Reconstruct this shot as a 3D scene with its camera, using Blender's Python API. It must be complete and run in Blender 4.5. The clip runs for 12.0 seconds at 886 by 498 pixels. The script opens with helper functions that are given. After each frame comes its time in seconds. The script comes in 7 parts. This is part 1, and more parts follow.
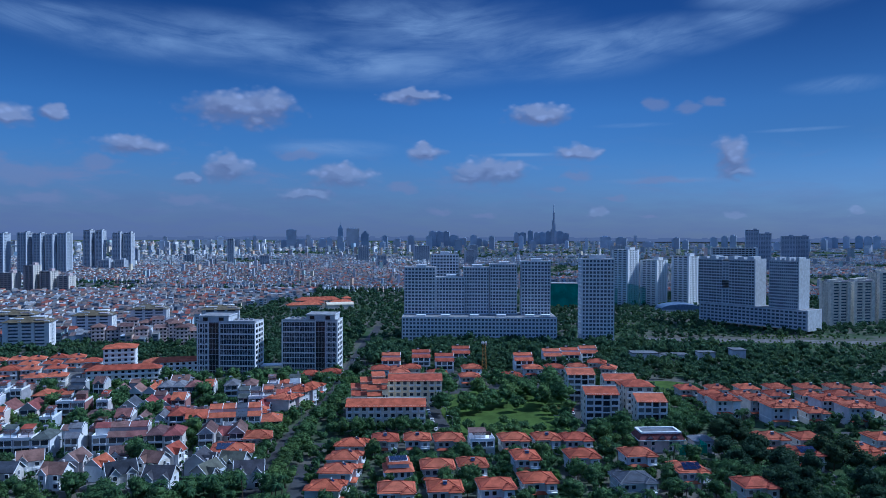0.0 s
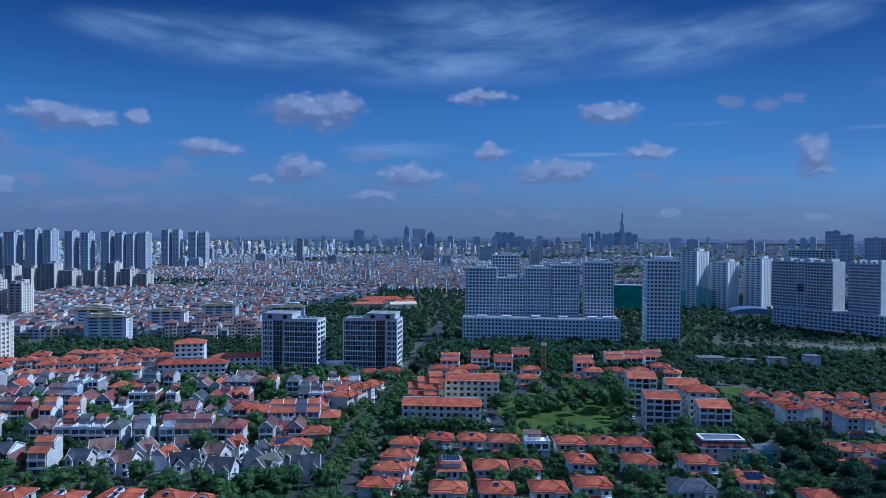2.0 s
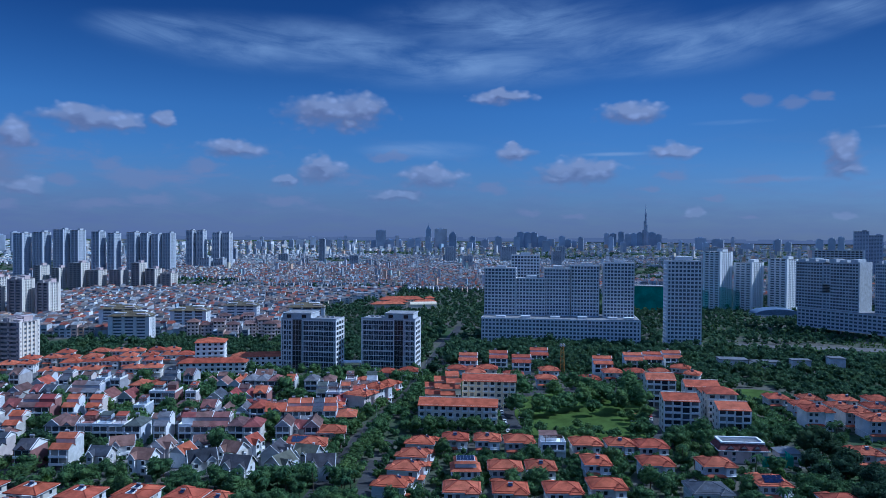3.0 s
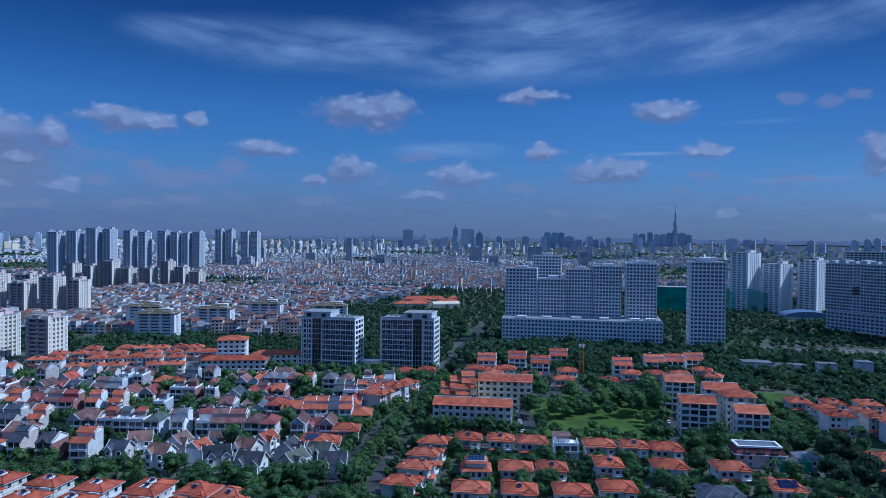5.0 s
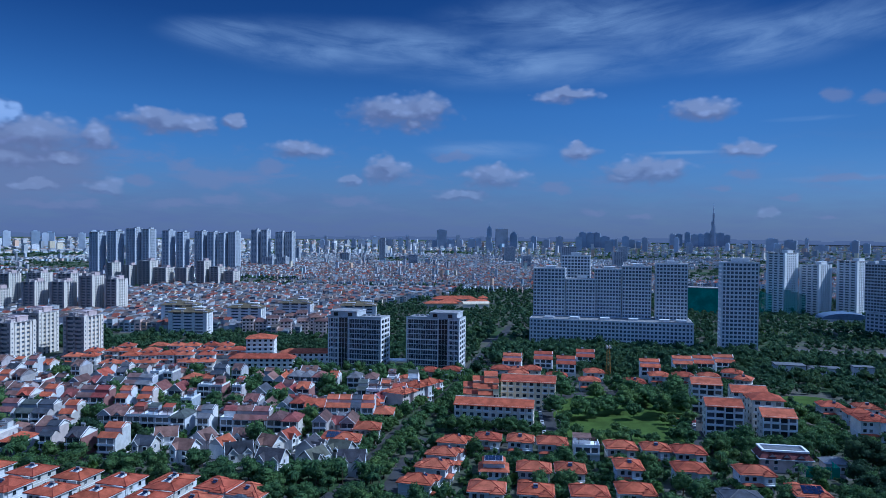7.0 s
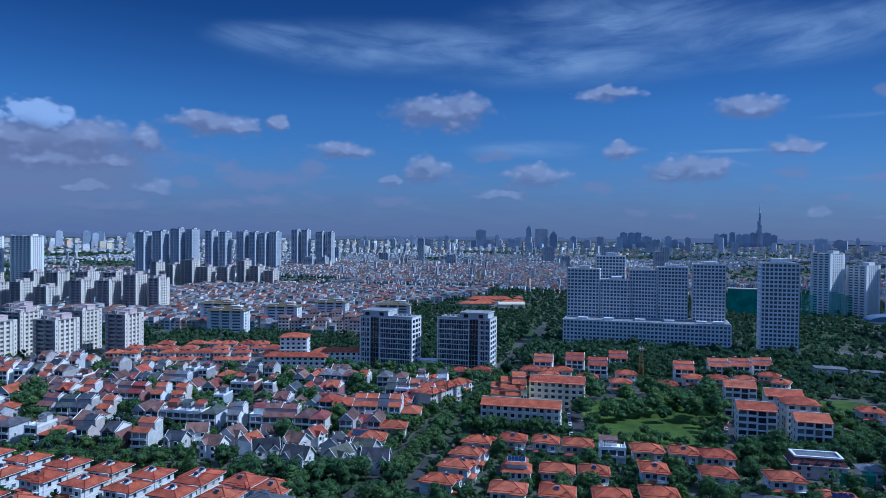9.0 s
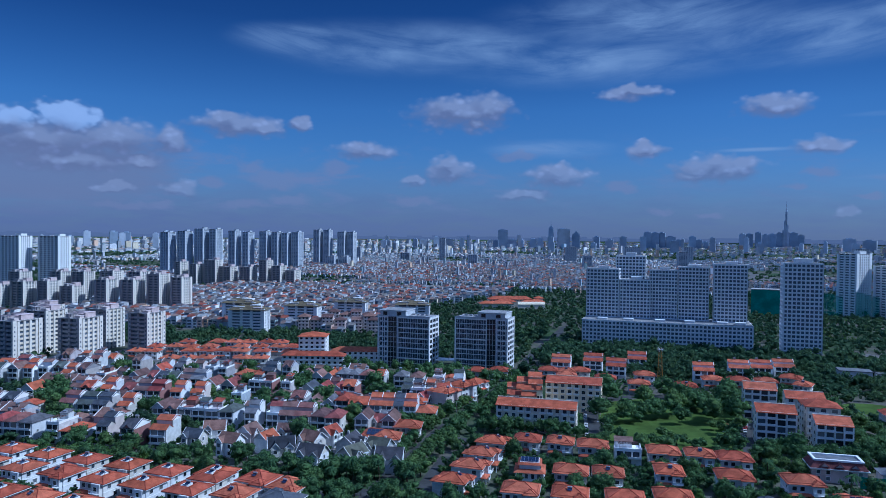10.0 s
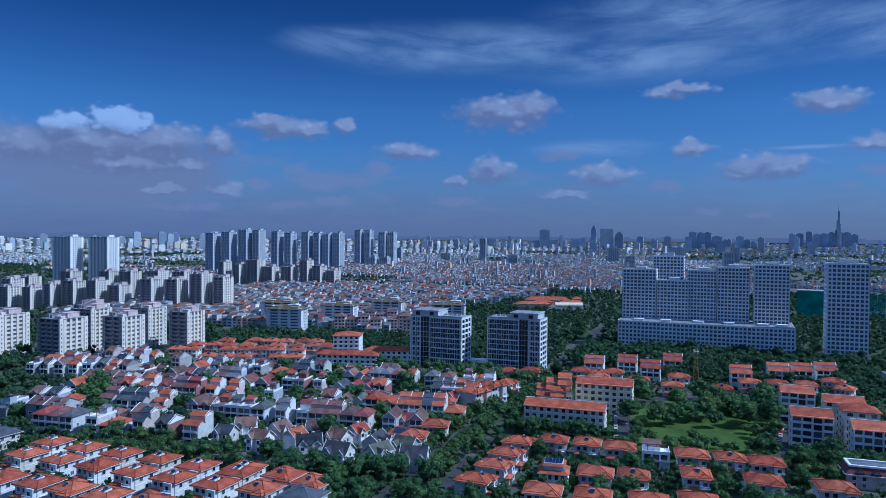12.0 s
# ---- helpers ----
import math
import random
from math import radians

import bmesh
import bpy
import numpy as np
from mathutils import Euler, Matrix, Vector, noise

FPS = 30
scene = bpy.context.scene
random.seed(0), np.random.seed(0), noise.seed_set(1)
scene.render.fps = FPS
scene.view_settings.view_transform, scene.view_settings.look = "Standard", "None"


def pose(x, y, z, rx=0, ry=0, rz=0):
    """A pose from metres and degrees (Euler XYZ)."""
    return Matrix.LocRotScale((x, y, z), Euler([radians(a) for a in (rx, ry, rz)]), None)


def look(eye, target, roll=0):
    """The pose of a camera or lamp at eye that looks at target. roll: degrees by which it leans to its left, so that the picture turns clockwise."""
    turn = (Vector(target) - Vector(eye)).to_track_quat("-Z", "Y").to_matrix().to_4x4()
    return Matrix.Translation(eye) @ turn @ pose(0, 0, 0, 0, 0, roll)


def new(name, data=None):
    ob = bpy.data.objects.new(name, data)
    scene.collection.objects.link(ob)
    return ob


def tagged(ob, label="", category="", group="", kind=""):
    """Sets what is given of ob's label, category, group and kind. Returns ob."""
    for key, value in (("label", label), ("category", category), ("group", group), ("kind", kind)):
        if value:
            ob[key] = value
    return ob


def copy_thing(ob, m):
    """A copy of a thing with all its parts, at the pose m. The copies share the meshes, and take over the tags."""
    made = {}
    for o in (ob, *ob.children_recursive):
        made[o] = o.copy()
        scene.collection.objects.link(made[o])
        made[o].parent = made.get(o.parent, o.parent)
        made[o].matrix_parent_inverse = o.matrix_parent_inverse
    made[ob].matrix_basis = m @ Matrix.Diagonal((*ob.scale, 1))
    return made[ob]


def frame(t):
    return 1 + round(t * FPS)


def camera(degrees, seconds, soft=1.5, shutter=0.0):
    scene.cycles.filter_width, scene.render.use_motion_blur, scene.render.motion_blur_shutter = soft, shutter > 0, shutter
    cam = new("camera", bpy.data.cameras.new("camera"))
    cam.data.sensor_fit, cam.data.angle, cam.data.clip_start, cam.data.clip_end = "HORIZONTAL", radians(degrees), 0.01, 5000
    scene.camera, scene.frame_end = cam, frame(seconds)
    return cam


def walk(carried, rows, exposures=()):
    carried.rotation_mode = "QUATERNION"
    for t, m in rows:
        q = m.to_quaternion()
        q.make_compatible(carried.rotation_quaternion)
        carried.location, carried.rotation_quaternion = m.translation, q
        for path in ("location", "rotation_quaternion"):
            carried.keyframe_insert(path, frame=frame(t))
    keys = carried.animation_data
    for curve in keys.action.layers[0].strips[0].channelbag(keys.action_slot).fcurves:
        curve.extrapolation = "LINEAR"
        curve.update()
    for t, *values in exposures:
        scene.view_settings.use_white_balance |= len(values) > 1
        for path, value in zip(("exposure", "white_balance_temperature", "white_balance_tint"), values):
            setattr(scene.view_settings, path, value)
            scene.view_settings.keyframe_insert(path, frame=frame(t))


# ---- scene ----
cam = camera(64.1, 12.0, soft=0.85)
PATH = [
    (0, (-3.043, -0.142, 95.729), (-2.83, 1.847, 95.695), 0.2),
    (0.5, (-1.929, -0.21, 95.664), (-1.778, 1.784, 95.63), 0.3),
    (1, (-0.845, -0.239, 95.611), (-0.739, 1.758, 95.578), 0.3),
    (1.5, (0.329, -0.332, 95.532), (0.392, 1.667, 95.499), 0.4),
    (2, (1.767, -0.381, 95.481), (1.793, 1.619, 95.448), 0.4),
    (2.5, (3.26, -0.414, 95.453), (3.253, 1.586, 95.419), 0.4),
    (3, (4.784, -0.404, 95.433), (4.747, 1.595, 95.4), 0.4),
    (5, (11.142, -0.539, 95.443), (11.026, 1.458, 95.409), 0.6),
    (5.5, (12.765, -0.546, 95.415), (12.625, 1.448, 95.38), 0.6),
    (6, (14.46, -0.524, 95.407), (14.296, 1.469, 95.373), 0.6),
    (6.5, (16.132, -0.526, 95.431), (15.942, 1.465, 95.396), 0.6),
    (7, (17.755, -0.462, 95.476), (17.541, 1.526, 95.441), 0.6),
    (9, (24.531, 0.048, 95.568), (24.204, 2.021, 95.532), 0.6),
    (9.5, (26.256, 0.191, 95.576), (25.897, 2.158, 95.54), 0.6),
    (10, (27.985, 0.454, 95.59), (27.596, 2.415, 95.553), 0.6),
    (10.5, (29.733, 0.699, 95.586), (29.314, 2.654, 95.549), 0.6),
    (11, (31.534, 0.894, 95.596), (31.086, 2.843, 95.559), 0.6),
    (11.5, (33.401, 1.062, 95.549), (32.926, 3.005, 95.512), 0.6),
    (12, (35.322, 1.303, 95.519), (34.816, 3.238, 95.482), 0.5),
]
walk(cam, [(t, look(eye, target, roll)) for t, eye, target, roll in PATH], [(0.0, -0.07, 4700, 6)])


# ---- light: a high sun from the right and ahead, and a deep blue sky with scattered clouds ----
SUN_AZ, SUN_EL = 84.0, 45.0
sun = new("sun", bpy.data.lights.new("sun", "SUN"))
sun.data.energy, sun.data.angle, sun.data.color = 3.85, radians(0.53), (1.0, 0.97, 0.93)
to_sun = Vector((math.sin(radians(SUN_AZ)) * math.cos(radians(SUN_EL)), math.cos(radians(SUN_AZ)) * math.cos(radians(SUN_EL)), math.sin(radians(SUN_EL))))
sun.matrix_basis = look((0, 0, 400), Vector((0, 0, 400)) - to_sun)


class Nodes:
    """Short hand for building node trees."""

    def __init__(self, tree):
        self.tree, self.links = tree, tree.links

    def add(self, kind):
        return self.tree.nodes.new(kind)

    def put(self, socket, value):
        if isinstance(value, bpy.types.NodeSocket):
            self.links.new(value, socket)
        elif value is not None:
            socket.default_value = value

    def math(self, op, a, b=None, c=None, clamp=False):
        n = self.add("ShaderNodeMath")
        n.operation, n.use_clamp = op, clamp
        for s, v in zip(n.inputs, (a, b, c)):
            self.put(s, v)
        return n.outputs[0]

    def vec(self, op, a, b=None, out=0):
        n = self.add("ShaderNodeVectorMath")
        n.operation = op
        self.put(n.inputs[0], a)
        if b is not None:
            self.put(n.inputs[1], b)
        return n.outputs[out]

    def xyz(self, x, y, z=0.0):
        n = self.add("ShaderNodeCombineXYZ")
        for s, v in zip(n.inputs, (x, y, z)):
            self.put(s, v)
        return n.outputs[0]

    def noise(self, vector, scale, detail=4.0, rough=0.55, distortion=0.0):
        n = self.add("ShaderNodeTexNoise")
        self.put(n.inputs["Vector"], vector)
        self.put(n.inputs["Scale"], scale)
        self.put(n.inputs["Detail"], detail)
        self.put(n.inputs["Roughness"], rough)
        self.put(n.inputs["Distortion"], distortion)
        return n.outputs["Fac"]

    def span(self, value, a, b, c=0.0, d=1.0, smooth=True):
        n = self.add("ShaderNodeMapRange")
        n.interpolation_type = "SMOOTHSTEP" if smooth else "LINEAR"
        for s, v in zip(n.inputs, (value, a, b, c, d)):
            self.put(s, v)
        return n.outputs[0]

    def mix(self, fac, a, b, blend="MIX"):
        n = self.add("ShaderNodeMix")
        n.data_type, n.blend_type = "RGBA", blend
        self.put(n.inputs[0], fac)
        self.put(n.inputs[6], a if isinstance(a, bpy.types.NodeSocket) else (*a, 1))
        self.put(n.inputs[7], b if isinstance(b, bpy.types.NodeSocket) else (*b, 1))
        return n.outputs[2]

    def ramp(self, fac, stops, constant=False):
        n = self.add("ShaderNodeValToRGB")
        el = n.color_ramp.elements
        while len(el) < len(stops):
            el.new(0.5)
        for e, (p, c) in zip(el, stops):
            e.position, e.color = p, (*c, 1)
        if constant:
            n.color_ramp.interpolation = "CONSTANT"
        self.put(n.inputs[0], fac)
        return n.outputs[0]


# clouds as overlapping lobes: azimuth, elevation, half width, half height, in degrees
CUMULUS = [
    (-9.8, 9.7, 3.6, 1.14), (-10.7, 10.1, 1.8, 0.86), (-7.6, 10.2, 1.6, 1.00), (-8.5, 9.0, 1.3, 0.64), (-17.4, 6.7, 2.0, 0.66), (-17.9, 7.0, 1.0, 0.57),
    (-10.8, 5.1, 1.7, 0.91), (-10.9, 5.7, 0.9, 0.68), (-13.7, 4.4, 1.1, 0.49), (-27.6, 8.3, 3.1, 0.81), (-28.2, 8.8, 1.2, 0.56), (-25.4, 8.2, 1.4, 0.54),
    (-22.8, 8.7, 0.7, 0.55), (-31.7, 3.3, 1.2, 0.58), (-36.2, 3.3, 1.3, 0.47), (-4.7, 3.4, 1.9, 0.50), (-2.0, 4.7, 2.4, 0.73), (-2.2, 5.2, 1.3, 0.59),
]
CUMULUS_RIGHT = [
    (3.6, 11.1, 2.0, 0.54), (3.5, 11.5, 0.7, 0.36), (13.9, 9.7, 2.2, 0.76), (13.1, 10.0, 1.1, 0.55), (4.6, 6.7, 1.4, 0.58), (4.7, 7.2, 0.7, 0.36),
    (9.7, 5.2, 3.0, 0.87), (9.7, 5.7, 1.1, 0.61), (11.6, 5.4, 1.1, 0.73), (8.1, 4.7, 1.6, 0.44), (16.9, 6.7, 1.7, 0.53), (18.4, 2.0, 0.6, 0.40),
    (28.3, 6.1, 1.0, 1.25), (28.5, 5.0, 1.2, 0.60), (36.4, 2.0, 0.5, 0.18), (28.5, 1.7, 0.6, 0.25),
]
CUMULUS_LEFT = [
    (-43.0, 7.6, 1.5, 0.90), (-39.1, 8.3, 1.9, 0.85), (-41.0, 6.5, 4.6, 1.35), (-36.0, 6.8, 3.4, 1.15), (-32.2, 6.9, 1.4, 1.0), (-34.4, 5.3, 1.6, 0.6),
    (-45.0, 6.0, 2.6, 1.3), (-48.6, 6.3, 3.4, 1.4), (-39.0, 5.2, 4.5, 0.9),
]
SCUD = [
    (-24.3, 4.4, 2.6, 0.59), (-26.7, 2.3, 1.9, 0.33), (-13.7, 2.8, 1.6, 0.40), (-23.6, 2.8, 1.5, 0.34), (2.8, 4.1, 1.0, 0.41), (16.7, 4.8, 1.1, 0.33),
    (15.2, 3.9, 0.8, 0.25), (19.8, 3.0, 0.7, 0.20), (5.8, 2.1, 0.8, 0.27), (9.3, 1.8, 0.8, 0.22), (-19.9, 5.3, 1.3, 0.43), (-29.4, 3.9, 1.0, 0.32),
    (-5.4, 6.4, 1.6, 0.41), (-26.4, 5.1, 1.0, 0.41), (-35.7, 2.0, 2.2, 0.25), (-33.0, 2.1, 0.9, 0.23), (22.3, 1.7, 0.6, 0.15), (23.2, 4.4, 2.3, 0.27),
    (22.7, 10.2, 0.8, 0.46), (25.1, 9.8, 0.8, 0.48), (26.8, 10.2, 0.8, 0.36),
]
CIRRUS = [
    (-12.3, 14.7, 13.5, 2.03), (0.4, 13.6, 12.7, 1.82), (4.8, 16.4, 11.6, 2.46), (15.5, 14.4, 8.7, 2.08), (23.0, 15.2, 6.5, 1.52), (35.1, 10.7, 3.1, 0.62),
    (-2.7, 7.0, 5.0, 0.73), (21.0, 8.7, 2.7, 0.20), (23.6, 4.4, 4.5, 0.26), (12.7, 6.6, 3.0, 0.17), (32.7, 7.8, 2.9, 0.16), (-22.7, 15.0, 5.1, 1.27),
    (31.5, 17.6, 6.0, 1.7), (27.5, 15.6, 4.5, 1.2),
]


def nearest_cloud(n, az, el, clouds, blend=0.0):
    """How far (az, el) lies from the nearest of the clouds, in half widths."""
    best = 9.0
    for a, e, w, h in clouds:
        off = n.xyz(n.math("MULTIPLY_ADD", az, 1 / w, -a / w), n.math("MULTIPLY_ADD", el, 1 / h, -e / h))
        far = n.vec("LENGTH", off, out=1)
        best = n.math("SMOOTH_MIN", far, best, blend) if blend else n.math("MINIMUM", far, best)
    return best


def make_world():
    world = bpy.data.worlds.new("daylight")
    scene.world, world.use_nodes = world, True
    n = Nodes(world.node_tree)
    world.node_tree.nodes.clear()
    sky = n.add("ShaderNodeTexSky")
    sky.sky_type, sky.sun_disc, sky.sun_elevation, sky.sun_rotation = "NISHITA", False, radians(SUN_EL), radians(SUN_AZ)
    sky.altitude, sky.air_density, sky.dust_density, sky.ozone_density = 100, 1.0, 0.6, 3.0
    way = n.add("ShaderNodeTexCoord").outputs["Generated"]
    s = n.add("ShaderNodeSeparateXYZ")
    n.put(s.inputs[0], way)
    az = n.math("MULTIPLY", n.math("ARCTAN2", s.outputs[0], s.outputs[1]), 57.2958)
    el = n.math("MULTIPLY", n.math("ARCSINE", s.outputs[2]), 57.2958)
    flat = n.xyz(az, n.math("MULTIPLY", el, 1.5))
    # blue deepens with height and away from the haze
    deep = n.add("ShaderNodeHueSaturation")
    n.put(deep.inputs["Saturation"], 1.0)
    n.put(deep.inputs["Color"], sky.outputs[0])
    blue = n.mix(1.0, deep.outputs[0], n.ramp(n.span(el, 0, 22, smooth=False), [(0.0, (0.38, 0.46, 0.64)), (0.16, (0.37, 0.50, 0.74)), (0.45, (0.33, 0.478, 0.705)), (0.75, (0.17, 0.268, 0.47)), (1.0, (0.12, 0.20, 0.38))]), "MULTIPLY")
    side = n.vec("SCALE", blue)
    n.put(side.node.inputs["Scale"], n.math("SUBTRACT", 1.0, n.math("MULTIPLY", n.span(az, 8, 40, 0.0, 0.30), n.span(el, 3, 8))))
    blue = side
    # thin high cloud in long bent fibres
    bent = n.math("SUBTRACT", el, n.math("MULTIPLY", az, n.math("MULTIPLY_ADD", az, 0.0042, 0.03)))
    fibre = n.noise(n.xyz(n.math("MULTIPLY", az, 0.2), bent), 0.6, 7.0, 0.64, 0.5)
    patch = n.noise(n.xyz(n.math("MULTIPLY", az, 0.35), el), 0.35, 3.0, 0.5)
    thin = n.math("SUBTRACT", 1.3, nearest_cloud(n, az, el, CIRRUS))
    veil = n.math("MULTIPLY", n.span(thin, 0.0, 1.15), n.math("MULTIPLY", n.span(fibre, 0.22, 0.74, 0.12, 1.0), n.span(patch, 0.28, 0.6, 0.45, 1.0)))
    blue = n.mix(n.math("MULTIPLY", veil, 0.88), blue, (2.55, 3.35, 4.85))
    # murk over the horizon
    low = n.noise(n.vec("MULTIPLY", flat, (0.5, 1.6, 1.0)), 0.5, 4.0, 0.6)
    murk = n.math("MULTIPLY", n.span(el, 7.0, 0.4), n.span(low, 0.25, 0.75, 0.7, 1.0))
    leftward = n.span(az, 30, -42, 0.75, 1.0)
    blue = n.mix(n.math("MULTIPLY", murk, leftward), blue, (1.45, 1.74, 2.95))
    # broken cloud added above and behind the view; its bluish brightness fills the shade
    field = n.span(n.noise(way, 3.2, 6.0, 0.6), 0.40, 0.60)
    over = n.math("MULTIPLY", field, n.span(el, 21, 42))
    blue = n.mix(n.math("MULTIPLY", over, 0.85), blue, (5.1, 7.2, 12.2))
    # the cloud outlines billow at two sizes
    swirl = n.add("ShaderNodeTexNoise")
    n.put(swirl.inputs["Vector"], flat)
    for key, value in (("Scale", 0.7), ("Detail", 2.5), ("Roughness", 0.45)):
        n.put(swirl.inputs[key], value)
    push = n.add("ShaderNodeSeparateXYZ")
    n.put(push.inputs[0], n.vec("SUBTRACT", swirl.outputs["Color"], (0.5, 0.5, 0.5)))
    wx, wy = n.math("MULTIPLY_ADD", push.outputs[0], 1.7, az), n.math("MULTIPLY_ADD", push.outputs[1], 1.1, el)
    puff = n.add("ShaderNodeTexVoronoi")
    puff.feature = "SMOOTH_F1"
    n.put(puff.inputs["Vector"], flat)
    for key, value in (("Scale", 1.0), ("Detail", 1.0), ("Roughness", 0.45), ("Smoothness", 0.5)):
        n.put(puff.inputs[key], value)
    billow = n.math("MULTIPLY_ADD", puff.outputs["Distance"], 0.62, -0.62)
    # faint lilac scud low in the sky
    rag = n.noise(n.vec("MULTIPLY", flat, (0.6, 1.0, 1.0)), 0.7, 5.0, 0.6)
    mist = n.math("ADD", nearest_cloud(n, wx, wy, SCUD, 0.3), n.math("MULTIPLY_ADD", rag, -1.4, 0.7))
    blue = n.mix(n.span(mist, 1.5, 0.5, 0.0, 0.55), blue, (2.25, 2.35, 3.45))
    scud = n.span(n.noise(n.vec("MULTIPLY", flat, (0.34, 0.8, 1.0)), 0.62, 6.0, 0.6, 0.4), 0.48, 0.74)
    low_band = n.math("MULTIPLY", n.span(el, 0.5, 3.5), n.span(el, 9.0, 4.5))
    blue = n.mix(n.math("MULTIPLY", n.math("MULTIPLY", scud, low_band), n.span(az, 25, -40, 0.25, 0.8)), blue, (2.1, 2.3, 3.5))
    # the grey bank under the big cloud
    bank = n.math("ADD", nearest_cloud(n, az, el, [(-40.5, 4.6, 9.5, 3.1), (-50.0, 4.8, 7.0, 3.2)]), n.math("MULTIPLY_ADD", low, -0.8, 0.4))
    blue = n.mix(n.span(bank, 1.25, 0.5, 0.0, 0.85), blue, (1.9, 2.1, 3.1))
    # cumulus: crisp lit heads, dull soft undersides
    clouds = CUMULUS + CUMULUS_RIGHT + CUMULUS_LEFT
    here = n.math("ADD", nearest_cloud(n, wx, wy, clouds, 0.35), billow)
    above = n.math("ADD", nearest_cloud(n, n.math("ADD", wx, 0.15), n.math("ADD", wy, 0.6), clouds, 0.35), billow)
    lit = n.span(n.math("SUBTRACT", above, here), -0.15, 0.65)
    cover = n.span(here, 1.28, n.math("MULTIPLY_ADD", lit, 0.34, 0.16))
    inner = n.span(puff.outputs["Distance"], 0.15, 0.75, 1.1, 0.86)
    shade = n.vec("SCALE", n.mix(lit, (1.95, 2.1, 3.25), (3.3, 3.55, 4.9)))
    n.put(shade.node.inputs["Scale"], inner)
    blue = n.mix(n.math("MULTIPLY", cover, n.span(el, 1.0, 7.0, 0.45, 0.86)), blue, shade)
    # two sunlit heads of cloud behind the bank
    peak = n.math("ADD", nearest_cloud(n, wx, wy, [CUMULUS_LEFT[0], CUMULUS_LEFT[1]]), billow)
    blue = n.mix(n.math("MULTIPLY", n.span(peak, 1.1, 0.7), n.span(wy, 7.0, 8.1, 0.0, 0.85)), blue, (3.7, 4.7, 6.9))
    back = n.add("ShaderNodeBackground")
    n.put(back.inputs[0], blue)
    n.put(back.inputs[1], 0.095)
    n.links.new(back.outputs[0], n.add("ShaderNodeOutputWorld").inputs[0])


make_world()


# ---- materials ----
def surface(name, colour, rough=0.75, spread=0.10, stain=0.35, grain=6.0, bump=0.0, metal=0.0, palette=None, island=False, coarse=0.35, spec=0.35):
    """A worn surface: the colour varies from piece to piece, with blotches at two scales and fine relief."""
    m = bpy.data.materials.new(name)
    m.use_nodes = True
    n = Nodes(m.node_tree)
    b = m.node_tree.nodes["Principled BSDF"]
    chance = n.add("ShaderNodeNewGeometry").outputs["Random Per Island"] if island else n.add("ShaderNodeObjectInfo").outputs["Random"]
    place = n.add("ShaderNodeNewGeometry").outputs["Position"]
    base = n.ramp(chance, [((i + 0.0) / len(palette), c) for i, c in enumerate(palette)], True) if palette else n.mix(0.0, colour, colour)
    shift = n.math("MULTIPLY_ADD", n.math("FRACT", n.math("MULTIPLY", chance, 37.7)), 2 * spread, 1 - spread)
    big = n.span(n.noise(place, coarse, 3.0), 0.3, 0.7, 1 - stain, 1.0 + stain * 0.25)
    fine = n.span(n.noise(place, grain, 3.0), 0.25, 0.75, 1 - stain * 0.5, 1.0 + stain * 0.2)
    k = n.math("MULTIPLY", n.math("MULTIPLY", big, fine), shift)
    hue = n.vec("SCALE", base)
    n.put(hue.node.inputs["Scale"], k)
    n.put(b.inputs["Base Color"], hue)
    n.put(b.inputs["Roughness"], n.span(n.noise(place, grain * 0.5, 2.0), 0.3, 0.7, max(rough - 0.1, 0.03), min(rough + 0.1, 1.0)))
    b.inputs["Metallic"].default_value = metal
    b.inputs["Specular IOR Level"].default_value = spec
    if bump:
        bp = n.add("ShaderNodeBump")
        n.put(bp.inputs["Height"], n.noise(place, grain, 3.0))
        bp.inputs["Strength"].default_value, bp.inputs["Distance"].default_value = bump, 0.1
        n.put(b.inputs["Normal"], bp.outputs[0])
    return m


def tiled_roof(name, palette, island=False):
    """Fired clay tiles: courses across the slope, with sooty and bleached patches."""
    m = surface(name, (0.5, 0.2, 0.1), 0.8, 0.14, 0.38, 2.5, palette=palette, island=island, coarse=0.3, spec=0.12)
    n = Nodes(m.node_tree)
    b = m.node_tree.nodes["Principled BSDF"]
    place = n.add("ShaderNodeNewGeometry").outputs["Position"]
    s = n.add("ShaderNodeSeparateXYZ")
    n.put(s.inputs[0], place)
    course = n.math("FRACT", n.math("MULTIPLY", s.outputs[2], 5.5))
    roll = n.math("SINE", n.math("MULTIPLY", n.math("ADD", s.outputs[0], s.outputs[1]), 21.0))
    bp = n.add("ShaderNodeBump")
    n.put(bp.inputs["Height"], n.math("MULTIPLY_ADD", roll, 0.3, course))
    bp.inputs["Strength"].default_value, bp.inputs["Distance"].default_value = 0.55, 0.06
    n.put(b.inputs["Normal"], bp.outputs[0])
    return m


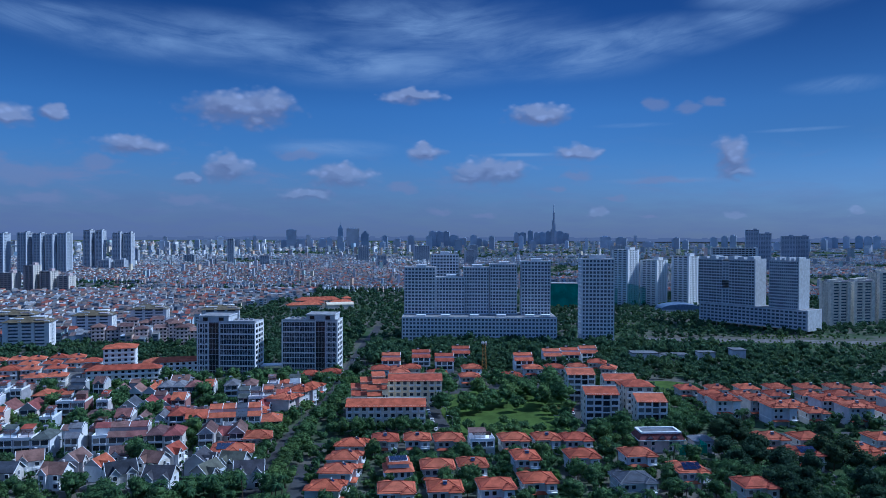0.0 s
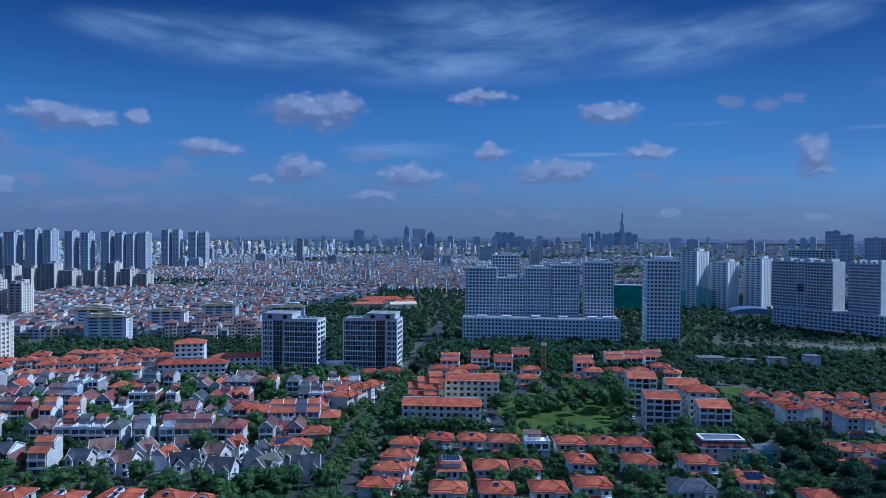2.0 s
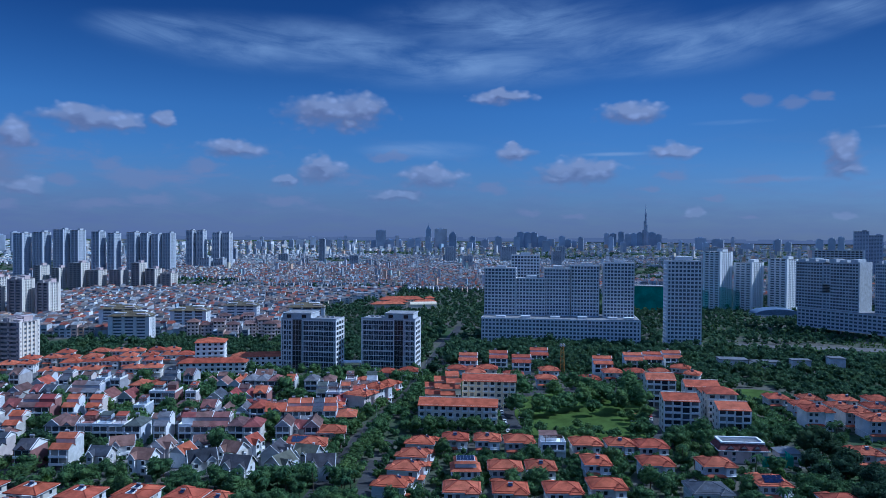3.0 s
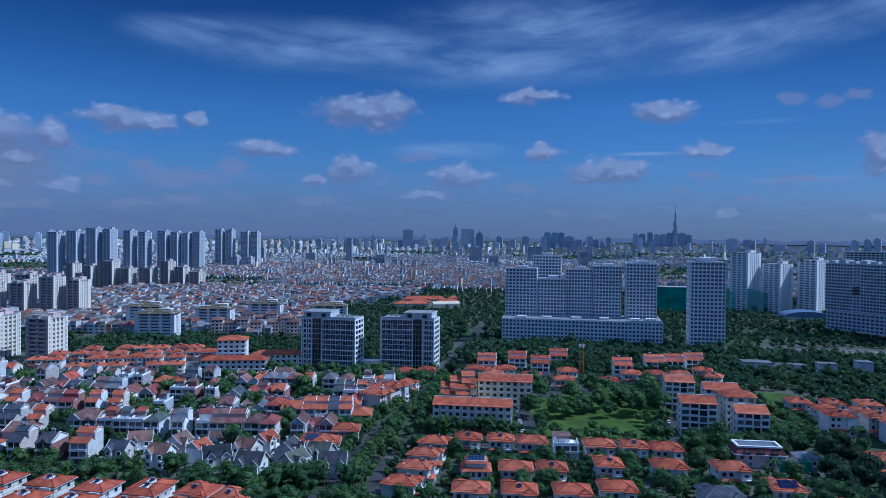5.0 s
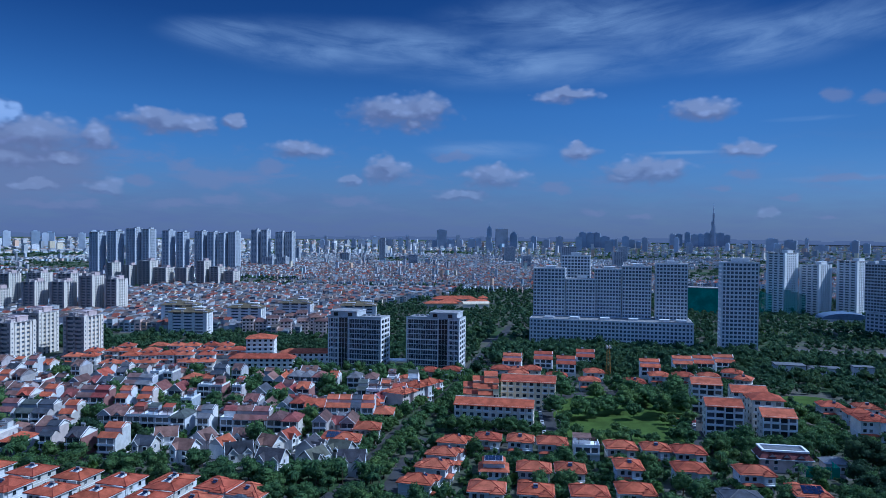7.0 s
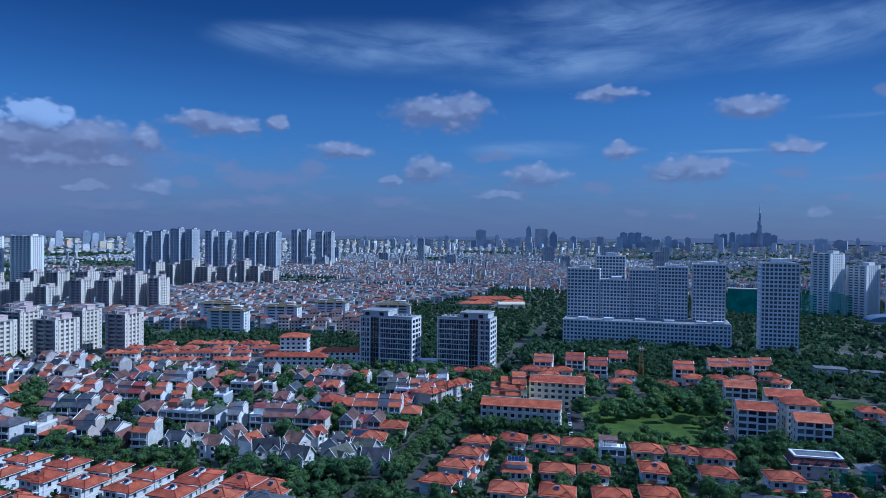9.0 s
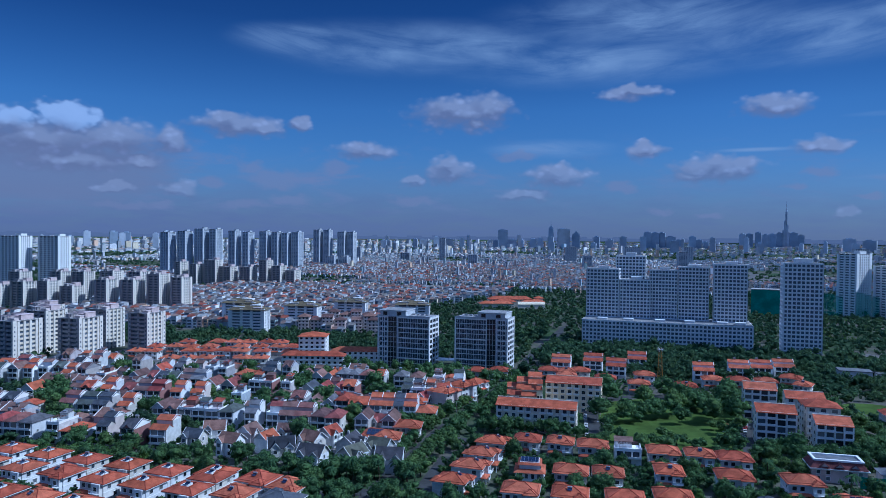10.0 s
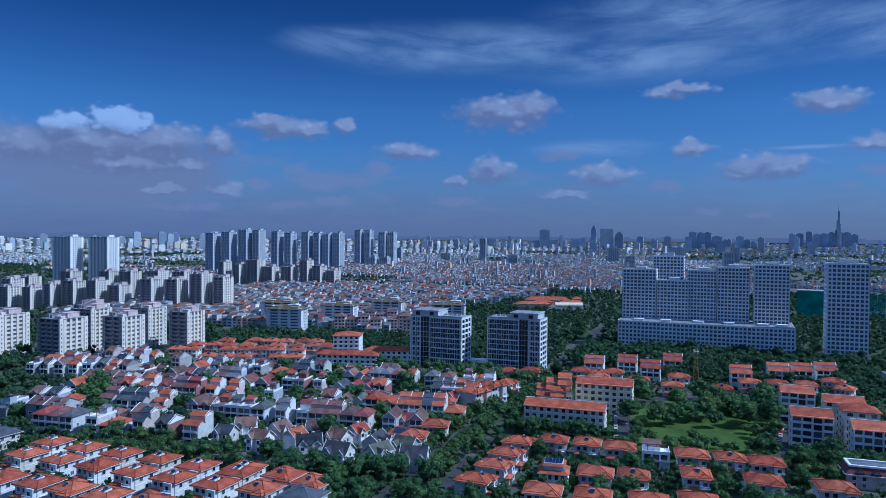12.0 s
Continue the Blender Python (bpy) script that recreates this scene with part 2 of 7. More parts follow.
def foliage(name, dark, light, island=True):
    m = bpy.data.materials.new(name)
    m.use_nodes = True
    n = Nodes(m.node_tree)
    b = m.node_tree.nodes["Principled BSDF"]
    place = n.add("ShaderNodeNewGeometry").outputs["Position"]
    own = n.add("ShaderNodeObjectInfo").outputs["Random"]
    leaf = n.add("ShaderNodeNewGeometry").outputs["Random Per Island"]
    patch = n.span(n.noise(place, 0.11, 2.0), 0.3, 0.7)
    tufts = n.span(n.noise(place, 0.8, 5.0, 0.7), 0.36, 0.64, -0.42, 0.42)
    f = n.math("ADD", n.math("ADD", n.math("MULTIPLY", leaf, 0.40), tufts), n.math("ADD", n.math("MULTIPLY", own, 0.3), n.math("MULTIPLY", patch, 0.4)), clamp=True)
    tint = n.span(n.noise(place, 0.035, 3.0, 0.6), 0.48, 0.66, 0.0, 0.55)
    n.put(b.inputs["Base Color"], n.mix(tint, n.mix(f, dark, light), n.mix(f, (dark[0] * 2.0, dark[1] * 1.5, dark[2]), (light[0] * 1.6, light[1] * 1.3, light[2] * 0.9))))
    b.inputs["Roughness"].default_value = 0.7
    b.inputs["Specular IOR Level"].default_value = 0.08
    bp = n.add("ShaderNodeBump")
    n.put(bp.inputs["Height"], n.noise(place, 0.75, 5.0, 0.7))
    bp.inputs["Strength"].default_value, bp.inputs["Distance"].default_value = 0.8, 1.6
    n.put(b.inputs["Normal"], bp.outputs[0])
    # thin leaves pass some of the light on
    thin = n.add("ShaderNodeBsdfTranslucent")
    n.put(thin.inputs["Color"], b.inputs["Base Color"].links[0].from_socket)
    both = n.add("ShaderNodeMixShader")
    both.inputs[0].default_value = 0.38
    n.links.new(b.outputs[0], both.inputs[1])
    n.links.new(thin.outputs[0], both.inputs[2])
    n.links.new(both.outputs[0], m.node_tree.nodes["Material Output"].inputs[0])
    return m


RED = [(0.50, 0.132, 0.068), (0.44, 0.114, 0.062), (0.52, 0.150, 0.080), (0.40, 0.100, 0.058), (0.48, 0.142, 0.078)]
MIXED = [(0.21, 0.13, 0.12), (0.30, 0.075, 0.07), (0.085, 0.095, 0.12), (0.48, 0.14, 0.075), (0.17, 0.10, 0.10), (0.20, 0.20, 0.22), (0.24, 0.11, 0.10), (0.40, 0.10, 0.065), (0.11, 0.125, 0.12), (0.26, 0.15, 0.13), (0.14, 0.14, 0.16), (0.26, 0.085, 0.08)]
TINTS = [(0.38, 0.43, 0.50), (0.50, 0.46, 0.48), (0.52, 0.53, 0.53), (0.31, 0.31, 0.34), (0.42, 0.45, 0.48), (0.30, 0.15, 0.14), (0.48, 0.51, 0.58), (0.43, 0.41, 0.41)]
PALE = [(0.86, 0.86, 0.86), (0.62, 0.59, 0.55), (0.60, 0.62, 0.65), (0.84, 0.84, 0.84), (0.60, 0.53, 0.51), (0.50, 0.52, 0.57), (0.68, 0.71, 0.76), (0.54, 0.52, 0.50)]
ROOF_RED = tiled_roof("clay_tiles", RED)
RIDGE = surface("ridge_tiles", (0.30, 0.068, 0.045), 0.85, 0.1, 0.3, 2.0, spec=0.1)
ROOF_MIX = tiled_roof("mixed_tiles", MIXED)
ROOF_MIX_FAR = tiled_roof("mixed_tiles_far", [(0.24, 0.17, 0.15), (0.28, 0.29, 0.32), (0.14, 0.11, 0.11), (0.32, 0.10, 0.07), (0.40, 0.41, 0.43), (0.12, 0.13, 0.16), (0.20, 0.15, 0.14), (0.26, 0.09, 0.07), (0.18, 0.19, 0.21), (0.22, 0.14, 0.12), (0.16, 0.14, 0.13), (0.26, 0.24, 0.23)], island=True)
ROOF_DARK = tiled_roof("slate_tiles", [(0.045, 0.05, 0.065), (0.07, 0.07, 0.085), (0.05, 0.06, 0.07)])
ROOF_OLIVE = tiled_roof("brown_tiles", [(0.17, 0.14, 0.09), (0.14, 0.12, 0.085)])
WALL_VILLA = surface("villa_plaster", (0.62, 0.60, 0.56), 0.8, 0.08, 0.14, 1.5, palette=[(0.72, 0.71, 0.69), (0.64, 0.61, 0.56), (0.72, 0.74, 0.77)])
WALL_TOWN = surface("townhouse_plaster", (0.7, 0.7, 0.7), 0.8, 0.10, 0.14, 1.2, palette=PALE)
WALL_TINT = surface("tinted_plaster", (0.6, 0.6, 0.6), 0.8, 0.12, 0.2, 1.2, palette=TINTS)
# mixed house colours, their contrast kept low to carry some distance haze
WALL_FAR = surface("far_plaster_hazed", (0.6, 0.6, 0.6), 0.85, 0.22, 0.2, 0.4, island=True, palette=[(0.76, 0.77, 0.78), (0.50, 0.53, 0.57), (0.30, 0.33, 0.38), (0.68, 0.70, 0.74), (0.34, 0.37, 0.42), (0.58, 0.56, 0.54), (0.78, 0.79, 0.80), (0.42, 0.46, 0.52), (0.38, 0.50, 0.62), (0.62, 0.66, 0.72), (0.66, 0.50, 0.44), (0.44, 0.47, 0.52), (0.74, 0.66, 0.50), (0.36, 0.39, 0.43), (0.70, 0.72, 0.75), (0.42, 0.54, 0.54), (0.44, 0.46, 0.50), (0.62, 0.44, 0.32), (0.54, 0.58, 0.64), (0.34, 0.36, 0.40)])
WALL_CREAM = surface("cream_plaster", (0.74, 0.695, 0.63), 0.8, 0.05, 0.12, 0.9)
WALL_WHITE = surface("white_plaster", (0.82, 0.83, 0.84), 0.75, 0.03, 0.10, 0.9)
WALL_APT = surface("apartment_plaster", (0.80, 0.75, 0.65), 0.8, 0.06, 0.2, 1.0)
WALL_SAND = surface("sand_plaster", (0.84, 0.73, 0.54), 0.8, 0.06, 0.2, 1.0)
WALL_GREY = surface("grey_panel", (0.54, 0.57, 0.62), 0.7, 0.04, 0.12, 1.0)
WALL_STONE = surface("pale_concrete", (0.80, 0.815, 0.84), 0.75, 0.03, 0.10, 0.7)
WALL_BLUSH = surface("blush_plaster", (0.74, 0.64, 0.62), 0.8, 0.08, 0.2, 0.9)
WALL_PALE = surface("pale_grey_plaster", (0.56, 0.59, 0.63), 0.8, 0.04, 0.2, 0.4)
WALL_PINK = surface("pink_plaster", (0.62, 0.50, 0.50), 0.8, 0.06, 0.2, 0.9)
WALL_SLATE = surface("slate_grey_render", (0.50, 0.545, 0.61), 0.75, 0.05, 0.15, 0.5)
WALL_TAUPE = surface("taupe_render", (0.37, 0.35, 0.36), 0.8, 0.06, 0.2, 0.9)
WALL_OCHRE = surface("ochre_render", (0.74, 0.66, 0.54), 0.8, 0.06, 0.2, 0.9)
CONCRETE = surface("concrete", (0.38, 0.37, 0.36), 0.85, 0.08, 0.3, 1.5, bump=0.2)
ROOFTOP = surface("rooftop_screed", (0.30, 0.30, 0.31), 0.9, 0.08, 0.35, 1.2)
GLASS_DARK = surface("dark_glass", (0.018, 0.024, 0.034), 0.12, 0.3, 0.2, 0.6, spec=0.5)
GLASS_BLUE = surface("blue_glass", (0.105, 0.135, 0.185), 0.16, 0.25, 0.2, 0.5, spec=0.5)
GLASS_HAZED = surface("hazed_tower_glass", (0.19, 0.235, 0.31), 0.3, 0.2, 0.15, 0.3)
GLASS_HOUSE = surface("house_window_glass", (0.03, 0.04, 0.05), 0.14, 0.3, 0.2, 0.8, spec=0.5, palette=[(0.018, 0.024, 0.034), (0.05, 0.062, 0.085), (0.11, 0.125, 0.15), (0.028, 0.036, 0.05), (0.19, 0.19, 0.19), (0.035, 0.045, 0.06)])
GLASS_OFFICE = surface("office_glass", (0.05, 0.07, 0.1), 0.12, 0.3, 0.1, 0.5, spec=0.3, island=True, palette=[(0.04, 0.057, 0.085), (0.065, 0.09, 0.125), (0.025, 0.036, 0.055), (0.12, 0.145, 0.185), (0.05, 0.068, 0.10), (0.17, 0.195, 0.23)])
METAL = surface("painted_steel", (0.5, 0.5, 0.52), 0.45, 0.05, 0.2, 3.0, metal=0.6)
YELLOW = surface("ochre_steel", (0.45, 0.24, 0.05), 0.6, 0.05, 0.25, 3.0)
SOLAR = surface("solar_glass", (0.012, 0.02, 0.06), 0.15, 0.2, 0.2, 2.0, spec=0.6)
BLUE_SHEET = surface("blue_sheet_roof", (0.13, 0.19, 0.30), 0.5, 0.05, 0.25, 0.8)
NET = surface("green_netting", (0.02, 0.34, 0.24), 0.9, 0.08, 0.35, 0.5, coarse=0.08)
NET_SHEER = surface("sheer_netting", (0.03, 0.36, 0.27), 0.9, 0.05, 0.3, 0.5, coarse=0.08)
NET_SHEER.node_tree.nodes["Principled BSDF"].inputs["Alpha"].default_value = 0.55
SHEET_GREY = surface("weathered_sheet", (0.15, 0.16, 0.18), 0.7, 0.1, 0.35, 0.9)
SHEET_GREEN = surface("green_sheet", (0.07, 0.17, 0.14), 0.6, 0.1, 0.35, 0.9)
ROOF_BROWN = tiled_roof("brown_grey_tiles", [(0.20, 0.125, 0.11), (0.24, 0.14, 0.115), (0.15, 0.09, 0.085)])
ROOF_MOSS = tiled_roof("moss_grey_tiles", [(0.10, 0.11, 0.085), (0.13, 0.135, 0.11)])
ASPHALT = surface("asphalt", (0.055, 0.056, 0.06), 0.9, 0.1, 0.35, 2.0, coarse=0.15)
PAVING = surface("paving", (0.16, 0.155, 0.15), 0.9, 0.1, 0.45, 0.8, coarse=0.12)
LAWN = surface("lawn", (0.080, 0.128, 0.030), 0.95, 0.0, 0.35, 1.5, bump=0.4, coarse=0.09, spec=0.05)
BARK = surface("bark", (0.10, 0.075, 0.05), 0.95, 0.1, 0.3, 5.0)
LEAF = foliage("leaves", (0.045, 0.093, 0.050), (0.138, 0.240, 0.092))
# near leaves made darker and bluer: the woods' shade and haze as colour
LEAF_WOOD_SHADED = foliage("shaded_woodland_leaves", (0.032, 0.066, 0.045), (0.094, 0.168, 0.082))
LEAF_DEEP = foliage("deep_leaves", (0.022, 0.048, 0.034), (0.068, 0.122, 0.066))
LEAF_LIGHT = foliage("fresh_leaves", (0.045, 0.100, 0.032), (0.14, 0.24, 0.065))
PALM_LEAF = foliage("palm_leaves", (0.032, 0.070, 0.036), (0.10, 0.19, 0.08))
# skyline colours with distance haze mixed in, paler and bluer than the buildings
SKYLINE = surface("hazed_skyline_facade", (0.44, 0.50, 0.60), 0.8, 0.2, 0.15, 0.05, coarse=0.02)
SKYLINE_DARK = surface("hazed_skyline_glass", (0.32, 0.40, 0.52), 0.6, 0.2, 0.15, 0.05, coarse=0.02)
CAR = [surface("car_paint_" + c, v, 0.3, 0.1, 0.1, 2.0) for c, v in (("white", (0.7, 0.7, 0.7)), ("dark", (0.04, 0.04, 0.05)), ("silver", (0.4, 0.41, 0.43)), ("red", (0.35, 0.03, 0.03)))]
RUBBER = surface("rubber", (0.02, 0.02, 0.02), 0.9)


def ground_material():
    m = surface("open_ground", (0.07, 0.085, 0.045), 0.95, 0.0, 0.5, 0.25, coarse=0.03, spec=0.08)
    n = Nodes(m.node_tree)
    b = m.node_tree.nodes["Principled BSDF"]
    place = n.add("ShaderNodeNewGeometry").outputs["Position"]
    patch = n.span(n.noise(place, 0.012, 5.0, 0.65), 0.42, 0.58)
    n.put(b.inputs["Base Color"], n.mix(patch, n.mix(n.noise(place, 0.5, 3.0), (0.025, 0.05, 0.022), (0.06, 0.095, 0.04)), n.mix(n.noise(place, 0.35, 3.0), (0.07, 0.07, 0.06), (0.15, 0.14, 0.12))))
    return m


GROUND = ground_material()


# ---- builders ----
class Shape:
    """Collects faces for one mesh; slots are numbers of its materials."""

    def __init__(self):
        self.v, self.f, self.s = [], [], []

    def face(self, points, slot=0):
        k = len(self.v)
        self.v.extend(points)
        self.f.append(tuple(range(k, k + len(points))))
        self.s.append(slot)

    def box(self, x0, y0, z0, x1, y1, z1, slot=0, bottom=False):
        k = len(self.v)
        self.v.extend([(x0, y0, z0), (x1, y0, z0), (x1, y1, z0), (x0, y1, z0), (x0, y0, z1), (x1, y0, z1), (x1, y1, z1), (x0, y1, z1)])
        sides = [(0, 1, 5, 4), (1, 2, 6, 5), (2, 3, 7, 6), (3, 0, 4, 7), (4, 5, 6, 7)] + ([(3, 2, 1, 0)] if bottom else [])
        self.f.extend(tuple(k + i for i in q) for q in sides)
        self.s.extend([slot] * len(sides))
        return self

    def hip(self, x0, y0, x1, y1, z0, z1, slot=0, over=0.0, thick=0.2, ridge=None, tiles=None):
        """A hipped roof with a fascia; the ridge runs along the longer side."""
        x0, y0, x1, y1 = x0 - over, y0 - over, x1 + over, y1 + over
        w, d = x1 - x0, y1 - y0
        r = ridge if ridge is not None else abs(w - d)
        cx, cy = (x0 + x1) / 2, (y0 + y1) / 2
        a, b = ((cx - r / 2, cy, z1), (cx + r / 2, cy, z1)) if w >= d else ((cx, cy - r / 2, z1), (cx, cy + r / 2, z1))
        k = len(self.v)
        self.v.extend([(x0, y0, z0 - thick), (x1, y0, z0 - thick), (x1, y1, z0 - thick), (x0, y1, z0 - thick), (x0, y0, z0), (x1, y0, z0), (x1, y1, z0), (x0, y1, z0), a, b])
        top = [(4, 5, 9, 8), (5, 6, 9), (6, 7, 8, 9), (7, 4, 8)] if w >= d else [(4, 5, 8), (5, 6, 9, 8), (6, 7, 9), (7, 4, 8, 9)]
        sides = [(0, 1, 5, 4), (1, 2, 6, 5), (2, 3, 7, 6), (3, 0, 4, 7), (3, 2, 1, 0)] + top
        self.f.extend(tuple(k + i for i in q) for q in sides)
        self.s.extend([slot if tiles is None else tiles] * 4 + [slot] * (len(sides) - 4))
        if tiles is not None:
            # rounded tiles over the hips, the ridge and one course above the eaves
            c = [(x0, y0, z0), (x1, y0, z0), (x1, y1, z0), (x0, y1, z0)]
            for p, q in zip(c, (a, b, b, a) if w >= d else (a, a, b, b)):
                self.tube(p, q, 0.15, 0.15, 5, tiles)
            self.tube(a, b, 0.17, 0.17, 5, tiles)
            i, zi = 0.85, z0 + 0.85 * (z1 - z0) / (min(w, d) / 2) + 0.03
            c = [(x0 + i, y0 + i, zi), (x1 - i, y0 + i, zi), (x1 - i, y1 - i, zi), (x0 + i, y1 - i, zi)]
            for j in range(4):
                self.tube(c[j], c[(j + 1) % 4], 0.11, 0.11, 4, tiles)
        return self

    def gable(self, x0, y0, x1, y1, z0, z1, slot=0, wall=1, over=0.4, along="x", thick=0.18):
        """A gabled roof of two slabs, with the triangles of wall under it."""
        flip = (lambda p: p) if along == "x" else (lambda p: (p[1], p[0], p[2]))
        if along != "x":
            x0, y0, x1, y1 = y0, x0, y1, x1
        cy, dz = (y0 + y1) / 2, (z1 - z0) / ((y1 - y0) / 2) * over
        for x in (x0, x1):
            self.face([flip(p) for p in ((x, y0, z0), (x, y1, z0), (x, cy, z1))], wall)
        for ye in (y0 - over, y1 + over):
            a = [(x0 - over, ye, z0 - dz), (x1 + over, ye, z0 - dz), (x1 + over, cy, z1), (x0 - over, cy, z1)]
            lift = [(p[0], p[1], p[2] + thick) for p in a]
            self.face([flip(p) for p in lift], slot)
            self.face([flip(p) for p in a], slot)
            for i in range(4):
                self.face([flip(p) for p in (a[i], a[(i + 1) % 4], lift[(i + 1) % 4], lift[i])], slot)
        return self

    def tube(self, p, q, r0, r1, sides=7, slot=0):
        p, q = Vector(p), Vector(q)
        z = (q - p).normalized()
        x = z.orthogonal().normalized()
        y = z.cross(x)
        k = len(self.v)
        for c, r in ((p, r0), (q, r1)):
            for i in range(sides):
                a = 2 * math.pi * i / sides
                self.v.append(tuple(c + x * (r * math.cos(a)) + y * (r * math.sin(a))))
        for i in range(sides):
            j = (i + 1) % sides
            self.f.append((k + i, k + j, k + sides + j, k + sides + i))
            self.s.append(slot)
        self.f.append(tuple(k + sides + i for i in range(sides)))
        self.s.append(slot)
        return self

    def mesh(self, name, *mats):
        me = bpy.data.meshes.new(name)
        me.from_pydata(self.v, [], self.f)
        for m in mats:
            me.materials.append(m)
        if len(mats) > 1:
            me.polygons.foreach_set("material_index", self.s)
        me.update()
        return me


def box_mesh(name, w, d, h, mat, bottom=True):
    return Shape().box(-w / 2, -d / 2, 0, w / 2, d / 2, h, 0, bottom).mesh(name, mat)


def thing(name, x, y, rz, label, category, group="", z=0.0):
    e = new(name)
    e.empty_display_size = 0.5
    e.matrix_basis = pose(x, y, z, 0, 0, rz)
    return tagged(e, label, category, group)


def part(name, mesh, parent, x=0.0, y=0.0, z=0.0, rz=0.0, label=""):
    ob = new(name, mesh)
    ob.parent = parent
    ob.matrix_basis = pose(x, y, z, 0, 0, rz)
    if label:
        ob["label"] = label
    return ob


TAKEN = []  # footprints, so that no tree grows through a house: x, y, half width, half depth, turn


def claim(x, y, w, d, rz=0.0):
    TAKEN.append((x, y, w / 2, d / 2, radians(rz)))


def is_free(x, y, gap):
    for cx, cy, hw, hd, a in TAKEN:
        dx, dy = x - cx, y - cy
        if abs(dx) > hw + hd + gap or abs(dy) > hw + hd + gap:
            continue
        u, v = dx * math.cos(a) + dy * math.sin(a), -dx * math.sin(a) + dy * math.cos(a)
        if abs(u) < hw + gap and abs(v) < hd + gap:
            return False
    return True


MID_X, MID_Y, MID_Z = 16.0, -0.4, 95.5


def drawn_in(x, y, z):
    """Beyond 2.5 km the land is built at a shrinking scale, so that all of it stands within 5 km."""
    dx, dy = x - MID_X, y - MID_Y
    r = math.hypot(dx, dy)
    if r < 2500:
        return x, y, z, 1.0
    k = (2500 + 2300 * (1 - math.exp(-(r - 2500) / 2300))) / r
    return MID_X + dx * k, MID_Y + dy * k, MID_Z + (z - MID_Z) * k, k


# ---- the ground: one sheet to the horizon ----
def make_ground():
    rings = [0, 150, 300, 450, 600, 800, 1000, 1300, 1700, 2100, 2500, 3000, 3600, 4300, 5200, 6500, 8500, 12000, 20000, 40000]
    n = 96
    v, f = [(MID_X, MID_Y, 0.0)], []
    for r in rings[1:]:
        for i in range(n):
            a = 2 * math.pi * i / n
            v.append(drawn_in(MID_X + r * math.sin(a), MID_Y + r * math.cos(a), 0.0)[:3])
    f.extend((0, 1 + (i + 1) % n, 1 + i) for i in range(n))
    for k in range(len(rings) - 2):
        f.extend((1 + k * n + i, 1 + k * n + (i + 1) % n, 1 + (k + 1) * n + (i + 1) % n, 1 + (k + 1) * n + i) for i in range(n))
    me = bpy.data.meshes.new("ground")
    me.from_pydata(v, [], f)
    me.materials.append(GROUND)
    tagged(new("ground", me), "dark green and bare earth ground between the houses", "ground", kind="structure")


make_ground()


def strip(name, points, width, mat, z, label, category, reserve=True):
    """A flat band with a thickness along a line of points."""
    s = Shape()
    for (x0, y0), (x1, y1) in zip(points, points[1:]):
        length = math.hypot(x1 - x0, y1 - y0)
        ux, uy = (x1 - x0) / length, (y1 - y0) / length
        nx, ny = -uy * width / 2, ux * width / 2
        a = [(x0 + nx, y0 + ny), (x0 - nx, y0 - ny), (x1 - nx, y1 - ny), (x1 + nx, y1 + ny)]
        s.face([(x, y, z) for x, y in a])
        for i in range(4):
            (px, py), (qx, qy) = a[i], a[(i + 1) % 4]
            s.face([(px, py, z - 0.3), (qx, qy, z - 0.3), (qx, qy, z), (px, py, z)])
        if reserve:
            claim((x0 + x1) / 2, (y0 + y1) / 2, length, width * 0.75, math.degrees(math.atan2(uy, ux)))
    return tagged(new(name, s.mesh(name, mat)), label, category, kind="structure")


strip("road", [(-50, 215), (-46, 262), (-39, 342), (-25, 420), (-17, 497), (-8, 600), (10, 760)], 8, ASPHALT, 0.05, "asphalt avenue under street trees", "road")
strip("road", [(-140, 213), (-52, 251), (-30, 257), (-28, 300)], 7, ASPHALT, 0.055, "asphalt side street with palms", "road")
strip("road", [(36, 335), (33, 380), (34, 420), (60, 440), (125, 445)], 8, ASPHALT, 0.06, "asphalt park road with parked cars", "road")
strip("road", [(103, 330), (108, 365), (118, 405), (125, 445)], 8, ASPHALT, 0.065, "asphalt park road with parked cars", "road")
strip("road", [(-30, 326), (36, 330), (103, 328), (220, 322), (330, 318)], 7, ASPHALT, 0.07, "asphalt street between villas and park", "road")
strip("road", [(250, 640), (380, 616), (480, 594), (640, 560)], 22, PAVING, 0.3, "wide pale boulevard through the trees", "road")
for x, y, w in ((310, 600, 130), (430, 576, 130), (555, 550, 140)):
    claim(x, y, w, 44, -11.5)   # low shrubs only beside the boulevard
strip("road", [(134, 297), (152, 299), (185, 291), (180, 255)], 7, PAVING, 0.08, "pale concrete yard beside villas", "road")

# the park: one lawn within its roads, trees towards the back
lawn = Shape()
lawn.face([(39, 334, 0.045), (99, 333, 0.045), (104, 366, 0.045), (113, 402, 0.045), (119, 437, 0.045), (64, 435, 0.045), (39, 418, 0.045), (37, 380, 0.045)])
tagged(new("lawn", lawn.mesh("lawn", LAWN)), "bright mown park lawn", "lawn", kind="structure")
claim(67, 358, 46, 30)
claim(46, 404, 14, 18)
lawn = Shape()
lawn.face([(190 + 17 * math.cos(a), 438 + 15 * math.sin(a), 0.045) for a in (2 * math.pi * i / 24 for i in range(24))])
tagged(new("lawn", lawn.mesh("lawn", LAWN)), "narrow green verge beside the villas", "lawn", kind="structure")
claim(190, 436, 32, 30)


def yard(x0, y0, x1, y1, z, label):
    tagged(new("pavement", Shape().box(x0, y0, z - 0.3, x1, y1, z).mesh("pavement", PAVING)), label, "pavement", kind="structure")


yard(-290, 276, -60, 452, 0.03, "grey paved lanes between the townhouses")
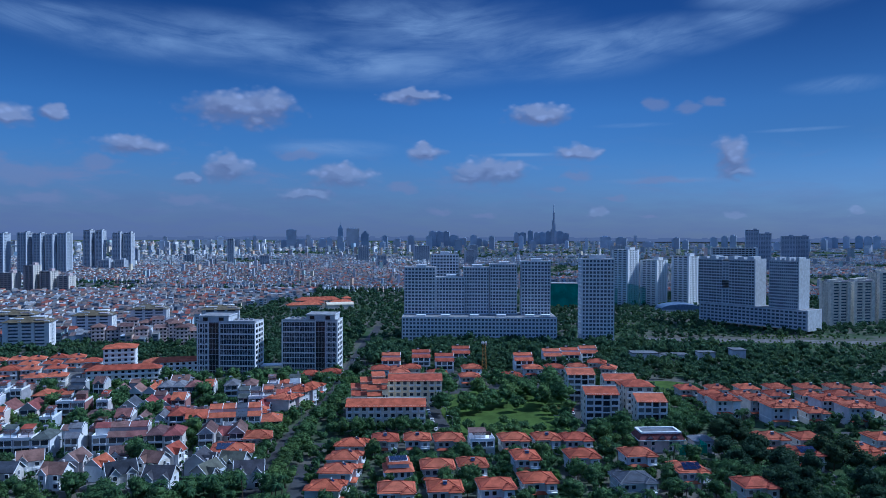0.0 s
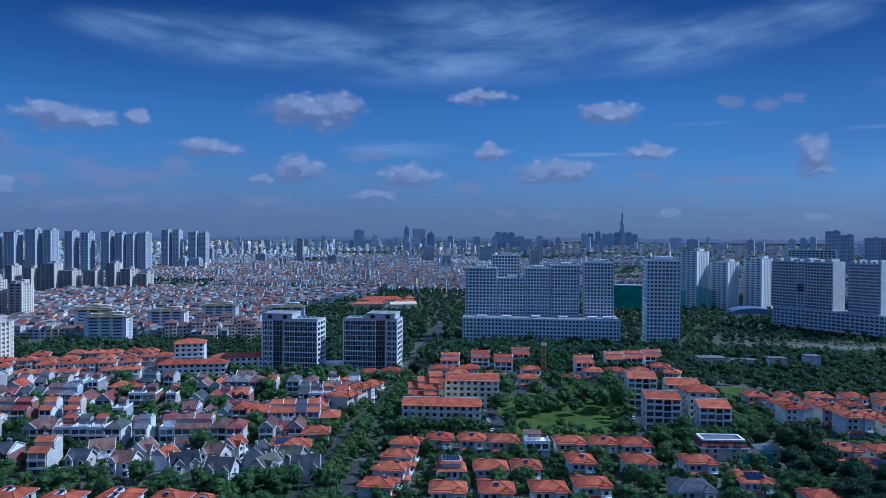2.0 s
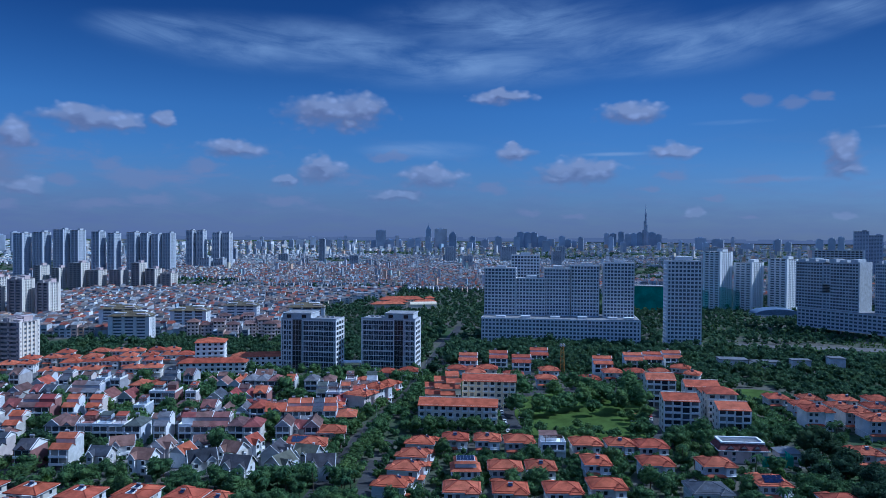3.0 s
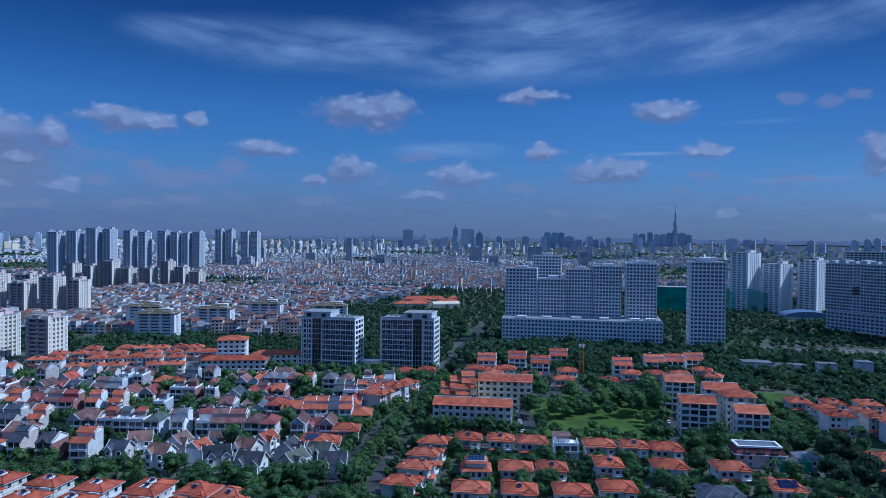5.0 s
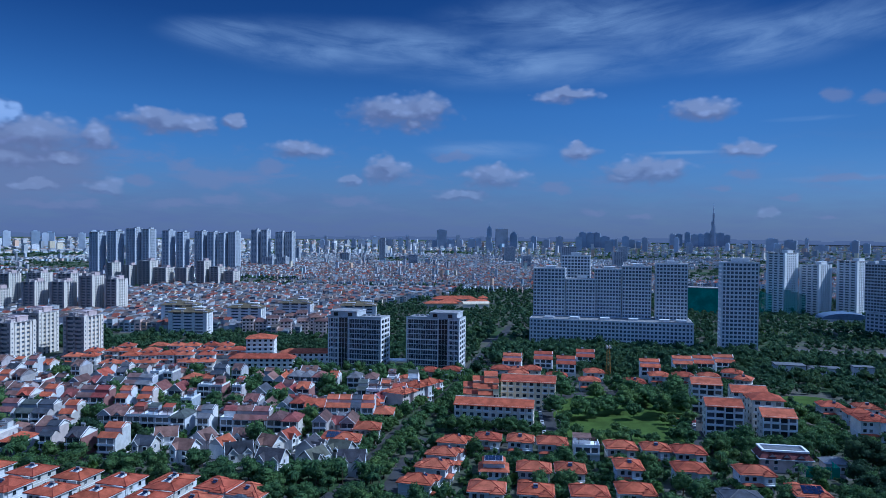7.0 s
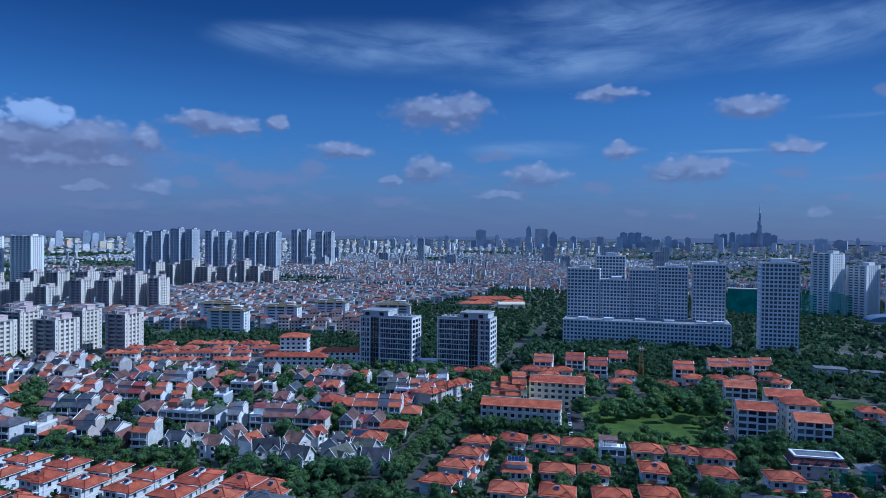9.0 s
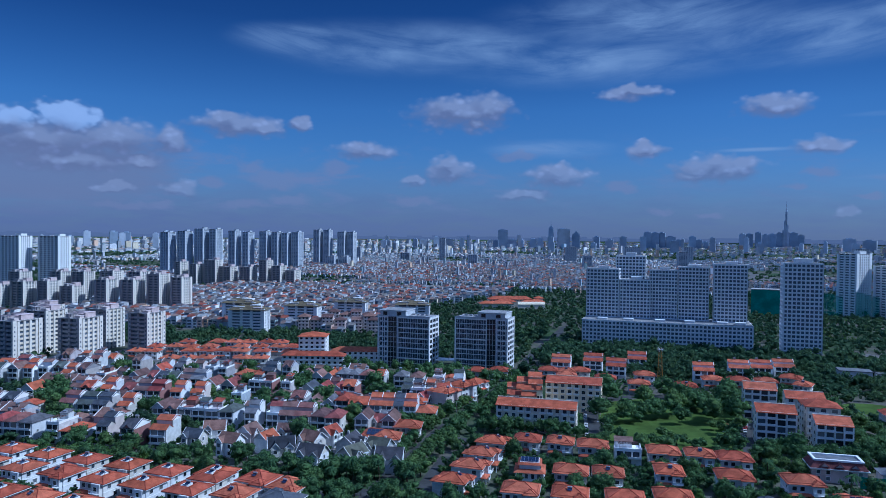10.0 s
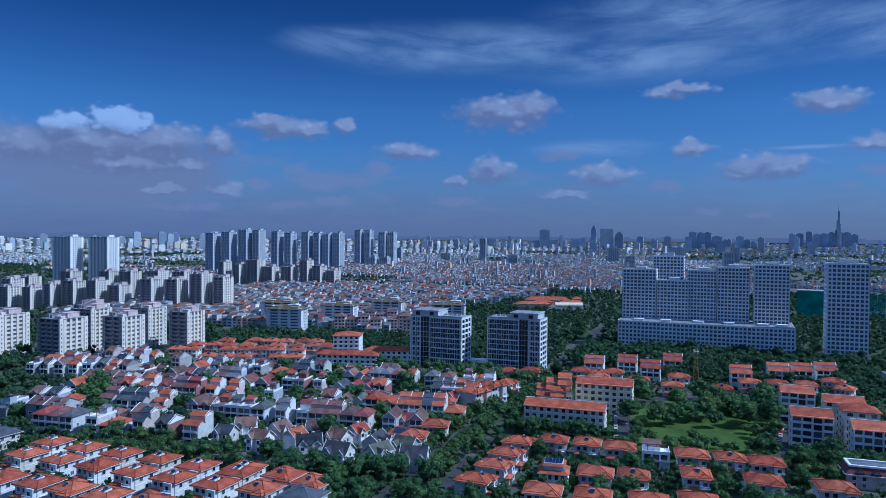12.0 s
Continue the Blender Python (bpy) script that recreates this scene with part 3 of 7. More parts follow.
yard(-340, 452, -190, 550, 0.035, "grey paved lanes between the terraces")
yard(-560, 640, -190, 1190, 0.03, "grey lanes of the dense house quarter")
yard(-1000, 1300, 500, 2450, 0.03, "grey streets of the dense city")


# ---- villas with hipped clay roofs ----
def window_mesh(w, h, depth=0.16):
    """One window in one piece: a proud frame, a reveal and a recessed pane; faces -y."""
    t = 0.1
    rect = lambda a, b, c, d, y: [(a, y, b), (c, y, b), (c, y, d), (a, y, d)]
    v = rect(-w / 2 - t, -t, w / 2 + t, h + t, 0.05) + rect(-w / 2 - t, -t, w / 2 + t, h + t, -depth) + rect(-w / 2, 0, w / 2, h, -depth) + rect(-w / 2, 0, w / 2, h, -0.03)
    f, m = [], []
    for a, b in ((0, 4), (4, 8), (8, 12)):
        for i in range(4):
            f.append((a + i, a + (i + 1) % 4, b + (i + 1) % 4, b + i))
            m.append(0)
    f.append((12, 13, 14, 15))
    s = Shape()
    s.v, s.f, s.s = v, f, m + [1]
    return s.mesh("window", WALL_WHITE, GLASS_HOUSE)


def windows(parent, spots, w, h):
    """Windows on walls: x, y, z and turn of each."""
    pm = window_mesh(w, h)
    for x, y, z, rz in spots:
        part("window", pm, parent, x, y, z, rz)


def villa(w, d, roof, walls, rng, well=False, heater=True, storeys=2, solar=False, plain=False, label=""):
    """A detached house: plastered walls, hipped tile roof, porch, balcony and windows; faces -y."""
    e = thing("villa", 0, -900, 0, label, "house", "tile-roofed villas")
    h = 3.15 * storeys + 0.2
    s = Shape().box(-w / 2, -d / 2, 0, w / 2, d / 2, h)
    s.box(w / 2 - 4.2, -d / 2 - 1.6, 0, w / 2 - 0.3, -d / 2, h)
    s.box(-w / 2 + 0.1, d / 2, 0, -w / 2 + 4.5, d / 2 + 1.4, h - 0.1)
    s.box(-w / 2 - 0.12, -d / 2 - 0.12, 3.1, w / 2 + 0.12, d / 2 + 0.12, 3.35, 1, True)
    part("wall", s.mesh("wall", walls, WALL_WHITE), e)
    rise = 2.5
    r = Shape()
    if well:
        # the slopes stop at a kerb round a flat well
        a, b, z1 = w * 0.22, d * 0.22, h + rise * 0.58
        o = 0.9
        outer = [(-w / 2 - o, -d / 2 - o), (w / 2 + o, -d / 2 - o), (w / 2 + o, d / 2 + o), (-w / 2 - o, d / 2 + o)]
        inner = [(-a, -b), (a, -b), (a, b), (-a, b)]
        for i in range(4):
            j = (i + 1) % 4
            r.face([(*outer[i], h + 0.1), (*outer[j], h + 0.1), (*inner[j], z1), (*inner[i], z1)])
            r.face([(*outer[i], h - 0.15), (*outer[j], h - 0.15), (*outer[j], h + 0.1), (*outer[i], h + 0.1)])
            r.face([(*inner[i], z1), (*inner[j], z1), (*inner[j], z1 - 1.2), (*inner[i], z1 - 1.2)])
            r.tube((*outer[i], h + 0.1), (*inner[i], z1), 0.15, 0.15, 5, 1)
            r.tube((*outer[i], h + 0.1), (*outer[j], h + 0.1), 0.12, 0.12, 4, 1)
        r.face([(x, y, h - 0.15) for x, y in reversed(outer)])
        r.face([(x, y, z1 - 1.2) for x, y in inner])
        for sx in (-1, 1):
            r.box(sx * a - 0.2, -b - 0.2, z1 - 0.1, sx * a + 0.2, b + 0.2, z1 + 0.22, 0, True)
        # a glazed light in a white kerb, and a tank beside it
        kerb = Shape()
        for p, q, p1, q1 in ((-a + 0.5, -b + 0.4, 0.4, -b + 0.6), (-a + 0.5, b - 0.6, 0.4, b - 0.4), (-a + 0.5, -b + 0.6, -a + 0.7, b - 0.6), (0.2, -b + 0.6, 0.4, b - 0.6)):
            kerb.box(p, q, z1 - 1.2, p1, q1, z1 - 0.05, 0, True)
        light = part("roof_light", kerb.mesh("roof_light", WALL_WHITE), e, label="white-framed roof light")
        part("pane", Shape().box(-a + 0.7, -b + 0.6, z1 - 0.4, 0.2, b - 0.6, z1 - 0.2, 0, True).mesh("pane", GLASS_BLUE), light)
    else:
        cap = None if plain else 1
        r.hip(-w / 2, -d / 2, w / 2, d / 2, h + 0.1, h + rise, over=0.9, tiles=cap)
        r.hip(w / 2 - 4.2, -d / 2 - 1.6, w / 2 - 0.3, -d / 2 + 2.5, h + 0.14, h + 1.5, over=0.7, tiles=cap)
        r.hip(-w / 2 + 0.1, d / 2 - 2.0, -w / 2 + 4.5, d / 2 + 1.4, h + 0.12, h + 1.45, over=0.7)
        if storeys > 2:
            r.hip(-w / 2 + 0.6, -d / 2 - 1.2, -w / 2 + 5.4, -d / 2 + 3.0, h + 0.2, h + 2.0, over=0.6, tiles=cap)
    part("roof", r.mesh("roof", roof, RIDGE if roof == ROOF_RED else SHEET_GREY), e)
    soffit = Shape().box(-w / 2 - 0.95, -d / 2 - 0.95, h - 0.3, w / 2 + 0.95, d / 2 + 0.95, h - 0.12, 0, True)
    part("eave_board", soffit.mesh("eave_board", WALL_WHITE), e)
    porch = Shape().hip(-w / 2 + 0.2, -d / 2 - 2.2, w / 2 - 4.4, -d / 2 + 0.1, 3.0, 3.7, over=0.3)
    for x in (-w / 2 + 0.4, w / 2 - 4.8):
        porch.box(x - 0.15, -d / 2 - 2.15, 0, x + 0.15, -d / 2 - 1.85, 2.9, 1)
    part("porch", porch.mesh("porch", roof, WALL_WHITE), e)
    rail = Shape()
    for x in (w / 2 - 4.1, w / 2 - 2.2, w / 2 - 0.4):
        rail.box(x - 0.05, -d / 2 - 2.75, 3.4, x + 0.05, -d / 2 - 2.65, 4.3, 0)
    rail.box(w / 2 - 4.2, -d / 2 - 2.78, 4.25, w / 2 - 0.3, -d / 2 - 2.62, 4.35, 0, True)
    rail.box(w / 2 - 4.2, -d / 2 - 2.75, 3.2, w / 2 - 0.3, -d / 2 - 1.6, 3.4, 0, True)
    part("balcony", rail.mesh("balcony", WALL_WHITE), e)
    spots = [(-w / 2 + 1.9, -d / 2, 4.1, 0), (-w / 2 + 4.6, -d / 2, 4.1, 0), (w / 2 - 2.2, -d / 2 - 1.6, 4.0, 0), (w / 2 - 2.2, -d / 2 - 1.6, 0.9, 0), (-w / 2 + 4.0, -d / 2, 0.9, 0)]
    spots += [(w / 2, -d / 4, 4.1, 90), (w / 2, d / 5, 4.1, 90), (w / 2, 0, 0.9, 90), (-w / 2, -d / 4, 4.1, -90)]
    if plain:
        spots = spots[:3] + spots[5:6]
    if storeys > 2:
        spots = spots[:4] + spots[5:7]
        spots += [(x, y, 7.2, a) for x, y, z, a in spots if z > 4.05]
    windows(e, spots, 1.5, 1.5)
    if heater:
        x, y = (0.6, -0.6) if well else (rng.uniform(-1.5, 1.5), -d * 0.18)
        z = h + rise * 0.62 + (0.3 if well else 0.0)
        tank = Shape().tube((x - 0.8, y, z + 0.9), (x + 0.8, y, z + 0.9), 0.3, 0.3, 9)
        tank.box(x - 0.75, y - 0.1, z - 0.6, x - 0.65, y, z + 0.8, 0)
        tank.box(x + 0.65, y - 0.1, z - 0.6, x + 0.75, y, z + 0.8, 0)
        tank = part("water_heater", tank.mesh("water_heater", METAL), e, label="roof-top solar water heater")
        plate = Shape()
        plate.face([(x - 0.8, y - 1.2, z + 0.1), (x + 0.8, y - 1.2, z + 0.1), (x + 0.8, y, z + 0.7), (x - 0.8, y, z + 0.7)])
        part("collector", plate.mesh("collector", SOLAR), tank)
    if solar:
        slope = rise / (d / 2 + 0.9)
        p = Shape()
        p.face([(-0.85, 0, 0), (0.85, 0, 0), (0.85, 1.9, 1.9 * slope), (-0.85, 1.9, 1.9 * slope)])
        p = p.mesh("solar_panel", SOLAR)
        for i in range(4):
            for j in range(2):
                part("solar_panel", p, e, -2.7 + i * 1.8, -d / 2 + 0.6 + j * 2.0, h + 0.35 + (j * 2.0 + 1.5) * slope)
    return e


def place(base, x, y, rz, w, d, label=""):
    ob = copy_thing(base, pose(x, y, 0, 0, 0, rz))
    claim(x, y, w, d, rz)
    if label:
        ob["label"] = label
    return ob


rng = random.Random(11)
RED_LABEL = "cream two-storey villa with an orange clay tile hip roof"
villa_a = villa(10.5, 9.0, ROOF_RED, WALL_VILLA, rng, label=RED_LABEL)
villa_b = villa(12.0, 9.5, ROOF_RED, WALL_VILLA, rng, heater=False, label=RED_LABEL)
villa_c = villa(9.5, 10.5, ROOF_RED, WALL_VILLA, rng, label=RED_LABEL)
villa_t = villa(11.0, 9.5, ROOF_RED, WALL_VILLA, rng, plain=True, label="white terrace house with an orange tile roof")
villa_well = villa(11.2, 10.4, ROOF_RED, WALL_VILLA, rng, well=True, label="white villa with an orange hip roof around a flat roof well")
villa_plain = villa(11.4, 10.0, ROOF_RED, WALL_VILLA, rng, heater=True, label="white villa with a low orange hip roof")
villa_grey = villa(13.0, 11.0, tiled_roof("blue_grey_tiles", [(0.085, 0.095, 0.12), (0.10, 0.11, 0.135)]), WALL_VILLA, rng, heater=False, label="pale villa with a dark grey hip roof")
villa_solar = villa(11.0, 11.0, ROOF_RED, WALL_VILLA, rng, storeys=2, solar=True, heater=False, label="white villa with blue solar panels on its roof")
villa_high = villa(12.5, 12.0, ROOF_RED, WALL_TOWN, rng, storeys=3, label="large white three-storey villa with an orange tile roof")
KIND = {"a": (villa_a, 11, 11), "b": (villa_b, 12.5, 11.5), "c": (villa_c, 10, 12), "t": (villa_t, 11.5, 11), "w": (villa_well, 13, 12), "p": (villa_plain, 13, 12), "g": (villa_grey, 14, 13), "s": (villa_solar, 12, 12), "h": (villa_high, 13.5, 13.5)}


def villas(kinds, x0, y0, dx, dy, turn=0.0, wobble=0.6):
    """A street of villas from (x0, y0) at even steps; a dot leaves a gap."""
    for i, k in enumerate(kinds):
        if k == ".":
            continue
        base, w, d = KIND[k]
        place(base, x0 + i * dx + rng.uniform(-wobble, wobble), y0 + i * dy + rng.uniform(-wobble, wobble), turn + rng.uniform(-1.5, 1.5), w, d)


villas("aab.bab", 5, 314, 14.2, -1.2)
villas("ba", 25, 275, 14, 0.5)
villas("c.b.b", 61, 283, 12, -0.4)
villas("bpb", 7, 250, 18, 0.5)
villas("b", 60, 255, 14, 0)
villas("g", 96, 253, 14, 0)
villas("s", 121, 261, 14, 0)
villas("cccc", -9, 307, -2.8, -17.2, 84)
villas("pb.p", 177, 300, 17, -2)
villas("p", 206, 281, 17, 0)
villas("pp", 205, 265, 22, 0)
villas("s", 178, 277, 17, 0)
villas("b", 137, 243, 17, 0)
# long double rows beyond the big trees
villas("tatbtatb", 186, 402, 18.5, -1.0, -4)
villas("bacabpba", 193, 385, 18.5, -1.8, -4)
villas("hhphbhp", 188, 362, 18.5, -2.0, -4)
villas("hahbh", 208, 344, 19.5, -2.2, -4)
# rows with roof wells
villas("wwwwww", -201, 250, 19.2, -2.4, -9)
villas("wwpwww", -198, 234, 18.4, -2.0, -9)
villas("ppwpwp", -200, 211, 16.2, -1.6, -9)
villas("w", -105, 243, 18, 0, -9)
villas("pp", -87, 240, 13, -4.5, -10)
villas("p", -89, 224, 13, -5, -10)
villas("g", -71, 223, 13, -5, -10)
# red terraces north of the townhouses
villas("tatb.tatb", -300, 503, 12.8, 3.2, 14, 1.6)
villas("ta.btbtt", -303, 480, 12.8, 3.4, 14, 1.6)
villas("t.bttat.t", -292, 530, 12.5, 3.0, 14, 1.6)
villas("ttt.tt", -262, 459, 12.5, 3.2, 14)
# small villas on the far side of the park
villas("b", 18, 464, 14, 0, 3)
villas("bb", 43, 462, 20, -12, 0)
villas("b", 68, 479, 14, 0, 3)
villas("p", 90, 450, 14, 0, 0)
villas("bbb", 110, 474, 16, 1.0, -3)
villas("b", 27, 483, 16, 1.0, -3)
villas("b", 7, 480, 16, 1.0, -3)
for base in [k[0] for k in KIND.values()]:
    base.matrix_basis = pose(0, -700, 0)
villa_a.matrix_basis, villa_b.matrix_basis, villa_c.matrix_basis = pose(18, 479, 0, 0, 0, 3), pose(161, 492, 0, 0, 0, -20), pose(162, 470, 0, 0, 0, -25)
villa_well.matrix_basis, villa_plain.matrix_basis = pose(-219, 229, 0, 0, 0, -9), pose(-218, 208, 0, 0, 0, -9)
villa_t.matrix_basis = pose(-190, 505, 0, 0, 0, 14)
villa_grey.matrix_basis, villa_solar.matrix_basis = pose(-234, 254, 0, 0, 0, -9), pose(-62, 305, 0, 0, 0, 4)


# ---- townhouses ----
def townhouse(w, d, storeys, top, roof, label, walls=None, rear=False):
    """A narrow house between party walls, front to -y, with a balcony on every floor."""
    walls = walls or WALL_TOWN
    e = thing("townhouse", 0, -900, 0, label, "house", "townhouses")
    h = 3.05 * storeys
    s = Shape().box(-w / 2, -d / 2, 0, w / 2, d / 2, h)
    r, trim = Shape(), Shape()
    y0, y1, z0 = -d / 2, d / 2, h
    if top == "step":
        s.box(-w / 2, -d / 2 + 5.5, h, w / 2, d / 2, h + 2.9)
        r.gable(-w / 2, -d / 2, w / 2, -d / 2 + 5.6, h, h + 1.7, 0, 1, 0.25, "x")
        y0, z0 = -d / 2 + 5.5, h + 2.9
    if top in ("ridge", "step"):
        rise = (y1 - y0) * 0.22
        r.gable(-w / 2, y0, w / 2, y1, z0, z0 + rise, 0, 1, 0.3, "x")
        # party walls stand above the tiles
        for px in (w / 2 - 0.25,):
            a = [(y0 - 0.3, z0 - 0.3), (y1 + 0.3, z0 - 0.3), (y1 + 0.3, z0 + 0.35), ((y0 + y1) / 2, z0 + rise + 0.4), (y0 - 0.3, z0 + 0.2)]
            trim.face([(px, q, z) for q, z in a])
            trim.face([(px + 0.28, q, z) for q, z in reversed(a)])
            for k in range(5):
                (qa, za), (qb, zb) = a[k], a[(k + 1) % 5]
                trim.face([(px, qa, za), (px + 0.28, qa, za), (px + 0.28, qb, zb), (px, qb, zb)])
        if top == "ridge":
            r.gable(-w * 0.22, y0 - 0.3, w * 0.22, y0 + 3.2, z0 + 0.3, z0 + 1.7, 0, 1, 0.2, "y")
    elif top == "gable":
        rise = w * 0.42
        r.gable(-w / 2, -d / 2, w / 2, d / 2, h, h + rise, 0, 1, 0.4, "y")
        for sx in (-1, 1):
            trim.tube((sx * (w / 2 + 0.4), -d / 2 - 0.42, h - rise * 0.8 / w + 0.1), (0, -d / 2 - 0.42, h + rise + 0.12), 0.2, 0.2, 4)
    elif top == "hip":
        r.hip(-w / 2, -d / 2, w / 2, d / 2, h + 0.1, h + 2.4, over=0.5)
    elif top == "flat":
        # roof terrace behind a parapet, a stair house with a lean-to and a timber pergola
        s.box(-w / 2 + 0.1, d / 2 - 4.4, h, w * 0.18, d / 2 - 0.4, h + 2.7)
        r.face([(-w / 2 - 0.1, d / 2 - 4.9, h + 2.75), (w * 0.22, d / 2 - 4.9, h + 2.75), (w * 0.22, d / 2 - 0.1, h + 3.7), (-w / 2 - 0.1, d / 2 - 0.1, h + 3.7)])
        r.face([(-w / 2 - 0.1, d / 2 - 4.9, h + 2.6), (w * 0.22, d / 2 - 4.9, h + 2.6), (w * 0.22, d / 2 - 4.9, h + 2.75), (-w / 2 - 0.1, d / 2 - 4.9, h + 2.75)])
        for a, b, c, f in ((-w / 2, -d / 2, w / 2, -d / 2 + 0.2), (-w / 2, -d / 2 + 0.2, -w / 2 + 0.2, d / 2 - 4.4), (w / 2 - 0.2, -d / 2 + 0.2, w / 2, d / 2)):
            trim.box(a, b, h, c, f, h + 1.0)
        beams = Shape()
        for px in (-w * 0.3, w * 0.3):
            beams.box(px - 0.1, -d / 2 + 1.0, h, px + 0.1, -d / 2 + 1.2, h + 2.3).box(px - 0.1, -d / 2 + 0.8, h + 2.3, px + 0.1, 0, h + 2.5, 0, True)
        for k in range(6):
            beams.box(-w * 0.38, -d / 2 + 1.0 + k * 0.95, h + 2.52, w * 0.38, -d / 2 + 1.15 + k * 0.95, h + 2.66, 0, True)
        part("pergola", beams.mesh("pergola", ROOF_BROWN), e, label="timber pergola on the roof terrace")["kind"] = "stuff"
    else:
        s.box(-w / 2, -d / 8, h, w / 2 - 0.3, d / 2 - 1.2, h + 2.9)
        r.gable(-w / 2, -d / 8, w / 2 - 0.3, d / 2 - 1.2, h + 2.9, h + 4.3, 0, 1, 0.3, "x")
        for a, b, c, f in ((-w / 2, -d / 2, w / 2, -d / 2 + 0.2), (-w / 2, -d / 2 + 0.2, -w / 2 + 0.2, -d / 8), (w / 2 - 0.2, -d / 2 + 0.2, w / 2, d / 2)):
            trim.box(a, b, h, c, f, h + 1.0)
    part("wall", s.mesh("wall", walls), e)
    part("roof", r.mesh("roof", roof, walls), e)
    if trim.f:
        part("gable_trim" if top == "gable" else ("party_wall" if top in ("ridge", "step") else "parapet"), trim.mesh("trim", WALL_WHITE if top in ("gable", "pent", "step") or storeys == 3 else walls), e)
    # what people put on their roofs: a steel tank on a stand, a sheet-roofed shed
    chance = int(w * 10 + d * 7) % 4
    if top in ("ridge", "step", "hip", "flat") and chance != 1:
        tz = h + (3.4 if top == "step" else 1.6)
        tank = Shape().tube((-w * 0.18 - 0.8, d * 0.24, tz + 1.6), (-w * 0.18 + 0.9, d * 0.24, tz + 1.6), 0.55, 0.55, 10)
        for qx in (-0.6, 0.7):
            tank.box(-w * 0.18 + qx - 0.06, d * 0.24 - 0.4, tz - 1.0, -w * 0.18 + qx + 0.06, d * 0.24 + 0.4, tz + 1.3, 0)
        part("water_tank", tank.mesh("water_tank", METAL), e, label="steel rooftop water tank")
    if chance in (0, 1):
        shed = Shape().box(-w / 2 + 0.3, d / 2 - 0.1, 0, w / 2 - 0.5, d / 2 + 2.2, h - 2.4 + chance * 1.2)
        shed.face([(-w / 2, d / 2 - 0.2, h - 1.2 + chance * 1.2), (w / 2 - 0.2, d / 2 - 0.2, h - 1.2 + chance * 1.2), (w / 2 - 0.2, d / 2 + 2.8, h - 2.1 + chance * 1.2), (-w / 2, d / 2 + 2.8, h - 2.1 + chance * 1.2)], 1)
        part("rear_annex", shed.mesh("rear_annex", walls, (SHEET_GREY, SHEET_GREEN)[chance]), e)
    slab = Shape().box(-w / 2 + 0.3, -d / 2 - 1.2, -0.15, w / 2 - 0.3, -d / 2, 0.05, 0, True)
    slab.box(-w / 2 + 0.3, -d / 2 - 1.2, 0.05, w / 2 - 0.3, -d / 2 - 1.08, 0.8, 0, True)
    slab = slab.mesh("balcony", WALL_WHITE)
    if rear:
        # seen from its garden side: small windows, no balconies
        pane = window_mesh(w * 0.24, 1.5)
        for k in range(storeys):
            part("window", pane, e, (w * 0.2 if k % 2 else -w * 0.18), d / 2, 3.05 * k + 0.9, 180)
        return e
    wide = w > 10
    spots = [-w * 0.3, 0, w * 0.3] if wide else [-w * 0.22, w * 0.22]
    pane = window_mesh(w * (0.24 if wide else 0.39), 2.25)
    for k in range(storeys):
        if k:
            part("balcony", slab, e, 0, 0, 3.05 * k)
        for px in spots if k else [0]:
            part("window" if k else "door", pane, e, px, -d / 2, 3.05 * k + 0.5)
    if top in ("hip", "pent"):
        part("window", window_mesh(1.2, 1.3), e, w / 2, -d / 4, 4.3, 90)
    if top == "pent":
        part("water_tank", Shape().tube((0, d / 4, h + 4.0), (0, d / 4, h + 5.6), 0.6, 0.6, 10).mesh("water_tank", METAL), e, w / 4, 0, 0, label="steel rooftop water tank")
    return e


TOPS = ["ridge", "pent", "step", "gable", "ridge", "flat", "ridge", "gable", "hip", "flat", "step", "ridge", "step", "flat", "ridge", "hip"]
town = []
for i, top in enumerate(TOPS):
    w, d, n = (7.4, 6.2, 6.0, 6.6, 5.4, 5.8, 6.8, 8.6, 9.2, 6.4, 7.8, 10.5, 5.6, 7.2, 6.0, 7.6)[i], rng.uniform(12.2, 13.6), (3, 3, 3, 3, 3, 3, 3, 2, 2, 3, 3, 3, 3, 3, 4, 3)[i]
    roof, word = ((ROOF_MIX, "coloured"), (ROOF_DARK, "dark slate"), (ROOF_RED, "orange clay"), (ROOF_BROWN, "brown"))[(0, 0, 2, 3, 0, 0, 1, 0, 2, 0, 0, 2, 0, 0, 3, 0)[i]]
    shape = {"gable": "steep gabled", "pent": "set-back", "ridge": "ridged", "hip": "hipped", "step": "two-tier", "flat": "small lean-to"}[top]
    walls, tone = (WALL_TINT, "tinted") if i in (0, 3, 4, 5, 6, 9, 10, 11, 13, 14) else (WALL_TOWN, "pale")
    town.append((townhouse(w, d, n, top, roof, "%s plastered townhouse with a %s %s tile roof" % (tone, shape, word), walls), w, d))
town_rear = []
for i in (0, 2, 4, 5, 8, 11):
    w, d = town[i][1], town[i][2]
    roof, word = ((ROOF_MIX, "coloured"), (ROOF_RED, "orange clay"), (ROOF_BROWN, "brown"))[i % 3]
    town_rear.append((townhouse(w, d, 2 + i % 2, TOPS[i], roof, "narrow townhouse with a %s tile roof, garden side" % word, (WALL_TOWN, WALL_TINT)[i % 2], True), w, d))
terrace_house = townhouse(11, 9, 2, "flat", ROOF_BROWN, "white flat-roofed house with a pergola terrace among orange roofs", WALL_TOWN)
terrace_house.matrix_basis = pose(47.6, 310.4, 0)
claim(47.6, 310.4, 12, 11)
wide_house = townhouse(13, 12, 3, "step", ROOF_RED, "wide white three-storey house with red tile roof strips", WALL_WHITE)


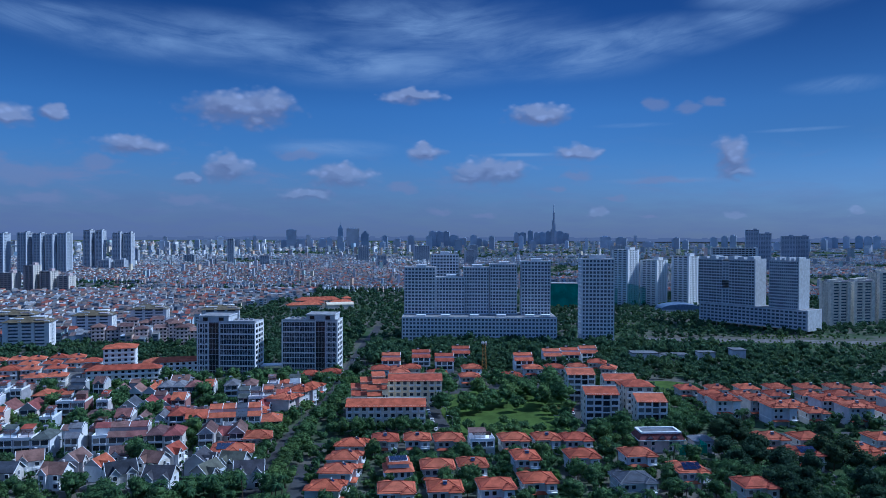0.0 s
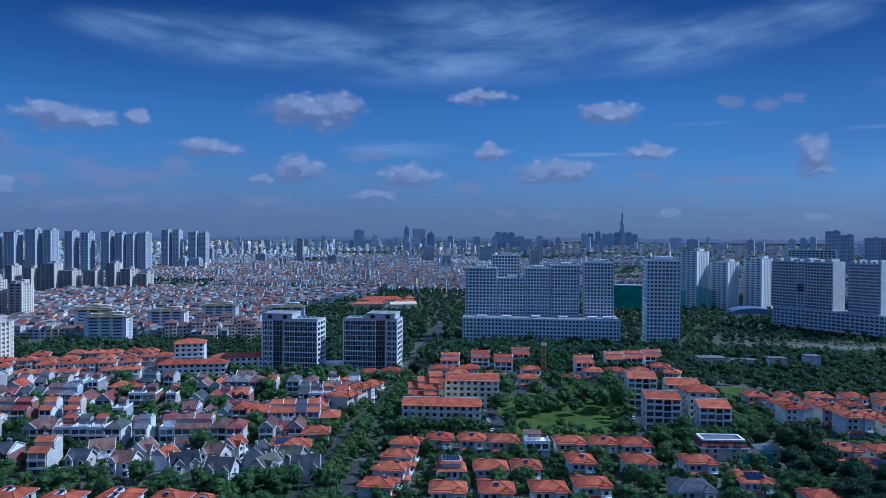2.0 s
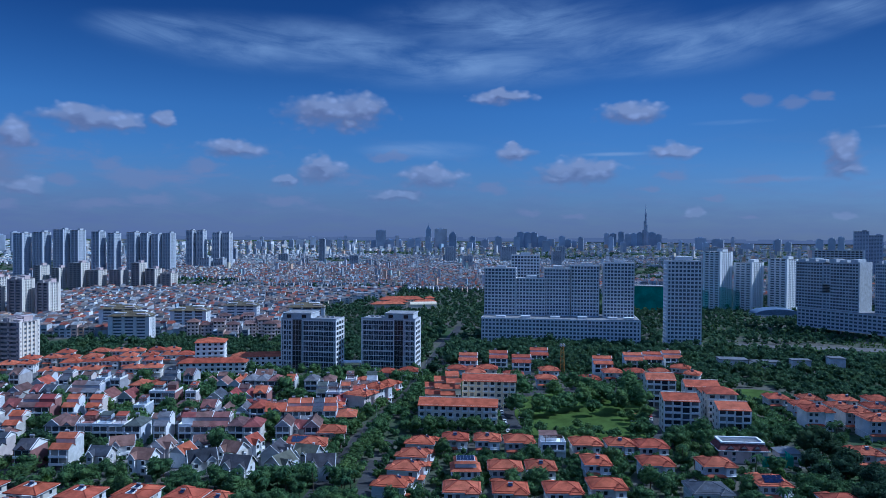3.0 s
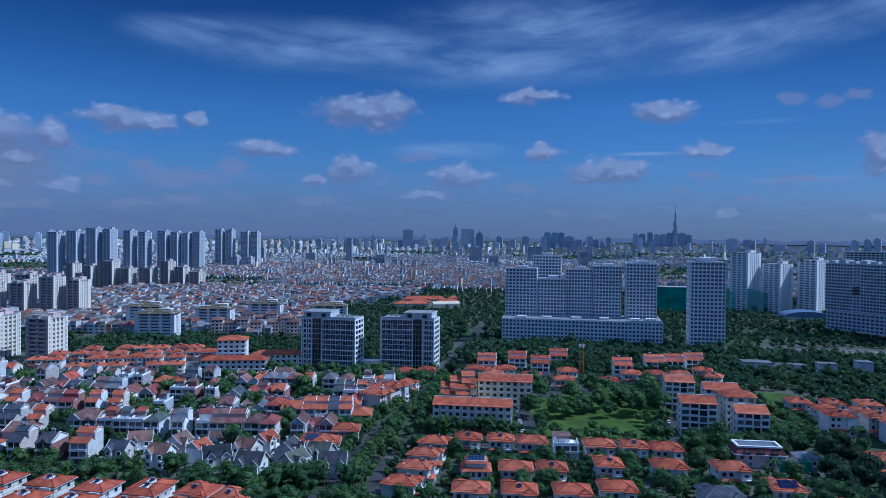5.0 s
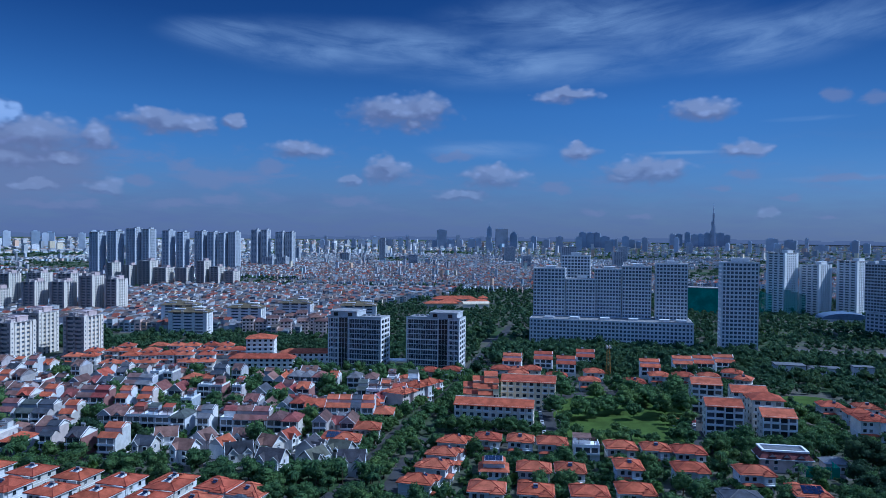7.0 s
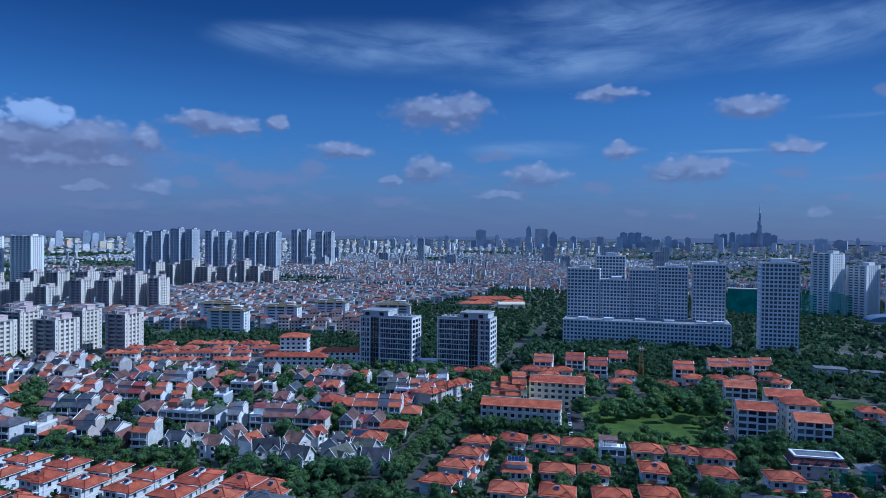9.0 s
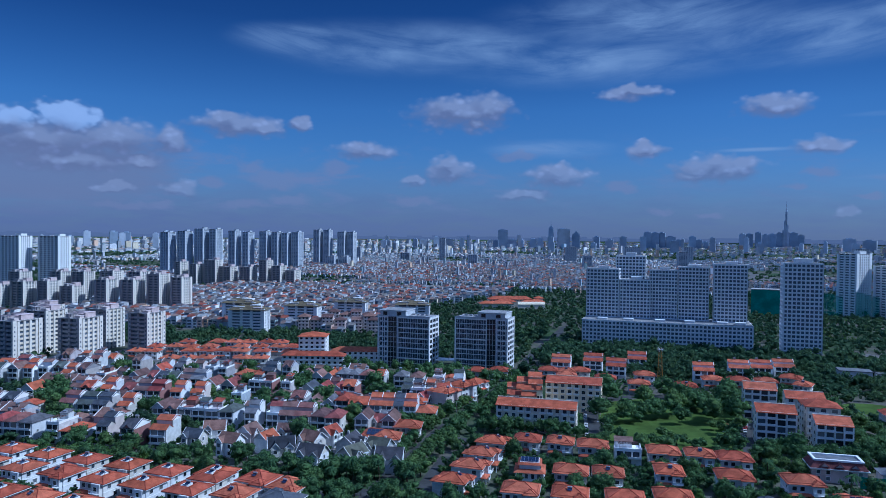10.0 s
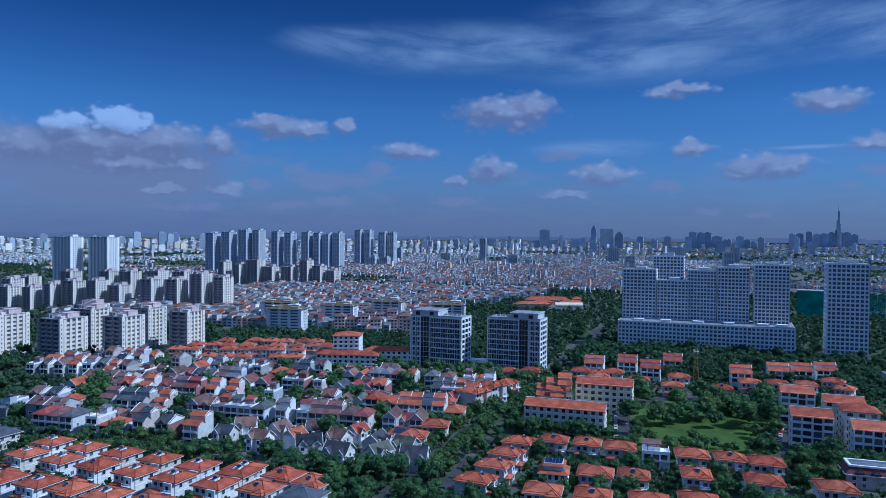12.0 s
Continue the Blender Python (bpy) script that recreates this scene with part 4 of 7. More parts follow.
def gabled_villa(k, roof, walls, label, fronts):
    """A broad house with steep roofs, front gables and white bargeboards."""
    e = thing("villa", 0, -900, 0, label, "house", "gabled villas")
    hx, hy = 7 * k, 5 * k + 0.6
    part("wall", Shape().box(-hx, -hy, 0, hx, hy, 6.2).box(-6 * k, -hy - 1.6, 0, -1.5 * k, -hy, 6.2).box(2 * k, -hy - 1.2, 0, 6.4 * k, -hy, 6.2 if len(fronts) > 1 else 3.2).mesh("wall", walls), e)
    top = 6.2 + hy * 0.8
    r = Shape().gable(-hx, -hy, hx, hy, 6.2, top, 0, 1, 0.6, "x")
    for a, b, y, rise in [((-6 * k, -1.5 * k, -hy - 1.6, 2.9 * k), (2 * k, 6.4 * k, -hy - 1.2, 2.2 * k), (-1.2 * k, 1.4 * k, -hy - 0.4, 1.6 * k))[i] for i in fronts]:
        r.gable(a, y, b, 0, 6.25, 6.25 + rise, 0, 1, 0.4, "y")
        m = (a + b) / 2
        for q in (a - 0.45, b + 0.45):
            part("bargeboard", Shape().tube((q, y - 0.45, 6.0), (m, y - 0.45, 6.4 + rise), 0.13, 0.13, 4).mesh("bargeboard", WALL_WHITE), e)
    for x in (-hx - 0.65, hx + 0.65):
        for y in (-hy - 0.7, hy + 0.7):
            part("bargeboard", Shape().tube((x, y, 5.75), (x, 0, top + 0.15), 0.13, 0.13, 4).mesh("bargeboard", WALL_WHITE), e)
    part("roof", r.mesh("roof", roof, walls), e)
    part("chimney", Shape().box(-0.4, -0.4, 0, 0.4, 0.4, 2.4).box(-0.5, -0.5, 2.4, 0.5, 0.5, 2.6, 0, True).mesh("chimney", walls), e, hx * 0.4, hy * 0.4, top - 2.2)
    windows(e, [(-3.8 * k, -hy - 1.6, 4.0, 0), (-3.8 * k, -hy - 1.6, 0.9, 0), (4.2 * k, -hy - 1.2, 4.0, 0), (4.2 * k, -hy - 1.2, 0.9, 0), (hx, 0, 4.0, 90), (hx, -2.4, 1.0, 90)], 1.5, 1.6)
    return e


gabled = [gabled_villa(0.74, ROOF_DARK, WALL_VILLA, "grey villa with steep dark slate gables and white bargeboards", (0, 1)), gabled_villa(0.64, ROOF_BROWN, WALL_TOWN, "pale villa with a brown tile gable and white bargeboards", (0,)),
          gabled_villa(0.68, ROOF_MOSS, WALL_TINT, "tinted villa with mossy grey gables and white bargeboards", (0, 2)), gabled_villa(0.58, ROOF_MIX, WALL_TOWN, "small pale villa with a coloured tile gable", (0,))]


def terrace(x0, y0, x1, y1, turn, gaps=0.12, back=False):
    """A row of townhouses from one end to the other."""
    length = math.hypot(x1 - x0, y1 - y0)
    s = 0.0
    run = left = 0
    while s < length:
        if run == 0:
            base, w, d = rng.choice(town_rear if back else town)
            run = rng.choice((1, 1, 2, 2, 3))
        run -= 1
        if left == 0:
            built, left = rng.random() > gaps, rng.choice((3, 4, 5, 6))
        left -= 1
        if built:
            k = (s + w / 2) / length
            x, y = x0 + (x1 - x0) * k, y0 + (y1 - y0) * k + rng.uniform(-0.7, 0.7)
            if is_free(x, y, 3.5):
                place(base, x, y, turn + rng.uniform(-0.8, 0.8) + (180 if back else 0), w, d)
        s += w + rng.choice((0.02, 0.02, 0.02, 0.02, 0.02, 0.02, 0.02, 0.02, 0.02, 3.0))


KEPT = len(TAKEN)
claim(-133, 358, 16, 18)   # tree groups kept free of houses
claim(-175, 300, 10, 14)
claim(-128, 268, 70, 16)
claim(-205, 268, 70, 12)
POCKETS = [(-262, 346), (-240, 325), (-205, 367), (-188, 323), (-168, 391), (-160, 346), (-112, 369), (-96, 414), (-218, 414), (-246, 390), (-150, 436), (-190, 436), (-82, 392), (-226, 304), (-100, 306), (-270, 412), (-140, 412)]
for px, py in POCKETS:
    claim(px, py, 9, 14)
# back-to-back rows with tree-lined streets between the pairs
for k, (xa, xb, y, gap) in enumerate(((-238, -148, 283, 0.05), (-272, -128, 297, 0.5), (-276, -62, 318, 0.06), (-280, -58, 332, 0.5), (-284, -94, 352, 0.06), (-284, -52, 366, 0.5), (-286, -50, 386, 0.06), (-282, -48, 400, 0.5), (-272, -46, 420, 0.06), (-250, -62, 436, 0.35))):
    terrace(xa, y, xb, y + 0.03 * (xb - xa), 2 + (k // 2 % 3), gap, k % 2 == 1)
del TAKEN[KEPT:KEPT + 4 + len(POCKETS)]
# gabled villas by the palms
for x, y, a, k in ((-97, 281, 28, 0), (-80, 274, -6, 0), (-64, 278, 62, 2), (-88, 294, -22, 1), (-108, 290, 76, 3), (-70, 292, 84, 0), (-121, 283, -10, 1), (-104, 304, 14, 3), (-84, 305, 70, 3), (-120, 298, 80, 1)):
    place(gabled[k], x, y, a, 13, 12)
place(villa_b, -57, 303, 8, 13, 12)
# red-roofed houses along the avenue
for base, x, y, a in ((villa_high, -41, 404, 62), (villa_b, -36, 428, 70), (villa_high, -47, 386, 66), (gabled[3], -54, 400, 60), (gabled[3], -58, 384, 68), (villa_b, -60, 370, 6), (villa_b, -52, 323, 8), (gabled[3], -66, 330, -12), (villa_b, -52, 436, 40), (gabled[1], -62, 412, 20)):
    place(base, x, y, a, 13, 13)
for k, x in ((11, -84), (2, -75.6), (2, -69.5), (12, -63.6), (2, -57.6), (8, -49.6)):
    place(town[k][0], x, 351 + 0.1 * (x + 84), 5, town[k][1], town[k][2])
for k, (x, y, a) in enumerate(((-48, 277, 6), (-138, 300, 20), (-56, 290, -14), (-140, 286, -6))):
    gabled[k].matrix_basis = pose(x, y, 0, 0, 0, a)
    claim(x, y, 13, 12)
# a house or two by the offices and in the far corner of the park
for x, y in ((51, 494), (67, 526), (107, 492), (132, 508), (147, 512), (163, 519), (14, 500)):
    place(wide_house, x, y, -4, 14, 13)
wide_house.matrix_basis = pose(36, 511, 0, 0, 0, -4)
claim(36, 511, 14, 13)
for x, y in ((-40, 466), (-26, 471)):
    place(villa_b, x, y, -4, 13, 12)
for i, (base, w, d) in enumerate(town + town_rear):
    base.matrix_basis = pose(-300 - 8.5 * (i % 6), 400 + 17 * (i // 6) - 3 * (i % 6), 0, 0, 0, 8)
    claim(-300 - 8.5 * (i % 6), 400 + 17 * (i // 6) - 3 * (i % 6), w, d)

# the pink villa with a mansard and a white roof border
e = thing("villa", 128, 307, -3, "pink villa with a plum mansard roof and white roof border", "house")
part("wall", Shape().box(-10, -5.5, 0, 10, 5.5, 5.6).mesh("wall", WALL_PINK), e)
r = Shape()
lo, hi = [(-10.6, -6.1), (10.6, -6.1), (10.6, 6.1), (-10.6, 6.1)], [(-8.6, -4.1), (8.6, -4.1), (8.6, 4.1), (-8.6, 4.1)]
for k in range(4):
    r.face([(*lo[k], 5.6), (*lo[(k + 1) % 4], 5.6), (*hi[(k + 1) % 4], 8.3), (*hi[k], 8.3)])
for x in (-5.5, 0, 5.5):
    r.gable(x - 1.5, -6.0, x + 1.5, -3.6, 6.4, 7.8, 0, 1, 0.25, "y")
part("roof", r.mesh("roof", tiled_roof("plum_tiles", [(0.2, 0.07, 0.08), (0.24, 0.09, 0.09)]), WALL_PINK), e)
p = Shape()
for a, b, c, f in ((-9.2, -4.7, 9.2, -3.7), (-9.2, 3.7, 9.2, 4.7), (-9.2, -3.7, -8.2, 3.7), (8.2, -3.7, 9.2, 3.7)):
    p.box(a, b, 8.2, c, f, 8.9, 0, True)
part("parapet", p.mesh("parapet", WALL_WHITE), e)
part("roof_deck", Shape().box(-8.2, -3.7, 8.0, 8.2, 3.7, 8.35).mesh("roof_deck", SHEET_GREY), e)
part("cornice", Shape().box(-10.8, -6.3, 5.3, 10.8, 6.3, 5.65, 0, True).mesh("cornice", WALL_WHITE), e)
windows(e, [(x, -5.5, z, 0) for x in (-7.5, -4, 4, 7.5) for z in (0.9, 3.4)], 1.4, 1.5)
claim(128, 304, 22, 20)


# the white house with solar panels on a flat top storey
e = thing("villa", 9, 273, 2, "white three-storey house with solar panels over red tile skirts", "house")
part("wall", Shape().box(-5.2, -5, 0, 5.2, 5, 6.6).box(-3.6, -3.4, 6.6, 3.8, 3.8, 9.4).mesh("wall", WALL_WHITE), e)
r = Shape()
for z0, z1, a, b, c, f in ((6.3, 7.4, 6.0, 5.8, 4.2, 4.0), (9.0, 9.9, 4.6, 4.4, 3.4, 3.2)):
    lo, hi = [(-a, -b), (a, -b), (a, b), (-a, b)], [(-c, -f), (c, -f), (c, f), (-c, f)]
    for k in range(4):
        r.face([(*lo[k], z0), (*lo[(k + 1) % 4], z0), (*hi[(k + 1) % 4], z1), (*hi[k], z1)])
part("roof", r.mesh("roof", ROOF_RED), e)
part("roof_deck", Shape().box(-3.6, -3.4, 9.4, 3.6, 3.4, 9.85).mesh("roof_deck", WALL_WHITE), e)
sheet = Shape().box(-0.62, -0.9, 0.0, 0.62, 0.9, 0.06, 0, True).mesh("solar_panel", SOLAR)
for i in range(5):
    for j in range(3):
        part("solar_panel", sheet, e, -2.7 + i * 1.34, -2.0 + j * 1.95, 10.05)
windows(e, [(x, -5, z, 0) for x in (-3.5, -1.2, 1.2, 3.5) for z in (0.8, 4.1)] + [(5.2, y, 4.1, 90) for y in (-2.5, 1.5)], 1.2, 1.8)
part("cornice", Shape().box(-5.6, -5.4, 3.2, 5.6, 5.4, 3.5, 0, True).mesh("cornice", WALL_WHITE), e)
claim(9, 273, 12, 12)


# ---- apartment houses round the park ----
def apartment(name, x, y, rz, w, d, storeys, label, walls=WALL_APT, roof=ROOF_RED, bays=6, roof_style="mono", open_front=False):
    """A walk-up block: open balconies in front, square windows at the sides, tiled roof strips behind a parapet."""
    e = thing(name, x, y, rz, label, "apartment building", "walk-up apartment houses")
    h = 3.2 * storeys
    part("wall", Shape().box(-w / 2, -d / 2, 0, w / 2, d / 2, h).mesh("wall", walls), e)
    if roof_style == "mono":
        r = Shape()
        r.face([(-w / 2 - 0.3, -d / 2 - 0.8, h - 0.3), (w / 2 + 0.3, -d / 2 - 0.8, h - 0.3), (w / 2 + 0.3, d / 8, h + 2.2), (-w / 2 - 0.3, d / 8, h + 2.2)])
        r.face([(-w / 2 - 0.3, -d / 2 - 0.8, h - 0.55), (w / 2 + 0.3, -d / 2 - 0.8, h - 0.55), (w / 2 + 0.3, -d / 2 - 0.8, h - 0.3), (-w / 2 - 0.3, -d / 2 - 0.8, h - 0.3)])
        part("roof", r.mesh("roof", roof), e)
        g = Shape().box(-w / 2 - 0.4, d / 8, h, w / 2 + 0.4, d / 8 + 0.5, h + 2.5, 0, True)
        for sx in (-1, 1):
            g.face([(sx * (w / 2 + 0.02), -d / 2 - 0.5, h - 0.3), (sx * (w / 2 + 0.02), d / 8, h - 0.3), (sx * (w / 2 + 0.02), d / 8, h + 2.2)])
        g.box(-w / 2, d / 2 - 0.3, h, w / 2, d / 2, h + 1.0)
        part("parapet", g.mesh("parapet", walls), e)
        part("roof_terrace", Shape().box(-w / 2 + 0.1, d / 8 + 0.6, h, w / 2 - 0.1, d / 2 - 0.4, h + 0.1).mesh("roof_terrace", ROOFTOP), e)
    else:
        part("roof", Shape().hip(-w / 2, -d / 2, w / 2, d / 2, h + 0.1, h + 2.8, over=0.9).mesh("roof", roof), e)
    bay = w / bays
    # open fronts: big panes stand in for the shaded balcony recesses
    void = window_mesh(bay * 0.78, 2.5) if open_front else window_mesh(bay * 0.5, 1.7)
    edge = Shape().box(-bay * 0.42, -1.0, -0.1, bay * 0.42, 0.0, 0.1, 0, True).box(-bay * 0.42, -1.0, 0.1, bay * 0.42, -0.9, 0.9, 0, True).mesh("balcony", WALL_WHITE)
    small = box_mesh("window", 0.1, 1.3, 1.3, GLASS_DARK)
    if open_front:
        pier = box_mesh("pier", 0.35, 0.5, h - 0.6, WALL_WHITE)
        for i in range(0, bays + 1):
            part("pier", pier, e, min(max(-w / 2 + i * bay, -w / 2 + 0.18), w / 2 - 0.18), -d / 2 - 0.8)
        slab = Shape().box(-w / 2, -d / 2 - 1.1, -0.12, w / 2, -d / 2 + 0.05, 0.12, 0, True).mesh("floor_band", WALL_WHITE)
        for k in range(1, storeys):
            part("floor_band", slab, e, 0, 0, 3.2 * k + 0.2)
    for k in range(storeys):
        for i in range(bays):
            bx = -w / 2 + (i + 0.5) * bay
            if y < 460:
                part("window", void, e, bx, -d / 2, 3.2 * k + (0.4 if open_front else 0.8))
                if k and i % 3 != 2:
                    part("balcony", edge, e, bx, -d / 2, 3.2 * k + 0.2)
        if y >= 460:
            row = Shape()
            for i in range(bays):
                row.box(-w / 2 + (i + 0.26) * bay, -d / 2 - 0.05, 0.5, -w / 2 + (i + 0.72) * bay, -d / 2 + 0.1, 2.0, 0, True)
            for y0 in (-d / 4, d / 4):
                row.box(w / 2 - 0.1, y0 - 0.65, 0.5, w / 2 + 0.05, y0 + 0.65, 1.8, 0, True)
            part("glazing_strip", row.mesh("glazing_strip", GLASS_DARK), e, 0, 0, 3.2 * k + 0.6)["kind"] = "stuff"
            part("balcony", Shape().box(-w / 2 + 0.5, -d / 2 - 0.8, 0, w / 2 - 0.5, -d / 2, 0.7, 0, True).mesh("balcony", walls), e, 0, 0, 3.2 * k)
        for y0 in (-d / 4, d / 4) if y < 460 else ():
            part("window", small, e, w / 2 + 0.02, y0, 3.2 * k + 1.1)
            if y < 460:
                part("window", small, e, -w / 2 - 0.02, y0, 3.2 * k + 1.1)
    claim(x, y, w + 2, d + 3, rz)
    return e


ORANGE_APT = "cream four-storey apartment block with an orange tile roof"
apartment("apartment_block", 6.5, 352, -4, 39, 11, 4, ORANGE_APT, bays=11)
apartment("apartment_block", 24, 398, -4, 30, 13, 5, "cream five-storey apartment block with square windows", WALL_SAND, bays=8)
e = thing("apartment_block", -1, 384, 4, "cream stepped apartment block with terraced tile roofs", "apartment building", "walk-up apartment houses")
for cx, cy, w, d, h in ((4.5, 4, 7, 16, 17), (-2.0, 3, 6.5, 15, 14.5), (-7.6, 2, 5.5, 14, 11.5), (1.5, -8.5, 8, 8, 12.5), (-5.5, -8, 6.5, 8, 9.5), (6.8, -7, 3, 7, 15.5)):
    part("wall", Shape().box(cx - w / 2, cy - d / 2, 0, cx + w / 2, cy + d / 2, h).mesh("wall", WALL_SAND), e)
    r = Shape()
    r.face([(cx - w / 2 - 0.3, cy - d / 2 - 0.6, h - 0.2), (cx + w / 2 - 0.2, cy - d / 2 - 0.6, h - 0.2), (cx + w / 2 - 0.2, cy - d * 0.15, h + 1.5), (cx - w / 2 - 0.3, cy - d * 0.15, h + 1.5)])
    r.face([(cx - w / 2 - 0.3, cy - d / 2 - 0.6, h - 0.45), (cx + w / 2 - 0.2, cy - d / 2 - 0.6, h - 0.45), (cx + w / 2 - 0.2, cy - d / 2 - 0.6, h - 0.2), (cx - w / 2 - 0.3, cy - d / 2 - 0.6, h - 0.2)])
    r.face([(cx - w / 2 - 0.3, cy - d * 0.15 - 0.5, h + 2.45), (cx + w / 2 + 0.25, cy - d * 0.15 - 0.5, h + 2.45), (cx + w / 2 + 0.25, cy + d * 0.32, h + 4.0), (cx - w / 2 - 0.3, cy + d * 0.32, h + 4.0)])
    part("roof", r.mesh("roof", ROOF_RED), e)
    g = Shape().box(cx - w / 2 - 0.02, cy - d * 0.15, h - 0.1, cx + w / 2 + 0.02, cy + d * 0.3, h + 2.6, 0, True)
    g.box(cx + w / 2 - 0.3, cy - d / 2 - 0.3, h - 0.1, cx + w / 2 + 0.02, cy, h + 1.2, 0, True).box(cx + w / 2 - 0.25, cy + d * 0.3, h, cx + w / 2, cy + d / 2, h + 1.0)
    part("parapet", g.mesh("parapet", WALL_SAND), e)
    windows(e, [(cx + q * w / 4, cy - d / 2, 3.2 * k + 1.0, 0) for k in range(1, int(h / 3.2)) for q in (-1, 1)] + [(cx + w / 2, cy, 3.2 * k + 1.0, 90) for k in range(2, int(h / 3.2))], 1.1, 1.4)
claim(-1, 384, 22, 28, 4)
apartment("apartment_block", 122, 407, -6, 16, 13, 5, "cream five-storey block with open balconies", bays=4, open_front=True)
apartment("apartment_block", 117, 355, -6, 17, 13, 5, "cream five-storey block with green tinted balconies", bays=4, open_front=True)
apartment("apartment_block", 136, 337, -6, 14.5, 12, 5, "cream five-storey block beside a terraced wing", bays=4, open_front=True)
apartment("apartment_block", 137, 355, -6, 14, 11, 6, "cream block with a stair turret and stepped orange roofs", bays=3, roof_style="hip")
apartment("apartment_block", 141, 371, -6, 15, 12, 5, "cream block with stepped orange roofs", bays=3, roof_style="hip")
apartment("apartment_block", 139, 388, -6, 18, 11, 5, "cream block with stepped orange roofs", bays=4)
apartment("apartment_block", -172, 508, 12, 20, 17, 6, "white six-storey block with an orange hip roof", WALL_WHITE, bays=5, roof_style="hip")
apartment("apartment_block", -160, 478, 9, 44, 10, 3, "long white three-storey block with an orange roof", WALL_WHITE, bays=11, roof_style="hip")
apartment("apartment_block", -135, 505, 10, 40, 11, 3, "terrace of white houses with red roofs", WALL_WHITE, bays=10, roof_style="hip")


# ---- tall blocks: glazed core, floor bands and piers ----
def frame_block(e, w, d, z0, floors, fh, bays_w, bays_d, wall, glass, band=0.42, pier=0.4, proud=0.35, panes=False, x=0.0, y=0.0, sides="fblr", cap=1.2):
    """Part of a tower whose floor bands and piers stand proud of the glass behind them."""
    h = floors * fh
    part("glazing", Shape().box(-w / 2 + proud, -d / 2 + proud, z0, w / 2 - proud, d / 2 - proud, z0 + h).mesh("glazing", glass), e, x, y)
    ring = box_mesh("floor_band", w, d, fh * band, wall)
    for k in range(floors):
        part("floor_band", ring, e, x, y, z0 + fh * k)
    top = Shape().box(-w / 2, -d / 2, 0, w / 2, d / 2, fh * band, 0, True)
    for a, b, c, f in ((-w / 2, -d / 2, w / 2, -d / 2 + 0.3), (-w / 2, d / 2 - 0.3, w / 2, d / 2), (-w / 2, -d / 2 + 0.3, -w / 2 + 0.3, d / 2 - 0.3), (w / 2 - 0.3, -d / 2 + 0.3, w / 2, d / 2 - 0.3)):
        top.box(a, b, fh * band, c, f, cap)
    part("parapet", top.mesh("parapet", wall), e, x, y, z0 + h)
    part("roof_deck", Shape().box(-w / 2 + 0.3, -d / 2 + 0.3, 0, w / 2 - 0.3, d / 2 - 0.3, fh * band + 0.05).mesh("roof_deck", ROOFTOP), e, x, y, z0 + h)
    bw, bd = w / bays_w, d / bays_d
    pw = Shape().box(-bw * pier / 2, 0.02, 0, bw * pier / 2, proud + 0.1, h).mesh("pier", wall)
    pd = Shape().box(-bd * pier / 2, 0.02, 0, bd * pier / 2, proud + 0.1, h).mesh("pier", wall)
    for i in range(bays_w + 1):
        px = min(max(-w / 2 + i * bw, -w / 2 + bw * pier / 2 + 0.02), w / 2 - bw * pier / 2 - 0.02)
        if "f" in sides:
            part("pier", pw, e, x + px, y - d / 2, z0)
        if "b" in sides:
            part("pier", pw, e, x + px, y + d / 2, z0, 180)
    for i in range(bays_d + 1):
        py = min(max(-d / 2 + i * bd, -d / 2 + bd * pier / 2 + 0.02), d / 2 - bd * pier / 2 - 0.02)
        if "r" in sides:
            part("pier", pd, e, x + w / 2, y + py, z0, 90)
        if "l" in sides:
            part("pier", pd, e, x - w / 2, y + py, z0, -90)
    if panes:
        pane = Shape().box(-bw * (1 - pier) / 2 + 0.08, -0.03, 0.05, bw * (1 - pier) / 2 - 0.08, 0.04, fh * (1 - band) - 0.05, 0, True).mesh("window", GLASS_BLUE)
        for k in range(floors):
            for i in range(bays_w):
                part("window", pane, e, x - w / 2 + (i + 0.5) * bw, y - d / 2 + proud - 0.03, z0 + fh * (k + band))


def plant_room(e, x, y, z, w, d, h, wall):
    s = Shape().box(-w / 2, -d / 2, 0, w / 2, d / 2, h)
    s.box(-w / 2 - 0.3, -d / 2 - 0.3, h, w / 2 + 0.3, d / 2 + 0.3, h + 0.35, 0, True)
    part("plant_room", s.mesh("plant_room", wall), e, x, y, z)


# the long residential slab on its podium, and the tower beside it
TURN = -7.1
e = thing("residential_slab", 98.9, 643, TURN, "grey concrete residential slab with a grid of square windows on a podium", "apartment building")
frame_block(e, 138, 46, 0, 7, 3.3, 43, 13, WALL_STONE, GLASS_BLUE, 0.40, 0.36, 0.45, True, sides="flr")
claim(98.9, 643, 140, 50, TURN)
for x, w, floors, y in ((-54, 29.5, 14, 8.0), (-26, 27.3, 11, 9.0), (-2.0, 24.6, 14, 12.0), (23, 26, 15, 10.5), (52.5, 27.6, 16, 6.5)):
    frame_block(e, w - 0.6, 15, 24.2, floors, 3.04, 9, 5, WALL_STONE, GLASS_BLUE, 0.38, 0.30, 0.45, False, x, y, "flr")
    plant_room(e, x + 1, y, 24.2 + floors * 3.04 + 1.3, 9, 6, 1.6, WALL_STONE)
for x in (-52, -30, -4, 20, 46, 60):
    plant_room(e, x, -14 + 0.05 * x, 23.5, 8, 5, 2.2, WALL_STONE)
e = thing("residential_tower", 72, 684, TURN, "grey concrete tower rising behind the slab", "apartment building")
frame_block(e, 27, 16, 0, 26, 3.0, 9, 6, WALL_STONE, GLASS_BLUE, 0.38, 0.30, 0.45)
plant_room(e, 0, 0, 79, 9, 6, 2.4, WALL_STONE)
claim(72, 684, 30, 20, TURN)
